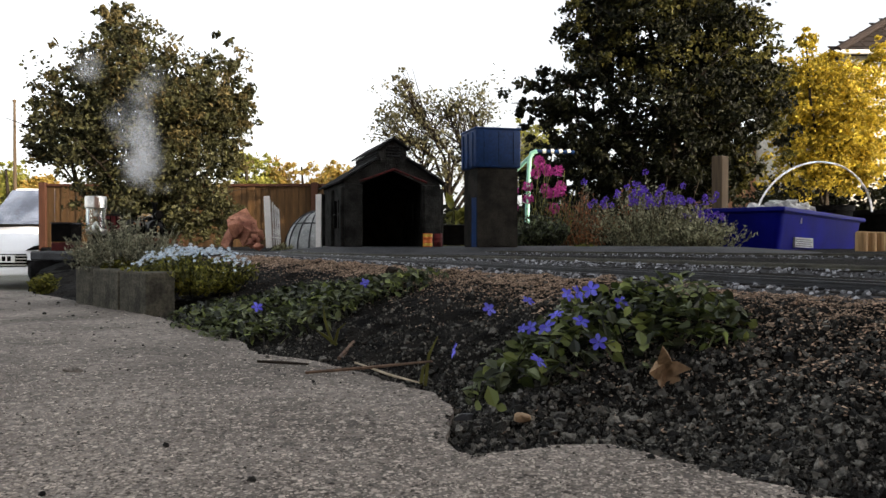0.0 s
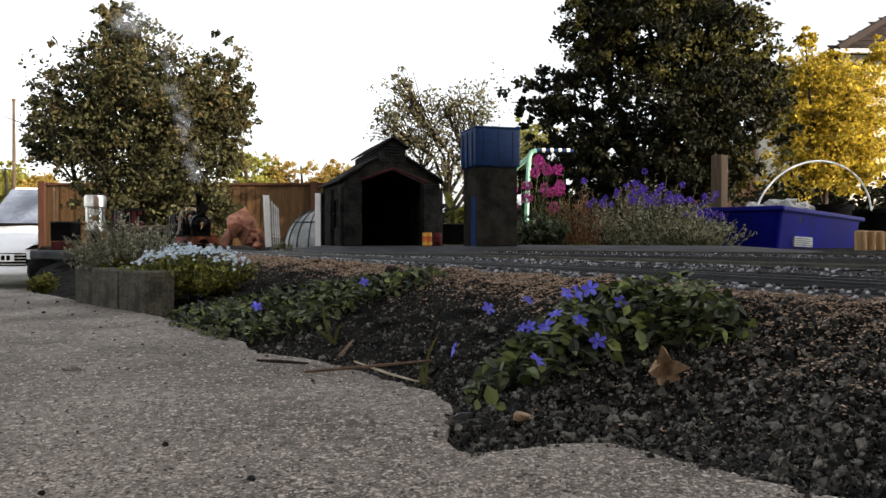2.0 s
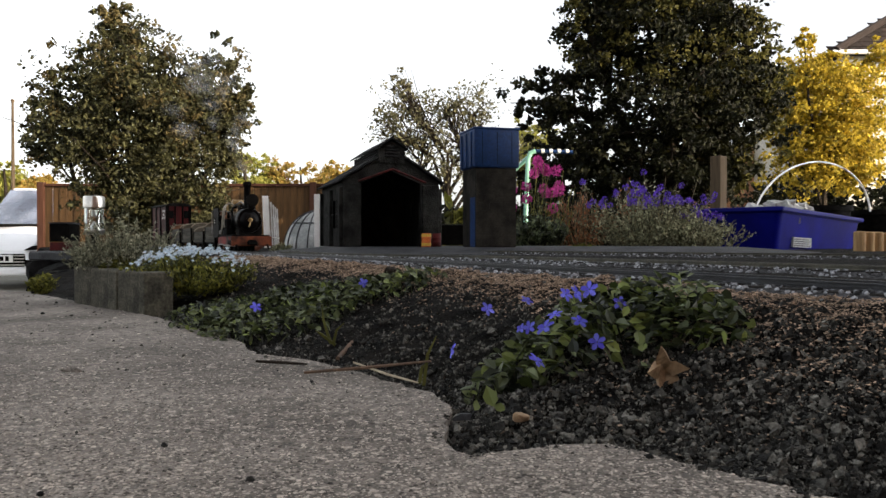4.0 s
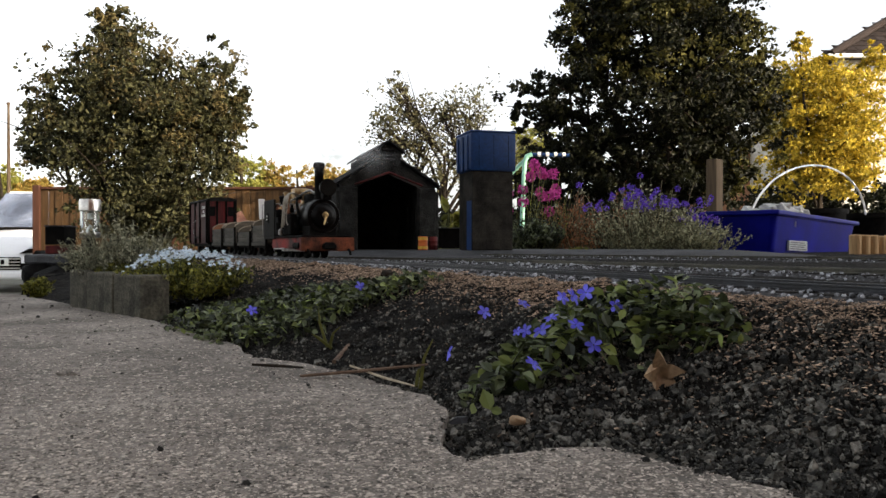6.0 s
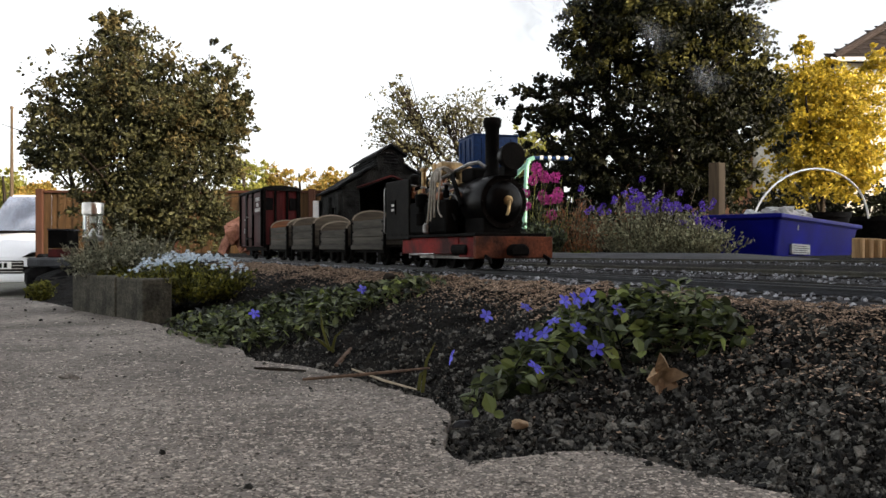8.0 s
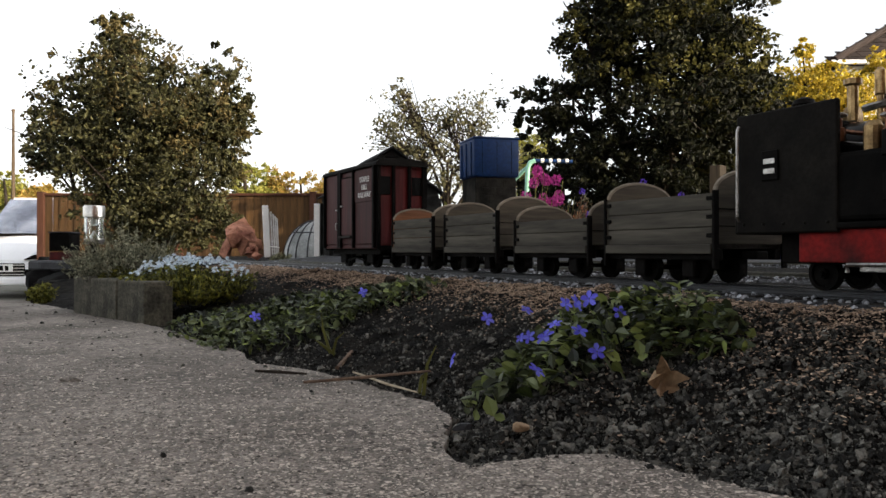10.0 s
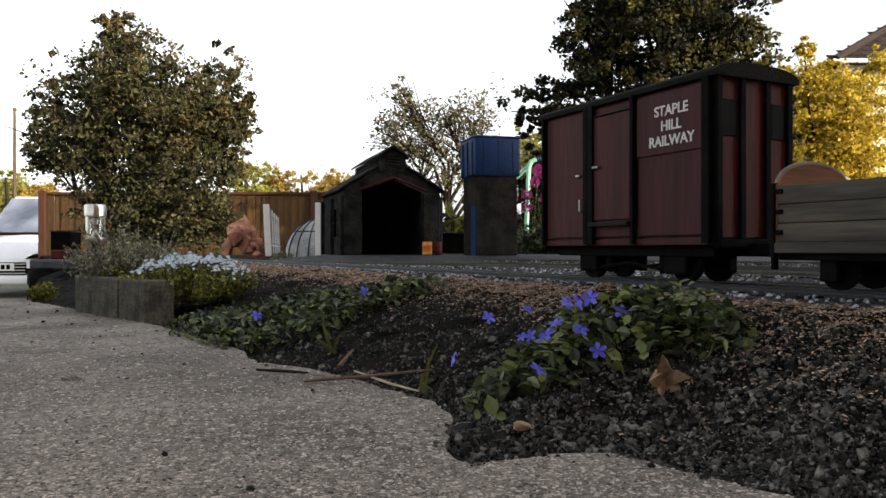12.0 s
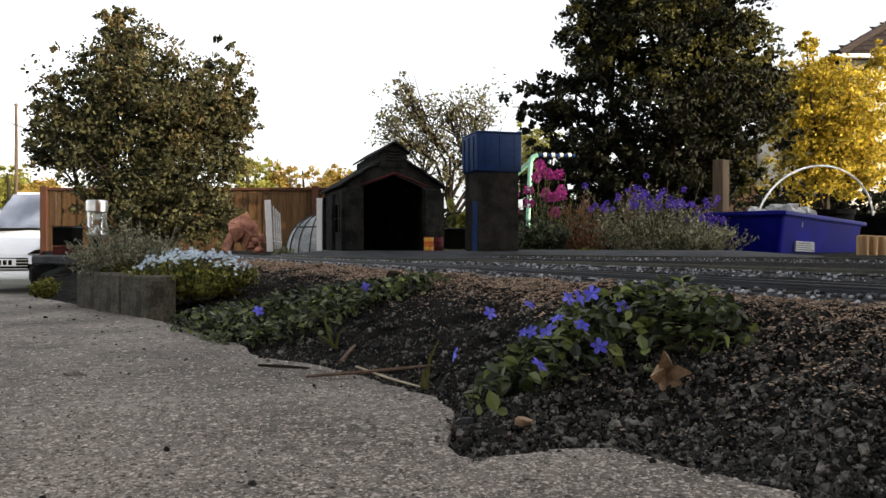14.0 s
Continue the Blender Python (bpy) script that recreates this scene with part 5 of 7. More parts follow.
def build_fence():
    t = thing("panel_fence", pose(0, 10.5, -0.62), "brown close-boarded timber garden fence", "fence")
    x0, x1 = -5.4124, -1.0361
    top = 0.8732 + 0.62
    me = None
    n = int((x1 - x0) / 0.098)
    for k in range(n):
        m = pose(x0 + 0.05 + k * 0.098, 0.012 * (k % 2), random.uniform(-0.006, 0.004), 0, random.uniform(-0.25, 0.25), 0)
        if me is None:
            b = part("board", bm_box(-0.051, 0.051, -0.008, 0.008, 0.04, top - 0.03, 0.003), fence_mat, t, at=m)
            me = b.data
        else:
            b = new("board", me)
            b.parent, b.matrix_basis = t, m
    part("top_rail", bm_box(x0 - 0.02, x1, -0.035, 0.045, top - 0.035, top, 0.006), redwood_mat, t)
    for x in (x0 - 0.045, x0 + 1.83, x0 + 3.66):
        part("post", bm_box(x - 0.045, x + 0.045, -0.06, 0.03, 0, top + 0.02, 0.006), redwood_mat, t)


redwood_mat = wood("red_brown_timber", (0.065, 0.027, 0.016), (0.036, 0.015, 0.010), axis=2, scale=8, rough=0.8)


def build_car():
    t = thing("parked_car", pose(-6.50, 11.2, -0.62, 0, 0, 4), "white hatchback car parked on the drive", "car")
    # half-width and section of the body at steps along its length, from the front bumper back
    secs = [(0.0, 0.74, 0.30, 0.55), (0.10, 0.80, 0.22, 0.66), (0.35, 0.84, 0.20, 0.80), (1.0, 0.86, 0.20, 0.92), (1.15, 0.86, 0.20, 0.95), (2.6, 0.86, 0.20, 0.98), (3.7, 0.82, 0.22, 0.95), (3.95, 0.74, 0.34, 0.85)]
    bm = bmesh.new()
    rings = []
    for y, w, a, b in secs:
        pts = [(-w * 0.9, a), (-w, a + 0.1), (-w, (a + b) / 2), (-w * 0.97, b - 0.07), (-w * 0.86, b), (0, b + 0.03), (w * 0.86, b), (w * 0.97, b - 0.07), (w, (a + b) / 2), (w, a + 0.1), (w * 0.9, a)]
        rings.append([bm.verts.new((x, y, z)) for x, z in pts])
    for p, q in zip(rings, rings[1:]):
        for k in range(11):
            bm.faces.new((p[k], p[(k + 1) % 11], q[(k + 1) % 11], q[k]))
    bm.faces.new(rings[0])
    bm.faces.new(rings[-1])
    body = part("body", bm, car_mat, t, smooth=True)
    bm = bmesh.new()
    lo = [(-0.74, 1.05, 0.94), (0.74, 1.05, 0.94), (0.76, 3.5, 0.96), (-0.76, 3.5, 0.96)]
    hi = [(-0.62, 1.75, 1.60), (0.62, 1.75, 1.60), (0.62, 3.1, 1.60), (-0.62, 3.1, 1.60)]
    a, b = [bm.verts.new(p) for p in lo], [bm.verts.new(p) for p in hi]
    for k in range(4):
        bm.faces.new((a[k], a[(k + 1) % 4], b[(k + 1) % 4], b[k]))
    bm.faces.new(b)
    bmesh.ops.bevel(bm, geom=bm.edges[:], offset=0.05, segments=2, affect="EDGES")
    part("cabin", bm, car_mat, t, smooth=True)
    ws = bmesh.new()
    v = [ws.verts.new(p) for p in [(-0.68, 1.055, 0.985), (0.68, 1.055, 0.985), (0.58, 1.675, 1.565), (-0.58, 1.675, 1.565)]]
    ws.faces.new(v)
    bmesh.ops.solidify(ws, geom=ws.faces[:], thickness=-0.012)
    part("windscreen", ws, carglass_mat, t, "reflecting windscreen, the bright sky put into its glass colour")
    for s in (-1, 1):
        lamp = part("headlight", bm_lathe([(0.02, -0.02), (0.14, 0.0), (0.15, 0.05), (0.1, 0.09)], 16, "y", None, Matrix.Translation((s * 0.62, 0.08, 0.62)) @ Matrix.Diagonal((1.0, 1.0, 0.62, 1))), glass_mat, t, "clear glass headlight")
        wheel = part("wheel", bm_lathe([(0.08, -0.1), (0.29, -0.1), (0.31, -0.06), (0.31, 0.06), (0.29, 0.1), (0.08, 0.1)], 24, "x", None, pose(s * 0.76, 0.75, 0.31)), black_mat, t)
        part("wheel", bm_lathe([(0.08, -0.1), (0.29, -0.1), (0.31, -0.06), (0.31, 0.06), (0.29, 0.1), (0.08, 0.1)], 24, "x", None, pose(s * 0.76, 3.2, 0.31)), black_mat, t)
        part("door_mirror", bm_box(s * 0.92 - 0.08, s * 0.92 + 0.08, 1.25, 1.35, 0.95, 1.07, 0.03), car_mat, t)
        part("lower_grille", bm_box(s * 0.56 - 0.16, s * 0.56 + 0.16, -0.01, 0.06, 0.34, 0.44, 0.02), black_mat, t)
        part("headlight_shade", bm_prism([(s * 0.40, 0.575), (s * 0.80, 0.60), (s * 0.80, 0.68), (s * 0.52, 0.64)], "y", -0.02, 0.12), black_mat, t, "dark upper edge of the headlight")
        part("side_intake", bm_prism([(s * 0.50, 0.30), (s * 0.74, 0.33), (s * 0.72, 0.50), (s * 0.58, 0.46)], "y", -0.045, 0.05), black_mat, t)
        for k in range(3):
            part("slat", bm_box(min(s * 0.53, s * 0.73), max(s * 0.53, s * 0.73), -0.055, -0.04, 0.335 + k * 0.045, 0.35 + k * 0.045, 0.003), chrome_mat, t)
    part("bonnet_gap", bm_box(-0.80, 0.80, 0.985, 1.03, 0.935, 0.985, 0.005), black_mat, t)
    g = part("grille", bm_box(-0.42, 0.42, -0.018, 0.05, 0.33, 0.53, 0.03), black_mat, t)
    for k in range(4):
        part("slat", bm_box(-0.41, 0.41, -0.03, 0.0, 0.355 + k * 0.045, 0.37 + k * 0.045, 0.003), chrome_mat, g)
    part("bumper", bm_box(-0.80, 0.80, -0.04, 0.10, 0.20, 0.33, 0.04), car_mat, t)
    plate = part("number_plate", bm_box(-0.26, 0.26, -0.048, -0.035, 0.40, 0.51, 0.004), white_mat, t)
    for k in range(6):
        part("bar", bm_box(-0.22 + k * 0.075, -0.17 + k * 0.075, -0.051, -0.046, 0.42, 0.49), black_mat, plate)


def build_pole():
    t = thing("street_pole", pose(-10.5913, 19, -0.62), "slim pale street pole beyond the drive", "pole")
    part("shaft", bm_lathe([(0.05, 0), (0.045, 2.0), (0.03, 3.5543 + 0.62)], 10), post_mat, t)
    part("cap", bm_lathe([(0.04, 3.5263 + 0.62), (0.05, 3.5543 + 0.64), (0.01, 3.5683 + 0.66)], 10), post_mat, t)


def build_far_house():
    t = thing("house", pose(9.86, 17, -0.52), "pale stuccoed house with a brown tiled roof", "house")
    eave, ridge = 4.1905 + 0.62, 4.1905 + 0.62 + 1.9
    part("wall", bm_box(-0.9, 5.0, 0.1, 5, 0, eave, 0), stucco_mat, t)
    me = None
    slope = math.atan2(ridge - eave, 2.5)
    for r in range(9):
        for c in range(28):
            x = -1.2 + c * 0.235 + (r % 2) * 0.11
            if x < -1.2 + r * 0.275 * math.cos(slope) * 1.35:
                continue
            m = pose(x, -0.15 + r * 0.275 * math.cos(slope), eave - 0.05 + r * 0.275 * math.sin(slope), math.degrees(slope) - 3, 0, 0)
            if me is None:
                ob = part("roof_tile", bm_box(-0.115, 0.115, 0, 0.31, 0, 0.022, 0.006), tile_mat, t, at=m)
                me = ob.data
            else:
                ob = new("roof_tile", me)
                ob.parent, ob.matrix_basis = t, m
    part("roof_deck", bm_hip(-1.1, 5.1, -0.1, 5.1, eave - 0.08, ridge - 0.10, 3.3), tile_mat, t)
    part("hip_ridge", bm_tube([(-1.25, -0.2, eave - 0.02), (-1.2 + 2.475 * math.cos(slope) * 1.35 + 0.1, -0.15 + 2.475 * math.cos(slope), eave + 2.475 * math.sin(slope) + 0.05)], 0.085, 8), tile_mat, t)
    part("gutter", bm_tube([(-1.3, -0.2, eave - 0.06), (5.1, -0.2, eave - 0.06)], 0.05, 8), white_mat, t)
    win = part("window", bm_box(0.4, 1.5, 0.03, 0.14, eave - 1.6, eave - 0.5, 0.01), white_mat, t)
    part("pane", bm_box(0.47, 0.92, 0.01, 0.04, eave - 1.53, eave - 0.57), carglass_mat, win)
    part("pane", bm_box(0.98, 1.43, 0.01, 0.04, eave - 1.53, eave - 0.57), carglass_mat, win)
    # a red brick gable seen through the trees
    b = thing("brick_house", pose(8.9264, 22, -0.62), "orange brick gable behind the garden trees", "house")
    part("wall", bm_prism([(-0.9, 0), (0.9, 0), (0.9, 2.6), (0, 3.5), (-0.9, 2.6)], "y", 0, 3), brick_house_mat, b)
    part("roof", bm_prism([(-1.1, 2.42), (0, 3.56), (1.1, 2.42), (1.1, 2.52), (0, 3.68), (-1.1, 2.52)], "y", -0.15, 3.1), tile_mat, b)


def build_shrubbery():
    rng = random.Random(14)
    clumps = []
    for k in range(26):
        u = rng.uniform(-0.02, 0.60)
        e = rng.uniform(9.6, 10.6)
        clumps.append(sph((u * e, e, rng.uniform(-0.1, 0.42)), rng.uniform(0.4, 0.7), 0.5, rng.uniform(0.3, 0.5)))
    for k in range(22):
        u = rng.uniform(0.10, 0.34)
        e = rng.uniform(9.3, 10.4)
        clumps.append(sph((u * e, e, rng.uniform(0.4, 1.25)), rng.uniform(0.3, 0.5), 0.4, rng.uniform(0.25, 0.42)))
    for k in range(16):
        u = rng.uniform(0.40, 0.66)
        clumps.append(sph((u * 14, 14, rng.uniform(0.0, 1.1)), rng.uniform(0.5, 0.8), 0.6, rng.uniform(0.4, 0.6)))
    t = thing("shrubbery", pose(0, 0, 0), "dense dark shrubbery below the garden trees", "shrubs", kind="stuff")
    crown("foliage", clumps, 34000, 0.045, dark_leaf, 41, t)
    bm = None
    for c, r in clumps:
        bm = bm_tube([(c[0], c[1], -0.62), (c[0] + 0.06, c[1], -0.2), c], [0.03, 0.025, 0.01], 5, bm)
    part("stems", bm, bark_mat, t)


def bm_hip(x0, x1, y0, y1, z0, z1, run):
    """A hipped roof over a rectangle, its left hip run metres long."""
    bm = bmesh.new()
    ym = (y0 + y1) / 2
    v = [bm.verts.new(p) for p in ((x0, y0, z0), (x1, y0, z0), (x1, y1, z0), (x0, y1, z0), (x0 + run, ym, z1), (x1, ym, z1))]
    for f in ((0, 1, 5, 4), (2, 3, 4, 5), (3, 0, 4), (1, 2, 5), (0, 3, 2, 1)):
        bm.faces.new([v[k] for k in f])
    return bm


# ---- beside the railway, far side ----
def build_post():
    ob = part("timber_post", bm_box(-0.036, 0.036, -0.036, 0.036, 0, 0.6071 + 0.62, 0.004), post_mat, at=pose(1.6959, 4.7, -0.62, 0, 0, 38))
    tagged(ob, "square sawn softwood post standing in the garden", "post")


def build_tote():
    t = thing("storage_tote", pose(1.61, 3.62, 0.040, 0, 1.4, 46), "dark blue plastic storage tote filled with bagged clutter", "storage box")
    lx, ly, h = 0.54, 0.19, 0.175
    bm = bmesh.new()
    rings = []
    for w, z in ((-0.03, 0.0), (-0.006, h * 0.86), (0.0, h * 0.87), (0.0, h), (-0.008, h), (-0.014, h * 0.85), (-0.036, 0.01)):
        pts = []
        for sx, sy in ((1, 1), (-1, 1), (-1, -1), (1, -1)):
            for k in range(5):
                a = math.atan2(sy, sx) + (k - 2) * math.pi / 8
                r = 0.03
                pts.append((sx * (lx + w - r) + r * math.cos(a), sy * (ly + w - r) + r * math.sin(a), z))
        rings.append([bm.verts.new(p) for p in pts])
    n = len(rings[0])
    for a, b in zip(rings, rings[1:]):
        for k in range(n):
            bm.faces.new((a[k], a[(k + 1) % n], b[(k + 1) % n], b[k]))
    bm.faces.new(rings[0])
    bm.faces.new(rings[-1])
    part("bin", bm, blue_mat, t, smooth=True)
    part("rim", bm_box(-lx - 0.008, lx + 0.008, -ly - 0.010, -ly + 0.004, h - 0.020, h - 0.001, 0.004), blue_mat, t)
    part("rim", bm_box(-lx - 0.010, -lx + 0.004, -ly - 0.008, ly + 0.008, h - 0.020, h - 0.001, 0.004), blue_mat, t)
    part("rim", bm_box(lx - 0.004, lx + 0.010, -ly - 0.008, ly + 0.008, h - 0.020, h - 0.001, 0.004), blue_mat, t)
    lab = part("label_sticker", bm_box(-0.36, -0.14, -ly + 0.014, -ly + 0.024, 0.012, 0.055, 0.001), label_mat, t, "faded paper label")
    for k in range(4):
        part("bar", bm_box(-0.35, -0.16 - 0.02 * (k % 2), -ly + 0.0125, -ly + 0.016, 0.018 + k * 0.009, 0.021 + k * 0.009), slate_mat, lab)
    # crumpled bags inside
    rng = random.Random(3)
    for name, c, s in (("plastic_bag", (1.47, 3.32, 0.212), 0.075), ("plastic_bag", (1.60, 3.42, 0.215), 0.055), ("plastic_bag", (1.40, 3.42, 0.205), 0.06)):
        b = bmesh.new()
        bmesh.ops.create_icosphere(b, subdivisions=3, radius=1)
        for v in b.verts:
            q = v.co * 2.3 + Vector((c[0] * 9, 0, 0))
            v.co *= (1 + 0.55 * noise.noise(q) + 0.25 * noise.noise(q * 2.7)) * s
            v.co.z *= 0.75
        ob = part(name, b, bag_mat, at=pose(*c))
        tagged(ob, "crumpled translucent white plastic bag in the tote", "bag", "bags in the tote")


cloche_mat = mat("misted_plastic", (0.50, 0.52, 0.53), (0.22, 0.24, 0.23), scale=18, rough=0.4, bump=0.1, translucent=0.3)
label_mat = mat("paper_label", (0.34, 0.36, 0.36), (0.22, 0.24, 0.25), scale=60, rough=0.7, bump=0.1)
bag_mat = mat("white_bag", (0.62, 0.62, 0.60), (0.48, 0.48, 0.47), scale=12, rough=0.35, bump=0.4, translucent=0.3, dist=0.004)


def build_hoop():
    a, b = Vector((1.5216, 3.6, 0.2913)), Vector((2.2402, 4.1, 0.3562))
    pts = [a + (b - a) * (0.5 - 0.62 * math.cos(u)) + Vector((0, 0, 0.30 * math.sin(u) - 0.14)) for u in np.linspace(0.08, math.pi - 0.08, 30)]
    ob = part("plastic_hoop", bm_tube(pts, 0.0050, 8), white_mat, smooth=True)
    tagged(ob, "bent white plastic tube hoop over the tote", "hoop")


def build_tubs():
    for k, (x, y, r, h) in enumerate(((2.32, 4.7, 0.17, 0.25), (2.72, 4.8, 0.16, 0.23))):
        t = thing("plant_tub", pose(x, y, 0.05), "black plastic plant tub behind the tote", "plant pot", "plant tubs")
        part("pot", bm_lathe([(r * 0.8, 0), (r, h - 0.03), (r * 1.06, h - 0.03), (r * 1.06, h), (r * 0.98, h), (r * 0.96, h - 0.04), (0.01, h - 0.04)], 24), black_mat, t, smooth=True)
        part("compost", bm_lathe([(r * 0.97, h - 0.035), (r * 0.5, h - 0.02), (0.01, h - 0.015)], 20), soil_mat, t)


def build_logs():
    g = thing("log_edging", pose(0, 0, 0), "upright pale wooden log edging beside the bed", "edging")
    for k in range(7):
        x = 1.50 + k * 0.043
        h = 0.1189 - 0.04 + random.uniform(-0.004, 0.004)
        part("log", bm_lathe([(0.018, 0), (0.0205, 0.003), (0.0205, h - 0.004), (0.017, h), (0.002, h + 0.001)], 14), log_mat, g, at=pose(x, 2.75 + 0.02 * k, 0.04))


def build_swing():
    t = thing("swing_frame", pose(0, 0, 0), "mint green tubular garden swing frame", "swing")
    top, foot = (0.6351, 5.6, 0.7443), (0.6144, 5.6, 0.2824)
    part("leg", bm_tube([(foot[0], 5.6, -0.62), foot, (top[0] - 0.004, 5.6, top[2] - 0.06), (top[0] + 0.01, 5.6, top[2] - 0.015), (top[0] + 0.05, 5.6, top[2])], 0.017, 10), mint_mat, t, smooth=True)
    part("leg", bm_tube([(foot[0] - 0.55, 6.2, -0.62), (foot[0] - 0.10, 5.75, top[2] - 0.16), (top[0] + 0.02, 5.62, top[2] - 0.02)], 0.015, 10), mint_mat, t, smooth=True)
    bar = part("top_bar", bm_tube([(top[0] + 0.05, 5.6, top[2]), (0.9567, 5.6, 0.736)], 0.014, 10), tank_mat, t, "blue and white top bar", smooth=True)
    for k in range(4):
        x = top[0] + 0.09 + k * 0.06
        part("wrap", bm_lathe([(0.0145, 0), (0.0165, 0.002), (0.0165, 0.022), (0.0145, 0.024)], 12, "x", None, pose(x, 5.6, top[2] - 0.001 * k)), white_mat, bar)


def build_drums():
    for k, (px, m, label) in enumerate(((-0.075, orange_mat, "orange model oil drum with yellow bands"), (-0.04, darkred_mat, "dark red model oil drum"))):
        x = (-0.0477, -0.0163)[k]
        y = (2.40, 2.46)[k]
        r, h = (0.0148, 0.0141)[k], 0.0424
        t = thing("oil_drum", pose(x, y, 0.0681), label, "drum", "model oil drums")
        part("barrel", bm_lathe([(r * 0.94, 0), (r, 0.001), (r, h * 0.3), (r * 1.05, h * 0.33), (r, h * 0.36), (r, h * 0.63), (r * 1.05, h * 0.66), (r, h * 0.69), (r, h - 0.001), (r * 0.94, h), (r * 0.9, h - 0.002), (0.001, h - 0.002)], 18), m, t, smooth=True)
        if k == 0:
            for z in (0.08, 0.74):
                part("band", bm_lathe([(r * 1.01, h * z), (r * 1.03, h * z), (r * 1.03, h * (z + 0.2)), (r * 1.01, h * (z + 0.2))], 18), yellow_mat, t, "yellow painted band")


def build_crate():
    t = thing("plastic_crate", pose(0.0365, 2.75, 0.0723), "black plastic crate beside the engine shed", "crate")
    w, h = 0.055, 0.0729
    for s in (-1, 1):
        part("side", bm_box(s * w - 0.003, s * w + 0.003, -w, w, 0, h, 0.001), black_mat, t)
        part("side", bm_box(-w + 0.003, w - 0.003, s * w - 0.003, s * w + 0.003, 0, h, 0.001), black_mat, t)
    part("rim", bm_box(-w - 0.004, w + 0.004, -w - 0.006, -w + 0.002, h - 0.004, h, 0.001), slate_mat, t)
    part("base", bm_box(-w, w, -w, w, 0, 0.004), black_mat, t)


# Greyer copy of the white paint, for every board but the first.
grey_white_mat = mat("grey_white_paint", (0.52, 0.53, 0.53), (0.28, 0.28, 0.28), scale=25, rough=0.7, bump=0.2)


def build_white_boards():
    t = thing("white_fencing", pose(0, 0, 0), "white painted model fence boards standing in a row", "fence")
    for k in range(6):
        f = k / 5
        d = 2.55 + 1.0 * f
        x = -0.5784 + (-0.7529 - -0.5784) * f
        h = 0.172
        part("board", bm_box(-0.0095 if k == 0 else -0.0028, 0.0095 if k == 0 else 0.0028, -0.004, 0.004, 0, h, 0.001), white_mat if k == 0 else grey_white_mat, t, at=pose(x, d, 0.064, 0, -2.5, 20))
    part("rail", bm_tube([(-0.575, 2.56, 0.10), (-0.75, 3.55, 0.10)], 0.002, 6), white_mat, t)
    ob = part("white_post", bm_box(-0.009, 0.009, -0.006, 0.006, 0, 0.1696, 0.001), white_mat, at=pose(-0.3969, 2.45, 0.066))
    tagged(ob, "white painted model gate post beside the engine shed", "post")


def build_cloche():
    t = thing("plant_cloche", pose(-0.555, 3.5, 0.05), "domed milky plastic plant cloche with dark ribs", "cloche")
    R, H = 0.165, 0.178
    arc = [(R * math.cos(a), H * math.sin(a)) for a in np.linspace(0, math.pi / 2 - 0.02, 14)]
    for k in range(18):
        c, d = math.cos(k * math.pi / 9), math.sin(k * math.pi / 9)
        part("rib", bm_tube([(r * c, r * d, z) for r, z in arc], 0.0032, 6), slate_mat, t)
    for r, z in (arc[0], arc[6]):
        part("hoop", bm_tube([(r * math.cos(a), r * math.sin(a), z) for a in np.linspace(0, 2 * math.pi, 33)], 0.0030, 6), slate_mat, t)
    part("cover", bm_lathe([(r * 0.99, z * 0.99) for r, z in arc] + [(r * 0.97, z * 0.97) for r, z in arc[::-1]], 36), cloche_mat, t, "milky plastic cover", smooth=True)


def build_rock(name, c, size, seed, material, label, flat=(1, 1, 1), turn=0):
    b = bmesh.new()
    bmesh.ops.create_icosphere(b, subdivisions=4, radius=1)
    rng = random.Random(seed)
    planes = []
    for _ in range(22):
        n = Vector((rng.gauss(0, 1), rng.gauss(0, 1), rng.gauss(0, 0.8))).normalized()
        planes.append((n, rng.uniform(0.42, 0.78)))
    for v in b.verts:
        for n, dd in planes:
            over = v.co.dot(n) - dd
            if over > 0:
                v.co -= n * over
        v.co *= 1 + 0.05 * noise.noise(v.co * 4 + Vector((seed, 0, 0)))
        v.co = Vector((v.co.x * flat[0], v.co.y * flat[1], v.co.z * flat[2])) * size
    ob = part(name, b, material, at=pose(*c, 0, 0, turn))
    return tagged(ob, label, "rock")


def build_crag(c, size, seed, label):
    """A broken stone: several angular lumps grown together."""
    rng = random.Random(seed)
    t = thing("red_rock", pose(*c), label, "rock")
    for k in range(9):
        b = bmesh.new()
        o = Vector((rng.uniform(-0.45, 0.45), rng.uniform(-0.4, 0.4), rng.uniform(-0.45, 0.40))) * (k > 0)
        s = 0.85 if k == 0 else rng.uniform(0.35, 0.68)
        for _ in range(11):
            v = Vector((rng.gauss(0, 1), rng.gauss(0, 1), rng.gauss(0, 1))).normalized() * s
            b.verts.new((o + v * 0.8) * size)
        hull = bmesh.ops.convex_hull(b, input=b.verts)
        bmesh.ops.delete(b, geom=[g for g in hull["geom_interior"] if isinstance(g, bmesh.types.BMVert)], context="VERTS")
        bmesh.ops.bevel(b, geom=b.edges[:], offset=size * 0.008, segments=1, affect="EDGES")
        part("rock_face", b, redrock_mat, t)
    return t


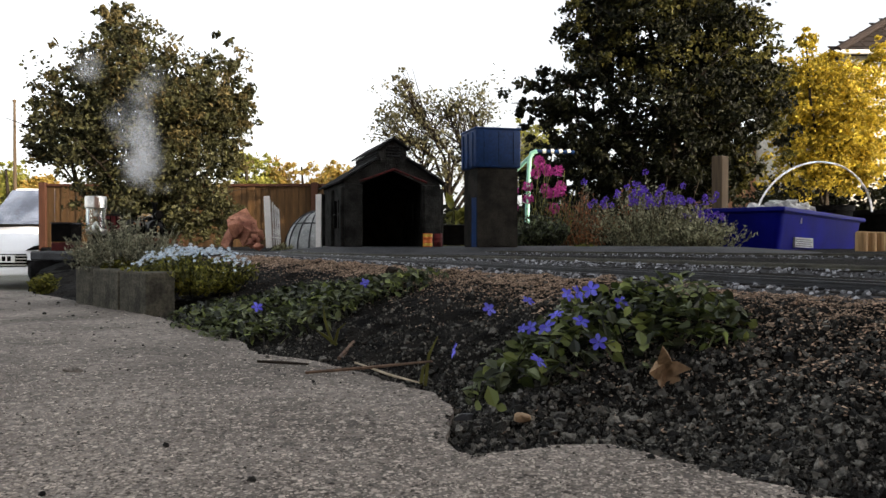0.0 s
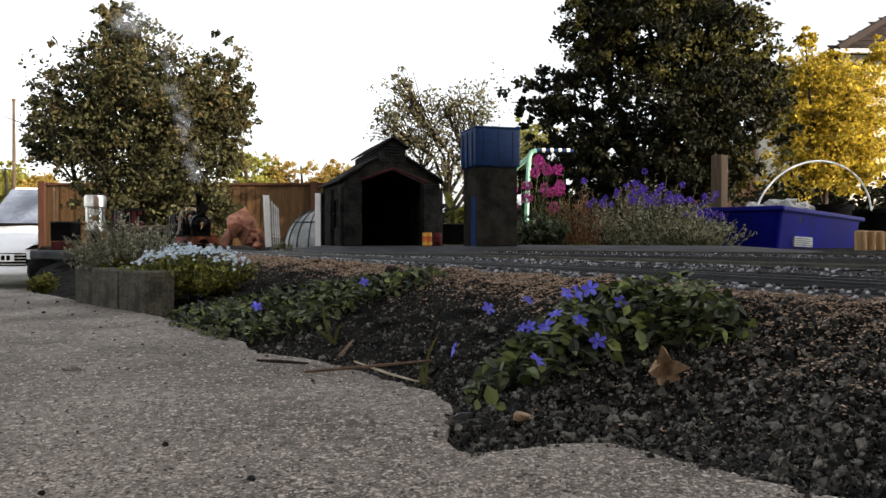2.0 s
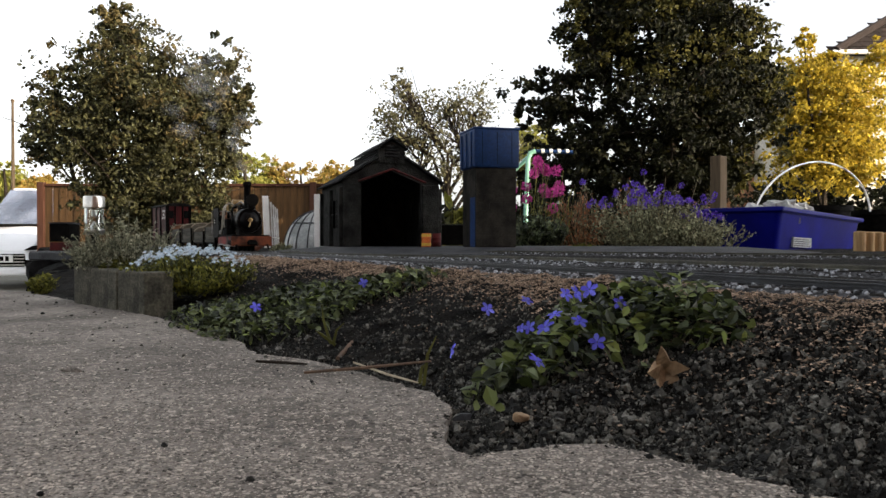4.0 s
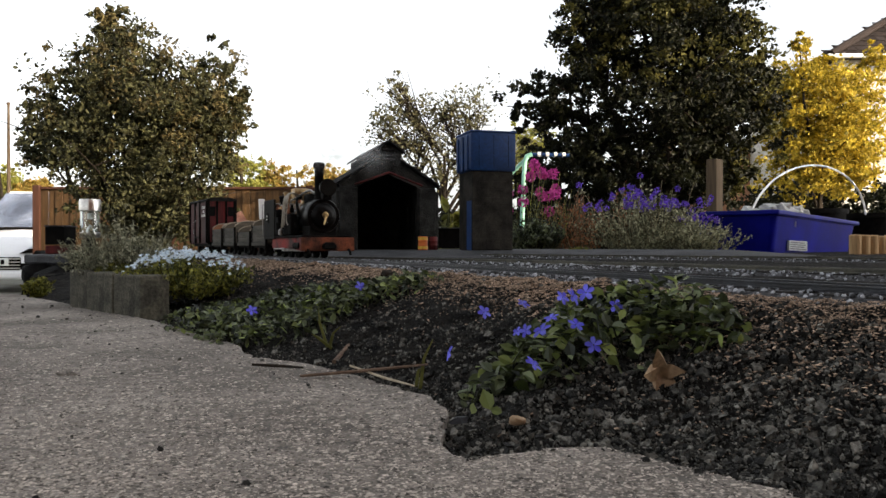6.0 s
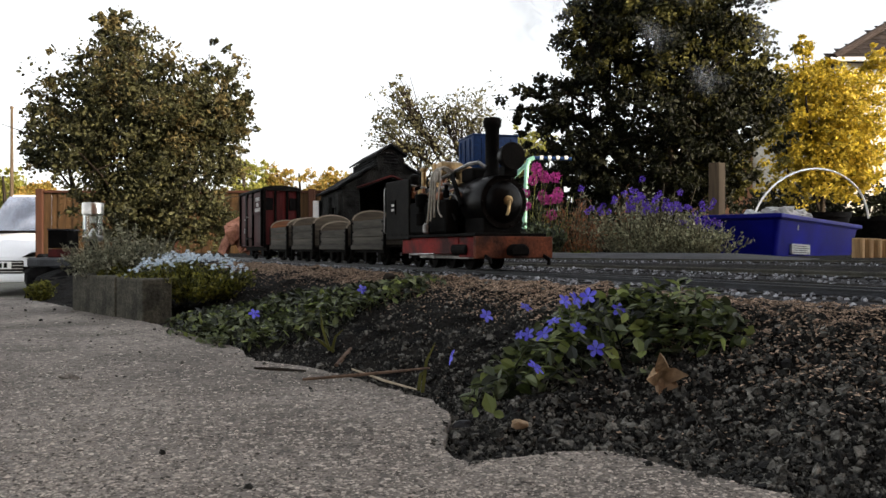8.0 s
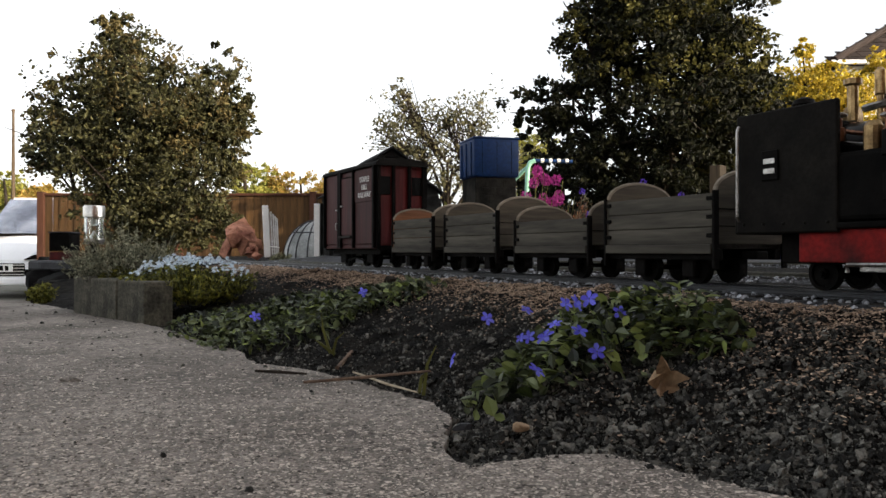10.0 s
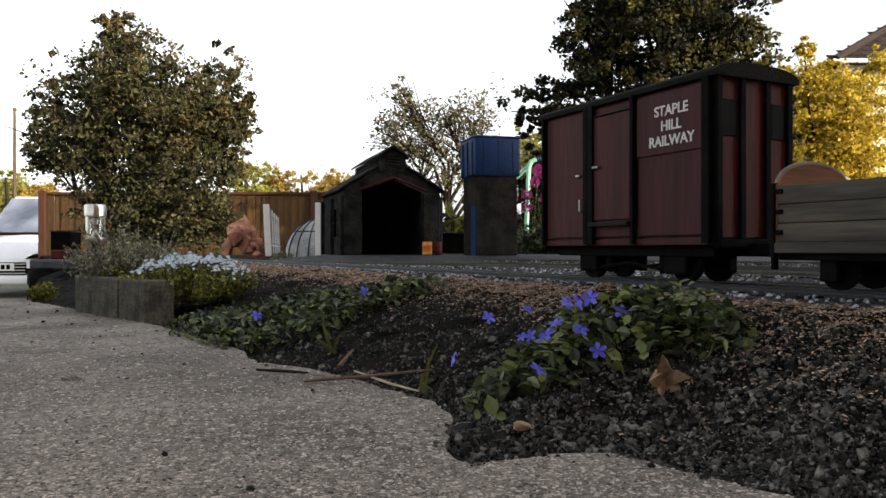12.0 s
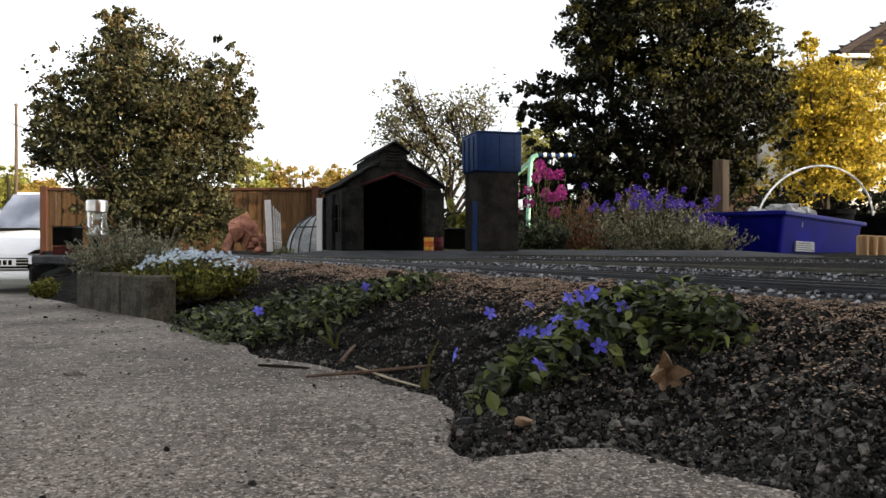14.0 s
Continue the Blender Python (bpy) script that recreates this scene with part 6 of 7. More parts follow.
def build_left_side():
    # solar lamp
    t = thing("solar_lamp", pose(-0.8365, 1.85, 0.03), "brushed steel solar garden lamp with a clear cylinder", "lamp")
    r = 0.0232
    part("stake", bm_lathe([(0.006, -0.05), (0.008, 0.0), (0.008, 0.0763)], 10), black_mat, t)
    part("base", bm_lathe([(r * 0.9, 0.0708), (r, 0.0749), (r, 0.0831), (r * 0.9, 0.0845)], 24), chrome_mat, t, smooth=True)
    part("cylinder", bm_lathe([(r * 0.94, 0.0831), (r * 0.94, 0.1349), (r * 0.88, 0.1349), (r * 0.88, 0.0831)], 24), glass_mat, t, "clear ribbed plastic cylinder", smooth=True)
    part("reflector", bm_lathe([(r * 0.5, 0.0845), (r * 0.2, 0.0981), (0.001, 0.1035)], 16), chrome_mat, t, smooth=True)
    part("core", bm_lathe([(r * 0.3, 0.1308), (r * 0.3, 0.1172), (0.001, 0.1144)], 12), white_mat, t)
    part("cap", bm_lathe([(r * 0.95, 0.1349), (r * 1.06, 0.1362), (r * 1.06, 0.1594), (r * 0.98, 0.1635), (0.001, 0.1642)], 24), chrome_mat, t, "brushed steel cap", smooth=True)
    # edging blocks round the bed
    p0, p1 = Vector((*(-0.5047, 1.0528), 0)), Vector((*(-0.3452, 0.8895), 0))
    turn = math.degrees(math.atan2((p1 - p0).y, (p1 - p0).x))
    bounds = [0.0, 0.27, 0.66, 1.0]
    for k in range(3):
        a, b = p0.lerp(p1, bounds[k]), p0.lerp(p1, bounds[k + 1])
        l = (b - a).length
        ob = part("edging_block", bm_box(0.0008, l - 0.0008, 0, 0.036, -0.01, 0.0505 - 0.001 * k, 0.0022), block_mat, at=pose(a.x, a.y, 0, 0, 0, turn + (1.5, -0.6, 0.8)[k]))
        tagged(ob, "weathered grey-brown wooden edging block along the path", "edging block", "edging blocks")
    # slate ledge and a small dark crate on it
    ob = part("slate_ledge", bm_prism([(-0.97, 1.80), (-0.80, 1.68), (-0.66, 1.72), (-0.70, 2.0), (-0.95, 2.05)], "z", 0.040, 0.062, 0.004), slate_mat)
    tagged(ob, "dark slate slab jutting out over the drive", "slab")
    for k, c in enumerate(((-0.90, 1.77, 0.0), (-0.85, 1.71, 0.005), (-0.93, 1.82, -0.01), (-0.82, 1.66, -0.035), (-0.88, 1.73, -0.055), (-0.78, 1.60, -0.03), (-0.91, 1.78, -0.13), (-0.84, 1.70, -0.14))):
        build_rock("wall_stone", c, 0.075, 60 + k, darkstone_mat, "dark stone of the low retaining wall", (1.1, 0.9, 0.75), 40 * k)
    t = thing("model_wagon_body", pose(-0.9318, 1.9, 0.062), "small black and red model wagon body on the slate slab", "model wagon")
    w, h = 0.0238, 0.07
    part("body", bm_box(-w, w, -0.03, 0.03, h * 0.32, h * 0.94, 0.002), black_mat, t)
    part("chassis", bm_box(-w * 1.05, w * 1.05, -0.028, 0.028, 0.0, h * 0.3, 0.003), darkred_mat, t, "dark red chassis")
    part("roof", bm_box(-w * 1.08, w * 1.08, -0.033, 0.033, h * 0.94, h, 0.004), slate_mat, t)
    # rocks
    build_crag((-0.7229, 2.75, 0.1241), 0.096, 7, "rough red-brown rockery stone")
    build_crag((-0.6414, 2.6, 0.0883), 0.036, 9, "small red-brown rockery stone")
    build_rock("red_rock", (-0.6178, 2.55, 0.0676), 0.028, 10, redrock_mat, "small red-brown rockery stone", (1, 0.9, 0.7), 80)


# ---- plants ----
def stems_plant(name, label, category, c, r, h, stems, leaves, size, material, seed, stem_mat, flowers=None, upright=0.35, base=LEAF_V, top_flower=0.7, low=0.62):
    """A clump of thin stems with leaves up their length; flowers: (count, material, size, petals)."""
    rng = np.random.RandomState(seed)
    t = thing(name, pose(*c), label, category)
    bm, ends, places = None, [], []
    verts, faces = [], []
    for k in range(stems):
        a, q = rng.uniform(0, 2 * np.pi), rng.uniform(0, 1) ** 0.6
        foot = np.array([math.cos(a) * q * r * 0.45, math.sin(a) * q * r * 0.45, -0.004])
        tip = np.array([math.cos(a) * q * r, math.sin(a) * q * r, h * rng.uniform(low, 1.0) * (1 - 0.35 * q)]) + rng.normal(0, upright * 0.08, 3) * h
        mid = (foot + tip) / 2 + rng.normal(0, 0.06, 3) * h
        ends.append(tip)
        w = size * 0.14
        for p0, p1 in ((foot, mid), (mid, tip)):
            i = len(verts)
            for p in (p0, p1):
                verts += [tuple(p + np.array(o) * w) for o in ((1, 0, 0), (-0.5, 0.87, 0), (-0.5, -0.87, 0))]
            faces += [(i, i + 1, i + 4, i + 3), (i + 1, i + 2, i + 5, i + 4), (i + 2, i, i + 3, i + 5)]
        u = rng.uniform(0.1, 1, (leaves, 1))
        places.append(foot * (1 - u) ** 2 + 2 * mid * u * (1 - u) + tip * u ** 2 + rng.normal(0, size * 0.6, (leaves, 3)))
    ob = tagged(mesh_ob("stalk", verts, faces, stem_mat), kind="stuff")
    ob.parent = t
    places = np.vstack(places)
    n = len(places)
    fc = LEAF_F if base is LEAF_V else BROAD_F
    scatter("foliage", base, fc, places, rot_matrices(rng, n), np.repeat(rng.uniform(0.55, 1.2, (n, 1)) * size, 3, 1), material, t)
    if flowers:
        count, fm, fsize, petals = flowers
        order = sorted(range(len(ends)), key=lambda k: -ends[k][2])[:int(max(count, 1) / top_flower)]
        rng.shuffle(order)
        for k in order[:count]:
            flower(ends[k] + np.array([0, 0, fsize * 0.2]), fsize, fm, t, rng, petals)
    return t


def flower(c, size, material, parent, rng, petals=5, facing=None, name="flower"):
    """A flower of separate petals round a small eye, or a round head of many petals."""
    if petals > 8:
        v = rng.normal(0, 1, (petals, 3))
        v /= np.linalg.norm(v, axis=1)[:, None]
        return scatter(name, LEAF_V, LEAF_F, np.array(c) + v * size * 0.75, rot_matrices(rng, petals), np.full((petals, 3), size * 0.42), material, parent)
    verts, faces = [], []
    n = Vector(facing if facing is not None else (rng.normal(0, 0.4), -0.6 + rng.normal(0, 0.3), 0.8)).normalized()
    q = n.to_track_quat("Z", "Y").to_matrix()
    off = rng.uniform(0, 6)
    for k in range(petals):
        a = off + 2 * math.pi * k / petals
        turn = q @ Matrix.Rotation(a, 3, "Z")
        i = len(verts)
        for x, y, z in ((0.08, -0.08, 0.02), (0.55, -0.34, 0.16), (1.0, -0.22, 0.10), (1.04, 0.16, 0.05), (0.6, 0.32, 0.14), (0.08, 0.08, 0.02)):
            verts.append(tuple(Vector(c) + turn @ Vector((x, y, z)) * size))
        faces.append(tuple(range(i, i + 6)))
    ob = mesh_ob(name, verts, faces, material)
    ob.parent = parent
    return ob


def ground_cover(name, label, blobs, leaves, size, material, light, seed, flowers, light_share=0.3):
    """Leafy low plants on the soil: blobs (x, y, radius, height)."""
    rng = np.random.RandomState(seed)
    t = thing(name, pose(blobs[0][0], blobs[0][1], 0), label, "plant")
    org = np.array([blobs[0][0], blobs[0][1], 0])
    area = np.array([b[2] ** 2 for b in blobs])
    places, tilt = [], []
    for (x, y, r, h), share in zip(blobs, area / area.sum()):
        n = int(leaves * share)
        a, q = rng.uniform(0, 2 * np.pi, n), rng.uniform(0, 1, n) ** 0.55
        px, py = x + r * q * np.cos(a) * 1.0, y + r * q * np.sin(a)
        ground = land(px, py, False)
        z = ground + h * np.sqrt(np.clip(1 - q ** 2, 0.02, 1)) * rng.uniform(0.25, 1.08, n) ** 0.6 + 0.002
        places.append(np.column_stack([px, py, z]))
    places = np.vstack(places) - org
    n = len(places)
    sizes = np.repeat(rng.uniform(0.55, 1.25, (n, 1)) * size, 3, 1) * np.array([1.05, 1.0, 1.0])
    turns = rot_matrices(rng, n, 0.95)
    pick = rng.uniform(0, 1, n) < light_share
    for nm, sel, m in (("foliage", ~pick, material), ("young_foliage", pick, light)):
        scatter(nm, BROAD_V, BROAD_F, places[sel], turns[sel], sizes[sel], m, t, smooth=False)
    # trailing stems
    verts, faces = [], []
    for k in range(int(n / 14)):
        p = places[rng.randint(0, n)]
        foot = np.array([p[0] + rng.normal(0, 0.012), p[1] + rng.normal(0, 0.012), p[2] - 0.02])
        i = len(verts)
        for q in (foot, p):
            verts += [tuple(q + np.array(o) * 0.0007) for o in ((1, 0, 0), (-0.5, 0.87, 0), (-0.5, -0.87, 0))]
        faces += [(i, i + 1, i + 4, i + 3), (i + 1, i + 2, i + 5, i + 4), (i + 2, i, i + 3, i + 5)]
    ob = tagged(mesh_ob("stalk", verts, faces, material), kind="stuff")
    ob.parent = t
    for f in flowers:
        c = np.array(f[:3]) - org
        flower(c, f[3] * 0.78, bluefl_mat, t, rng, 5, (rng.normal(0, 0.6), -0.7 + rng.normal(0, 0.5), 0.6))
    return t


def build_plants():
    # blue-flowered clump by the path
    ground_cover("flowering_groundcover", "low leafy plant with violet-blue flowers in the soil",
                 [(0.085, 0.43, 0.050, 0.027), (0.050, 0.425, 0.034, 0.024), (0.122, 0.44, 0.042, 0.027), (0.134, 0.415, 0.030, 0.020), (0.092, 0.455, 0.05, 0.026), (0.142, 0.40, 0.018, 0.018), (0.028, 0.415, 0.016, 0.014)],
                 1250, 0.0046, cover_leaf, cover_light, 51,
                 [(*(0.0245, 0.41, 0.0483), 0.0052), (*(0.0489, 0.44, 0.0505), 0.0050), (*(0.0459, 0.4, 0.0397), 0.0048), (*(0.0535, 0.395, 0.0403), 0.0068), (*(0.0607, 0.41, 0.0453), 0.0055), (*(0.0719, 0.4, 0.0427), 0.0058),
                  (*(0.0754, 0.43, 0.0554), 0.0068), (*(0.083, 0.43, 0.0576), 0.0066), (*(0.0713, 0.44, 0.054), 0.0056), (*(0.0452, 0.365, 0.0275), 0.0062), (*(0.006, 0.385, 0.0301), 0.0054), (*(0.0782, 0.385, 0.034), 0.0056),
                  (*(0.0989, 0.425, 0.0501), 0.0056), (*(0.1421, 0.425, 0.0344), 0.0042), (*(0.1223, 0.45, 0.054), 0.0058), (*(0.1544, 0.45, 0.0434), 0.0046), (*(0.0426, 0.41, 0.038), 0.0040), (*(0.1225, 0.42, 0.0375), 0.0040)], 0.46)
    ground_cover("groundcover_plant", "low green leafy groundcover with few blue flowers",
                 [(-0.17, 0.80, 0.075, 0.018), (-0.22, 0.74, 0.06, 0.022), (-0.10, 0.76, 0.06, 0.018), (-0.13, 0.70, 0.055, 0.020), (-0.055, 0.74, 0.045, 0.017), (-0.25, 0.82, 0.05, 0.020), (-0.035, 0.77, 0.04, 0.013), (-0.19, 0.68, 0.045, 0.016)],
                 3000, 0.0043, cover_leaf, cover_light, 52,
                 [(*(-0.1672, 0.69, 0.0255), 0.0068), (*(-0.0752, 0.74, 0.0442), 0.007)], 0.22)
    # seedling with round leaves
    t = thing("seedling", pose(0.0192, 0.335, 0.012), "small seedling with rounded pale green leaves", "plant")
    rng = np.random.RandomState(5)
    for k, (dx, dz, s) in enumerate(((0.002, 0.005, 0.0050), (-0.004, 0.001, 0.0032), (0.006, 0.000, 0.0030))):
        scatter("leaf", BROAD_V, BROAD_F, [(dx, 0, dz)], np.array([Euler((radians(70 - 20 * k), radians((-20, 40, -55)[k]), radians(20 * k))).to_matrix()]), [(s * 1.2, s, s)], cover_light, t)
    # fallen dry leaf
    b = bmesh.new()
    for (a, w, l) in ((1.9, 0.0042, 0.017), (2.9, 0.0045, 0.013), (-1.2, 0.0040, 0.013), (0.1, 0.0045, 0.010), (-2.3, 0.003, 0.010)):
        u, n = Vector((math.cos(a), -0.25, math.sin(a))), Vector((-math.sin(a), 0.1, math.cos(a)))
        p = [b.verts.new(q) for q in (n * w, u * l * 0.5 + n * w * 0.9 + Vector((0, -0.002, 0)), u * l + Vector((0, -0.004, 0)), u * l * 0.5 - n * w * 0.9 + Vector((0, 0.002, 0)), -n * w)]
        b.faces.new(p)
    bmesh.ops.solidify(b, geom=b.faces[:], thickness=0.0004)
    ob = part("dry_leaf", b, dryleaf_mat, at=pose(*(0.1085, 0.372, 0.0223), 10, -8, 10))
    tagged(ob, "curled brown dry leaf lying on the soil", "leaf")
    # twigs, straws, grass
    for a, m, r, label in (([(-0.0871, 0.485, 0.0016), (-0.0514, 0.485, 0.0045), (-0.0065, 0.462, 0.0124)], twig_mat, 0.0012, "thin brown dry twig on the edge of the path"),
                           ([(-0.0574, 0.5, 0.0057), (-0.0322, 0.465, 0.0037), (-0.0136, 0.44, 0.0035)], straw_mat, 0.0009, "pale dry straw on the edge of the path"),
                           ([(-0.1284, 0.53, 0.0018), (-0.1108, 0.53, 0.001), (-0.0915, 0.52, 0.0014)], bark_mat, 0.0012, "small dark twig on the path"),
                           ([(-0.0759, 0.56, -0.0009), (-0.0703, 0.6, 0.005), (-0.0589, 0.62, 0.006)], twig_mat, 0.0022, "old brown curled leaf stalk on the soil"),
                           ([(0.1932, 0.4, 0.0433), (0.2214, 0.42, 0.0458), (0.2598, 0.45, 0.0487)], bark_mat, 0.0015, "dark twig lying on the soil")):
        ob = part("twig", bm_tube(a, [r * 0.8, r, r * 0.6], 6), m)
        tagged(ob, label, "twig", "twigs on the ground")
    t = thing("grass_tuft", pose(0, 0, 0), "thin green grass blades at the edge of the path", "grass")
    for base, tip in (((-0.0866, 0.6, 0.0085), (-0.0952, 0.61, 0.0342)), ((-0.0848, 0.6, 0.0085), (-0.076, 0.6, 0.0209)), ((-0.0831, 0.6, 0.0076), (-0.099, 0.6, 0.0151)), ((-0.0108, 0.46, 0.0018), (-0.0031, 0.47, 0.0267)), ((-0.0132, 0.46, 0.0032), (-0.0076, 0.47, 0.0111))):
        b0, t0 = Vector(base) - Vector((0, 0, 0.004)), Vector(tip)
        mid = b0.lerp(t0, 0.55) + Vector((-0.002, 0, 0.002))
        part("blade", bm_tube([b0, mid, t0], [0.0016, 0.0013, 0.0003], 4), lime_leaf, t)
    # pebbles
    for c, s, m, label in (((-0.2423, 0.5, 0.0002), 0.0068, concrete_mat, "flat pale pebble on the path"), ((0.0099, 0.355, 0.0035), 0.0048, slate_mat, "smooth grey pebble at the path's edge"),
                           ((0.0363, 0.35, 0.0046), 0.0042, dryleaf_mat, "small orange-brown chip in the soil"), ((-0.0529, 0.79, 0.0542), 0.0085, bark_mat, "dark lump of bark below the track")):
        build_rock("pebble", c, s, int(c[0] * 1000) % 97, m, label, (1.4, 1, 0.62), 10)
    # behind the edging blocks
    stems_plant("grey_shrub", "grey-green downy shrub in the edged bed", "shrub", (-0.4446, 1.08, 0.02), 0.085, 0.106, 260, 30, 0.0036, grey_shrub_leaf, 61, grey_shrub_leaf, upright=0.9)
    stems_plant("lime_shrub", "small yellow-green shrub in the edged bed", "shrub", (-0.4296, 1.02, 0.035), 0.026, 0.034, 60, 22, 0.0035, lime_leaf, 62, lime_leaf)
    t = stems_plant("alpine_mound", "low mound of green leaves with pale blue flowers", "plant", (-0.3227, 0.99, 0.022), 0.088, 0.05, 240, 22, 0.0042, lime_leaf, 63, cover_leaf)
    rng = np.random.RandomState(64)
    for k in range(300):
        u, v = rng.uniform(-1, 1), rng.uniform(-1, 1)
        x, y = u * 0.070 - 0.002, v * 0.05 + 0.01
        z = 0.018 + 0.036 * math.sqrt(max(0.05, 1 - u * u * 0.75 - v * v * 0.5)) + rng.uniform(-0.003, 0.004)
        flower((x, y, z + rng.uniform(-0.003, 0.003)), rng.uniform(0.0018, 0.0034), palefl_mat, t, rng, 5)
    stems_plant("lime_shrub", "yellow-green plant at the foot of the slate ledge", "shrub", (-0.6839, 1.31, 0.0), 0.024, 0.032, 40, 14, 0.005, lime_leaf, 66, lime_leaf)
    stems_plant("lime_shrub", "pale green plant beneath the fence of boards", "shrub", (-0.5751, 2.75, 0.05), 0.05, 0.03, 40, 14, 0.006, silver_leaf, 67, lime_leaf)
    # far side of the tracks
    stems_plant("pink_flowers", "tall garden flowers with round magenta heads", "flowers", (0.4325, 3.3, 0.05), 0.15, 0.48, 40, 7, 0.010, cover_leaf, 71, lime_leaf, (17, pinkfl_mat, 0.026, 60), low=0.45, top_flower=0.45)
    stems_plant("leafy_clump", "dark green leafy clump behind the track", "plant", (0.3904, 3.1, 0.05), 0.13, 0.16, 130, 16, 0.014, cover_leaf, 72, cover_leaf)
    stems_plant("dry_flowers", "rust-coloured dried flower stems", "flowers", (0.6159, 3.4, 0.05), 0.17, 0.31, 110, 16, 0.009, rust_leaf, 73, straw_stem)
    stems_plant("dry_flowers", "tall brown seed heads behind the catmint", "flowers", (0.8212, 3.4, 0.05), 0.06, 0.37, 16, 20, 0.009, rust_leaf, 74, straw_stem)
    stems_plant("catmint", "spreading silver-green catmint with purple flower spikes", "plant", (0.7951, 2.95, 0.045), 0.24, 0.25, 230, 20, 0.0088, silver_leaf, 75, straw_stem, (70, purplefl_mat, 0.014, 26), upright=1.8)
    stems_plant("catmint", "silver-green catmint with purple flowers beside the tote", "plant", (0.957, 2.85, 0.045), 0.19, 0.16, 130, 20, 0.009, silver_leaf, 76, straw_stem, (14, purplefl_mat, 0.015, 20))
    stems_plant("lime_shrub", "flat yellow-green clump at the track's edge", "shrub", (0.501, 2.7, 0.05), 0.052, 0.028, 70, 20, 0.006, lime_leaf, 77, lime_leaf)
    stems_plant("leafy_clump", "broad pale green leaves beside the engine shed", "plant", (0.0566, 3.2, 0.05), 0.07, 0.22, 12, 5, 0.035, lime_leaf, 78, lime_leaf, base=BROAD_V)
    stems_plant("leafy_clump", "dark green leaves along the slate yard", "plant", (0.2333, 3.3, 0.05), 0.16, 0.14, 110, 16, 0.013, cover_leaf, 79, cover_leaf)
    stems_plant("leafy_clump", "dark green leaves behind the tote", "plant", (1.3432, 4.0, 0.05), 0.25, 0.22, 120, 16, 0.016, cover_leaf, 80, cover_leaf)


build_shade_wall()
build_fence()
build_car()
build_pole()
build_far_house()
build_shrubbery()
build_post()
build_tote()
build_hoop()
build_tubs()
build_logs()
build_swing()
build_drums()
build_crate()
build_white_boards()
build_cloche()
build_left_side()
build_plants()


# ---- smoke ----
def smoke_material(name, strength, radius):
    m = bpy.data.materials.new(name)
    m.use_nodes = True
    n, l = m.node_tree.nodes, m.node_tree.links
    n.remove(n["Principled BSDF"])
    tc = n.new("ShaderNodeTexCoord")
    ln = n.new("ShaderNodeVectorMath")
    ln.operation = "LENGTH"
    l.new(tc.outputs["Object"], ln.inputs[0])
    mr = n.new("ShaderNodeMapRange")
    mr.interpolation_type = "SMOOTHSTEP"
    mr.inputs["From Min"].default_value, mr.inputs["From Max"].default_value = 0.0, radius
    mr.inputs["To Min"].default_value, mr.inputs["To Max"].default_value = strength, 0.0
    l.new(ln.outputs["Value"], mr.inputs["Value"])
    no = n.new("ShaderNodeTexNoise")
    no.inputs["Scale"].default_value, no.inputs["Detail"].default_value = 1.1 / radius, 3.0
    l.new(tc.outputs["Object"], no.inputs["Vector"])
    nr = n.new("ShaderNodeMapRange")
    nr.inputs["From Min"].default_value, nr.inputs["From Max"].default_value = 0.35, 0.65
    l.new(no.outputs["Fac"], nr.inputs["Value"])
    mu = n.new("ShaderNodeMath")
    mu.operation = "MULTIPLY"
    l.new(mr.outputs[0], mu.inputs[0])
    l.new(nr.outputs[0], mu.inputs[1])
    df, tl, tr = n.new("ShaderNodeBsdfDiffuse"), n.new("ShaderNodeBsdfTranslucent"), n.new("ShaderNodeBsdfTransparent")
    df.inputs[0].default_value = tl.inputs[0].default_value = (0.97, 0.98, 1.0, 1)
    a, b = n.new("ShaderNodeMixShader"), n.new("ShaderNodeMixShader")
    a.inputs[0].default_value = 0.6
    l.new(df.outputs[0], a.inputs[1])
    l.new(tl.outputs[0], a.inputs[2])
    l.new(mu.outputs[0], b.inputs[0])
    l.new(tr.outputs[0], b.inputs[1])
    l.new(a.outputs[0], b.inputs[2])
    l.new(b.outputs[0], n["Material Output"].inputs["Surface"])
    return m


def puff_mesh(name, radius, material, seed):
    """A tuft of smoke: bowed sheets crossing at its middle, thinning out to nothing at the rim."""
    rng = random.Random(seed)
    verts, faces = [], []
    for k in range(3):
        q = Euler((rng.uniform(0, 6), rng.uniform(0, 6), rng.uniform(0, 6))).to_matrix()
        i = len(verts)
        verts.append(tuple(q @ Vector((0, 0, 0.08 * radius))))
        for ring in (0.5, 1.0):
            for j in range(12):
                a = j * math.pi / 6
                verts.append(tuple(q @ Vector((math.cos(a) * ring, math.sin(a) * ring, 0.25 * ring * math.sin(2 * a + k))) * radius))
        for j in range(12):
            faces.append((i, i + 1 + j, i + 1 + (j + 1) % 12))
            faces.append((i + 1 + j, i + 13 + j, i + 13 + (j + 1) % 12, i + 1 + (j + 1) % 12))
    me = bpy.data.meshes.new(name)
    me.from_pydata(verts, [], faces)
    me.materials.append(material)
    me.shade_smooth()
    return me


smoke_big = puff_mesh("smoke_puff", 0.075, smoke_material("thin_smoke", 0.15, 0.075), 1)
smoke_thick = puff_mesh("smoke_puff", 0.050, smoke_material("thick_smoke", 0.135, 0.050), 2)
smoke_faint = puff_mesh("smoke_puff", 0.031, smoke_material("faint_smoke", 0.13, 0.031), 3)
# free puffs at the start: (mesh, place at 0 s, drift); fired puffs: (mesh, seconds, drift, spread)
puffs = []


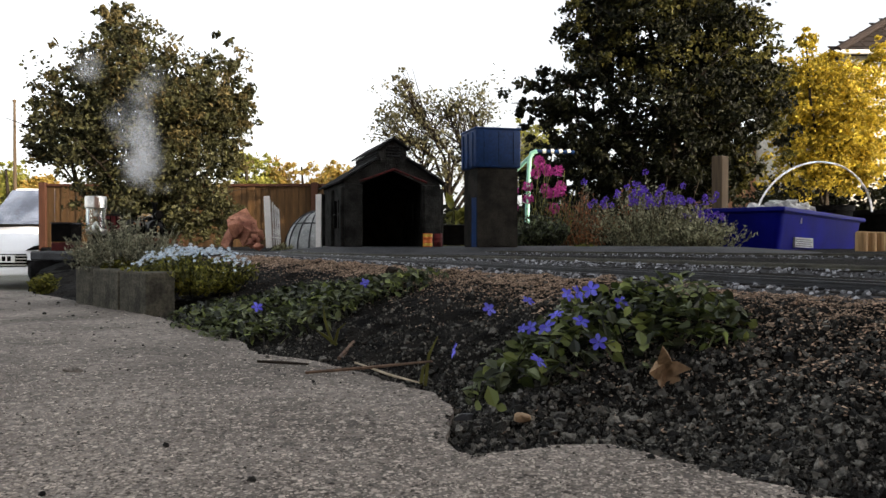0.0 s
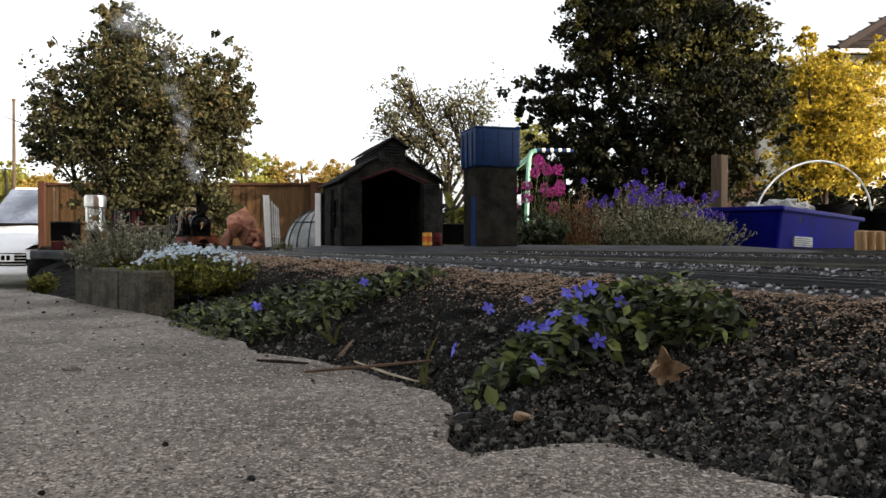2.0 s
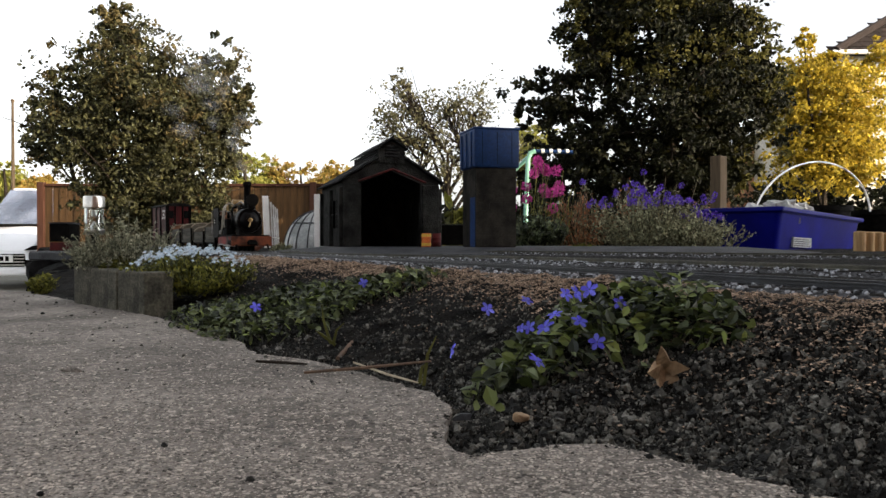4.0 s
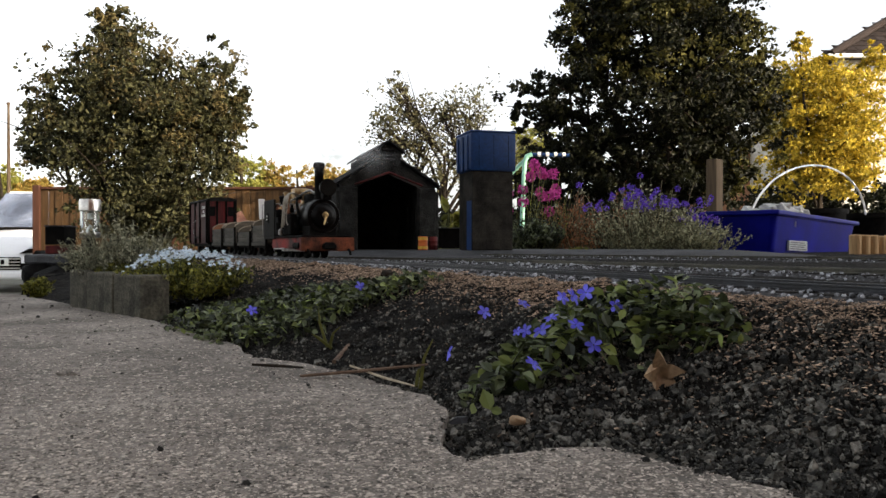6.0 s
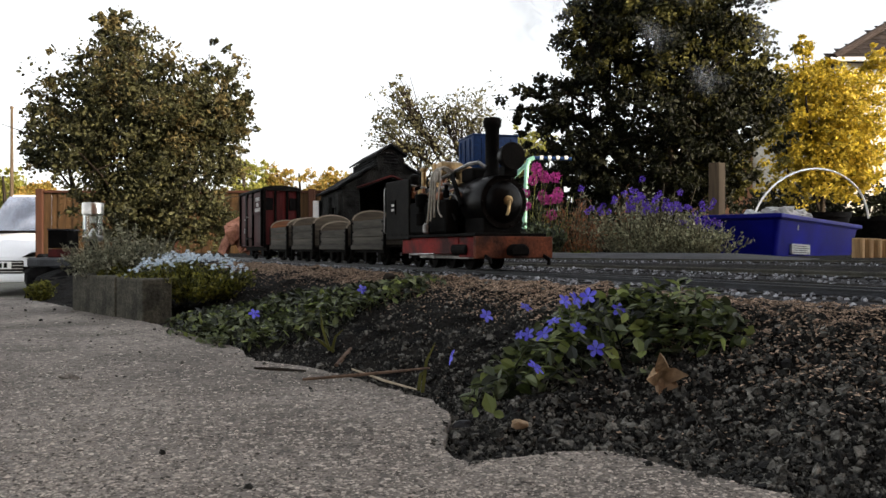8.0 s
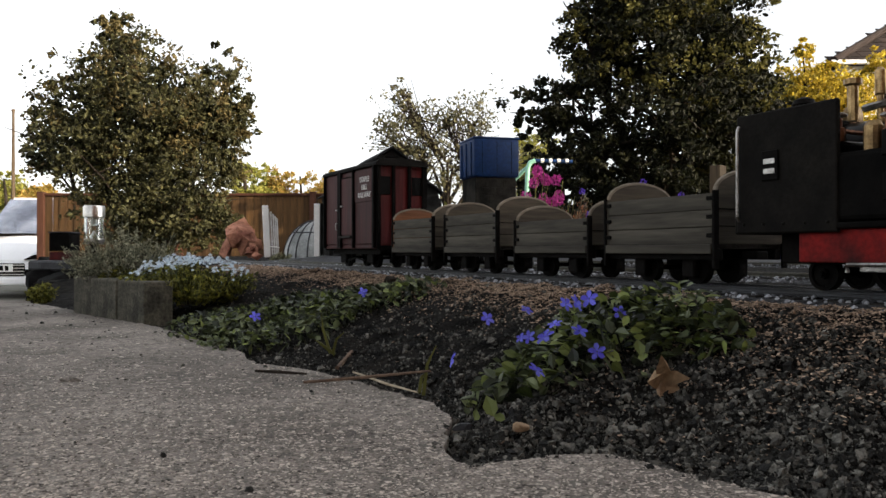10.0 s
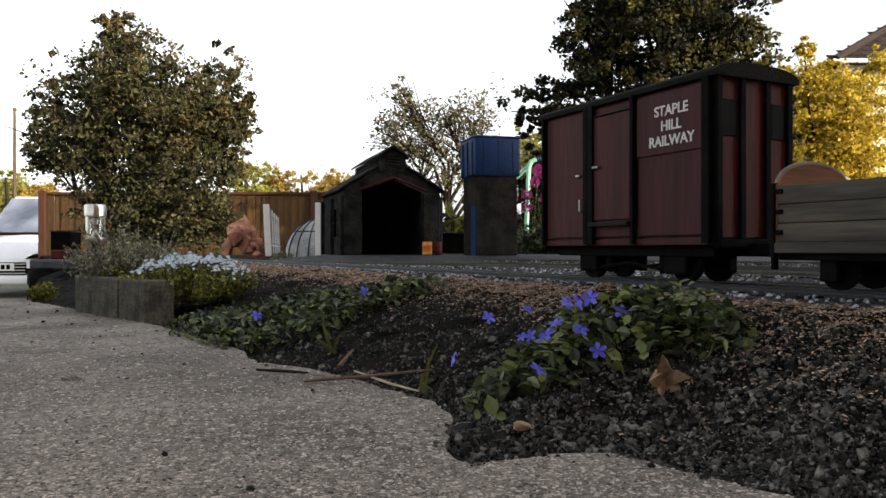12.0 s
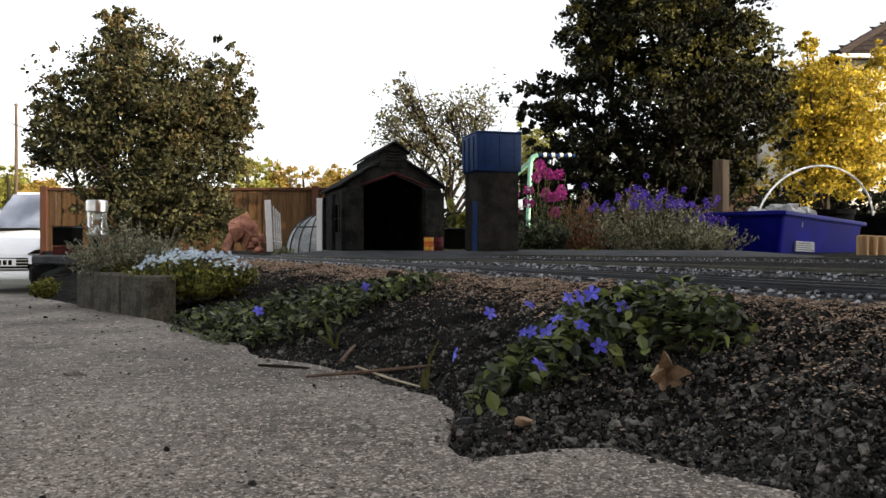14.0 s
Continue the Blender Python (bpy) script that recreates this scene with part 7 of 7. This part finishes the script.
def new_puff(me, first, start, drift, settle=0.0):
    ob = new("smoke_puff", me)
    tagged(ob, "thin grey-white puff of chimney smoke", "smoke", "smoke puffs", "stuff")
    puffs.append((ob, first, start, drift))


def build_smoke():
    rng = random.Random(4)
    a, b = Vector((-1.0125, 2.75, 0.2749)), Vector((-1.1725, 2.75, 0.7386))
    for k in range(26):
        f = rng.random() ** 1.1
        p = a.lerp(b, f) + Vector((rng.gauss(0, 0.02 + 0.05 * f), rng.gauss(0, 0.03), rng.gauss(0, 0.02)))
        p.x -= 0.035 * math.sin(f * 6)
        new_puff(smoke_big if f > 0.12 else smoke_faint, None, p, Vector((-0.02 + 0.06 * rng.random(), 0, 0.13 + 0.12 * rng.random())))
    for first, last, n, me, drift, wide in ((0.25, 1.9, 34, smoke_faint, (0.02, 0, 0.24), 0.03), (2.45, 2.98, 34, smoke_thick, (-0.10, 0, 0.22), 0.10), (3.2, 5.2, 14, smoke_faint, (-0.02, 0, 0.30), 0.05),
                                            (5.92, 6.3, 34, smoke_thick, (1.25, 0, 0.24), 0.13), (6.45, 7.6, 12, smoke_faint, (0.40, 0, 0.30), 0.06), (7.5, 7.9, 18, smoke_thick, (0.62, 0, 0.75), 0.10), (8.3, 10.2, 14, smoke_faint, (0.2, 0, 0.5), 0.06)):
        for k in range(n):
            t = first + (last - first) * k / n
            d = Vector(drift) + Vector((rng.gauss(0, wide), rng.gauss(0, wide), rng.gauss(0, wide)))
            new_puff(me, t, None, d)


build_smoke()




# ---- what moves ----
SPEED = 0.2905
S0 = float(np.argmin(np.hypot(main_line[:, 0] - 0.095, main_line[:, 1] - 0.80)) * 0.01)   # the chimney is here at 8.2 s


def on_track(s, half):
    """The pose of a vehicle whose two axles stand half before and behind s."""
    g = np.arange(len(main_line)) * 0.01
    a = [np.interp(s + half, g, main_line[:, k]) for k in (0, 1)]
    b = [np.interp(s - half, g, main_line[:, k]) for k in (0, 1)]
    turn = math.degrees(math.atan2(a[1] - b[1], a[0] - b[0]))
    return pose((a[0] + b[0]) / 2, (a[1] + b[1]) / 2, RAIL_Z, 0, 0, turn)


def chimney_at(t):
    return S0 + (t - 8.2) * SPEED + 0.0029 * max(0.0, t - 8.2) ** 2


def wafted(drift, age):
    """How far a puff has gone: the wind carries it less and less, the heat ever upwards."""
    along = 0.55 * (1 - math.exp(-age / 0.55))
    return Vector((drift.x * along, drift.y * along, drift.z * age + 0.06 * age * age))


def motions():
    times = [k * 0.25 for k in range(57)]
    for ob, behind, half, shift in [(loco, 0.0856, 0.045, 0.062), (van, 0.9675, 0.056, 0.0)] + [(w, d, 0.026, 0.0) for w, d in zip(wagons, (0.311, 0.4525, 0.6065, 0.758))]:
        walk(ob, [(t, on_track(chimney_at(t) - behind, half) @ pose(shift, 0, 0)) for t in times])
    walk(driver, [(t, on_track(chimney_at(t) - 0.0856, 0.045) @ pose(0.062 - 0.172, -0.016, 0.060)) for t in times])
    turns = [k / 15 for k in range(211)]
    for ob, x, r in spins:
        walk(ob, [(t, Matrix.Translation((x, 0, r)) @ Matrix.Rotation(SPEED * t / r, 4, "Y")) for t in turns])
    for ob, first, start, drift in puffs:
        rows = []
        for k in range(57):
            t = k * 0.25
            turn = pose(0, 0, 0, 20 * t, 13 * t, 9 * t)
            if first is None:
                rows.append((t, Matrix.Translation(start + drift * t + Vector((0, 0, 0.05 * t * t))) @ turn))
            elif t <= first:
                rows.append((t, on_track(chimney_at(t) - 0.0856, 0.045) @ pose(0.062, 0, 0.073)))
            else:
                mouth = (on_track(chimney_at(first) - 0.0856, 0.045) @ pose(0.062, 0, 0.185)).translation
                rows.append((t, Matrix.Translation(mouth + wafted(drift, t - first)) @ turn))
        walk(ob, rows)



motions()
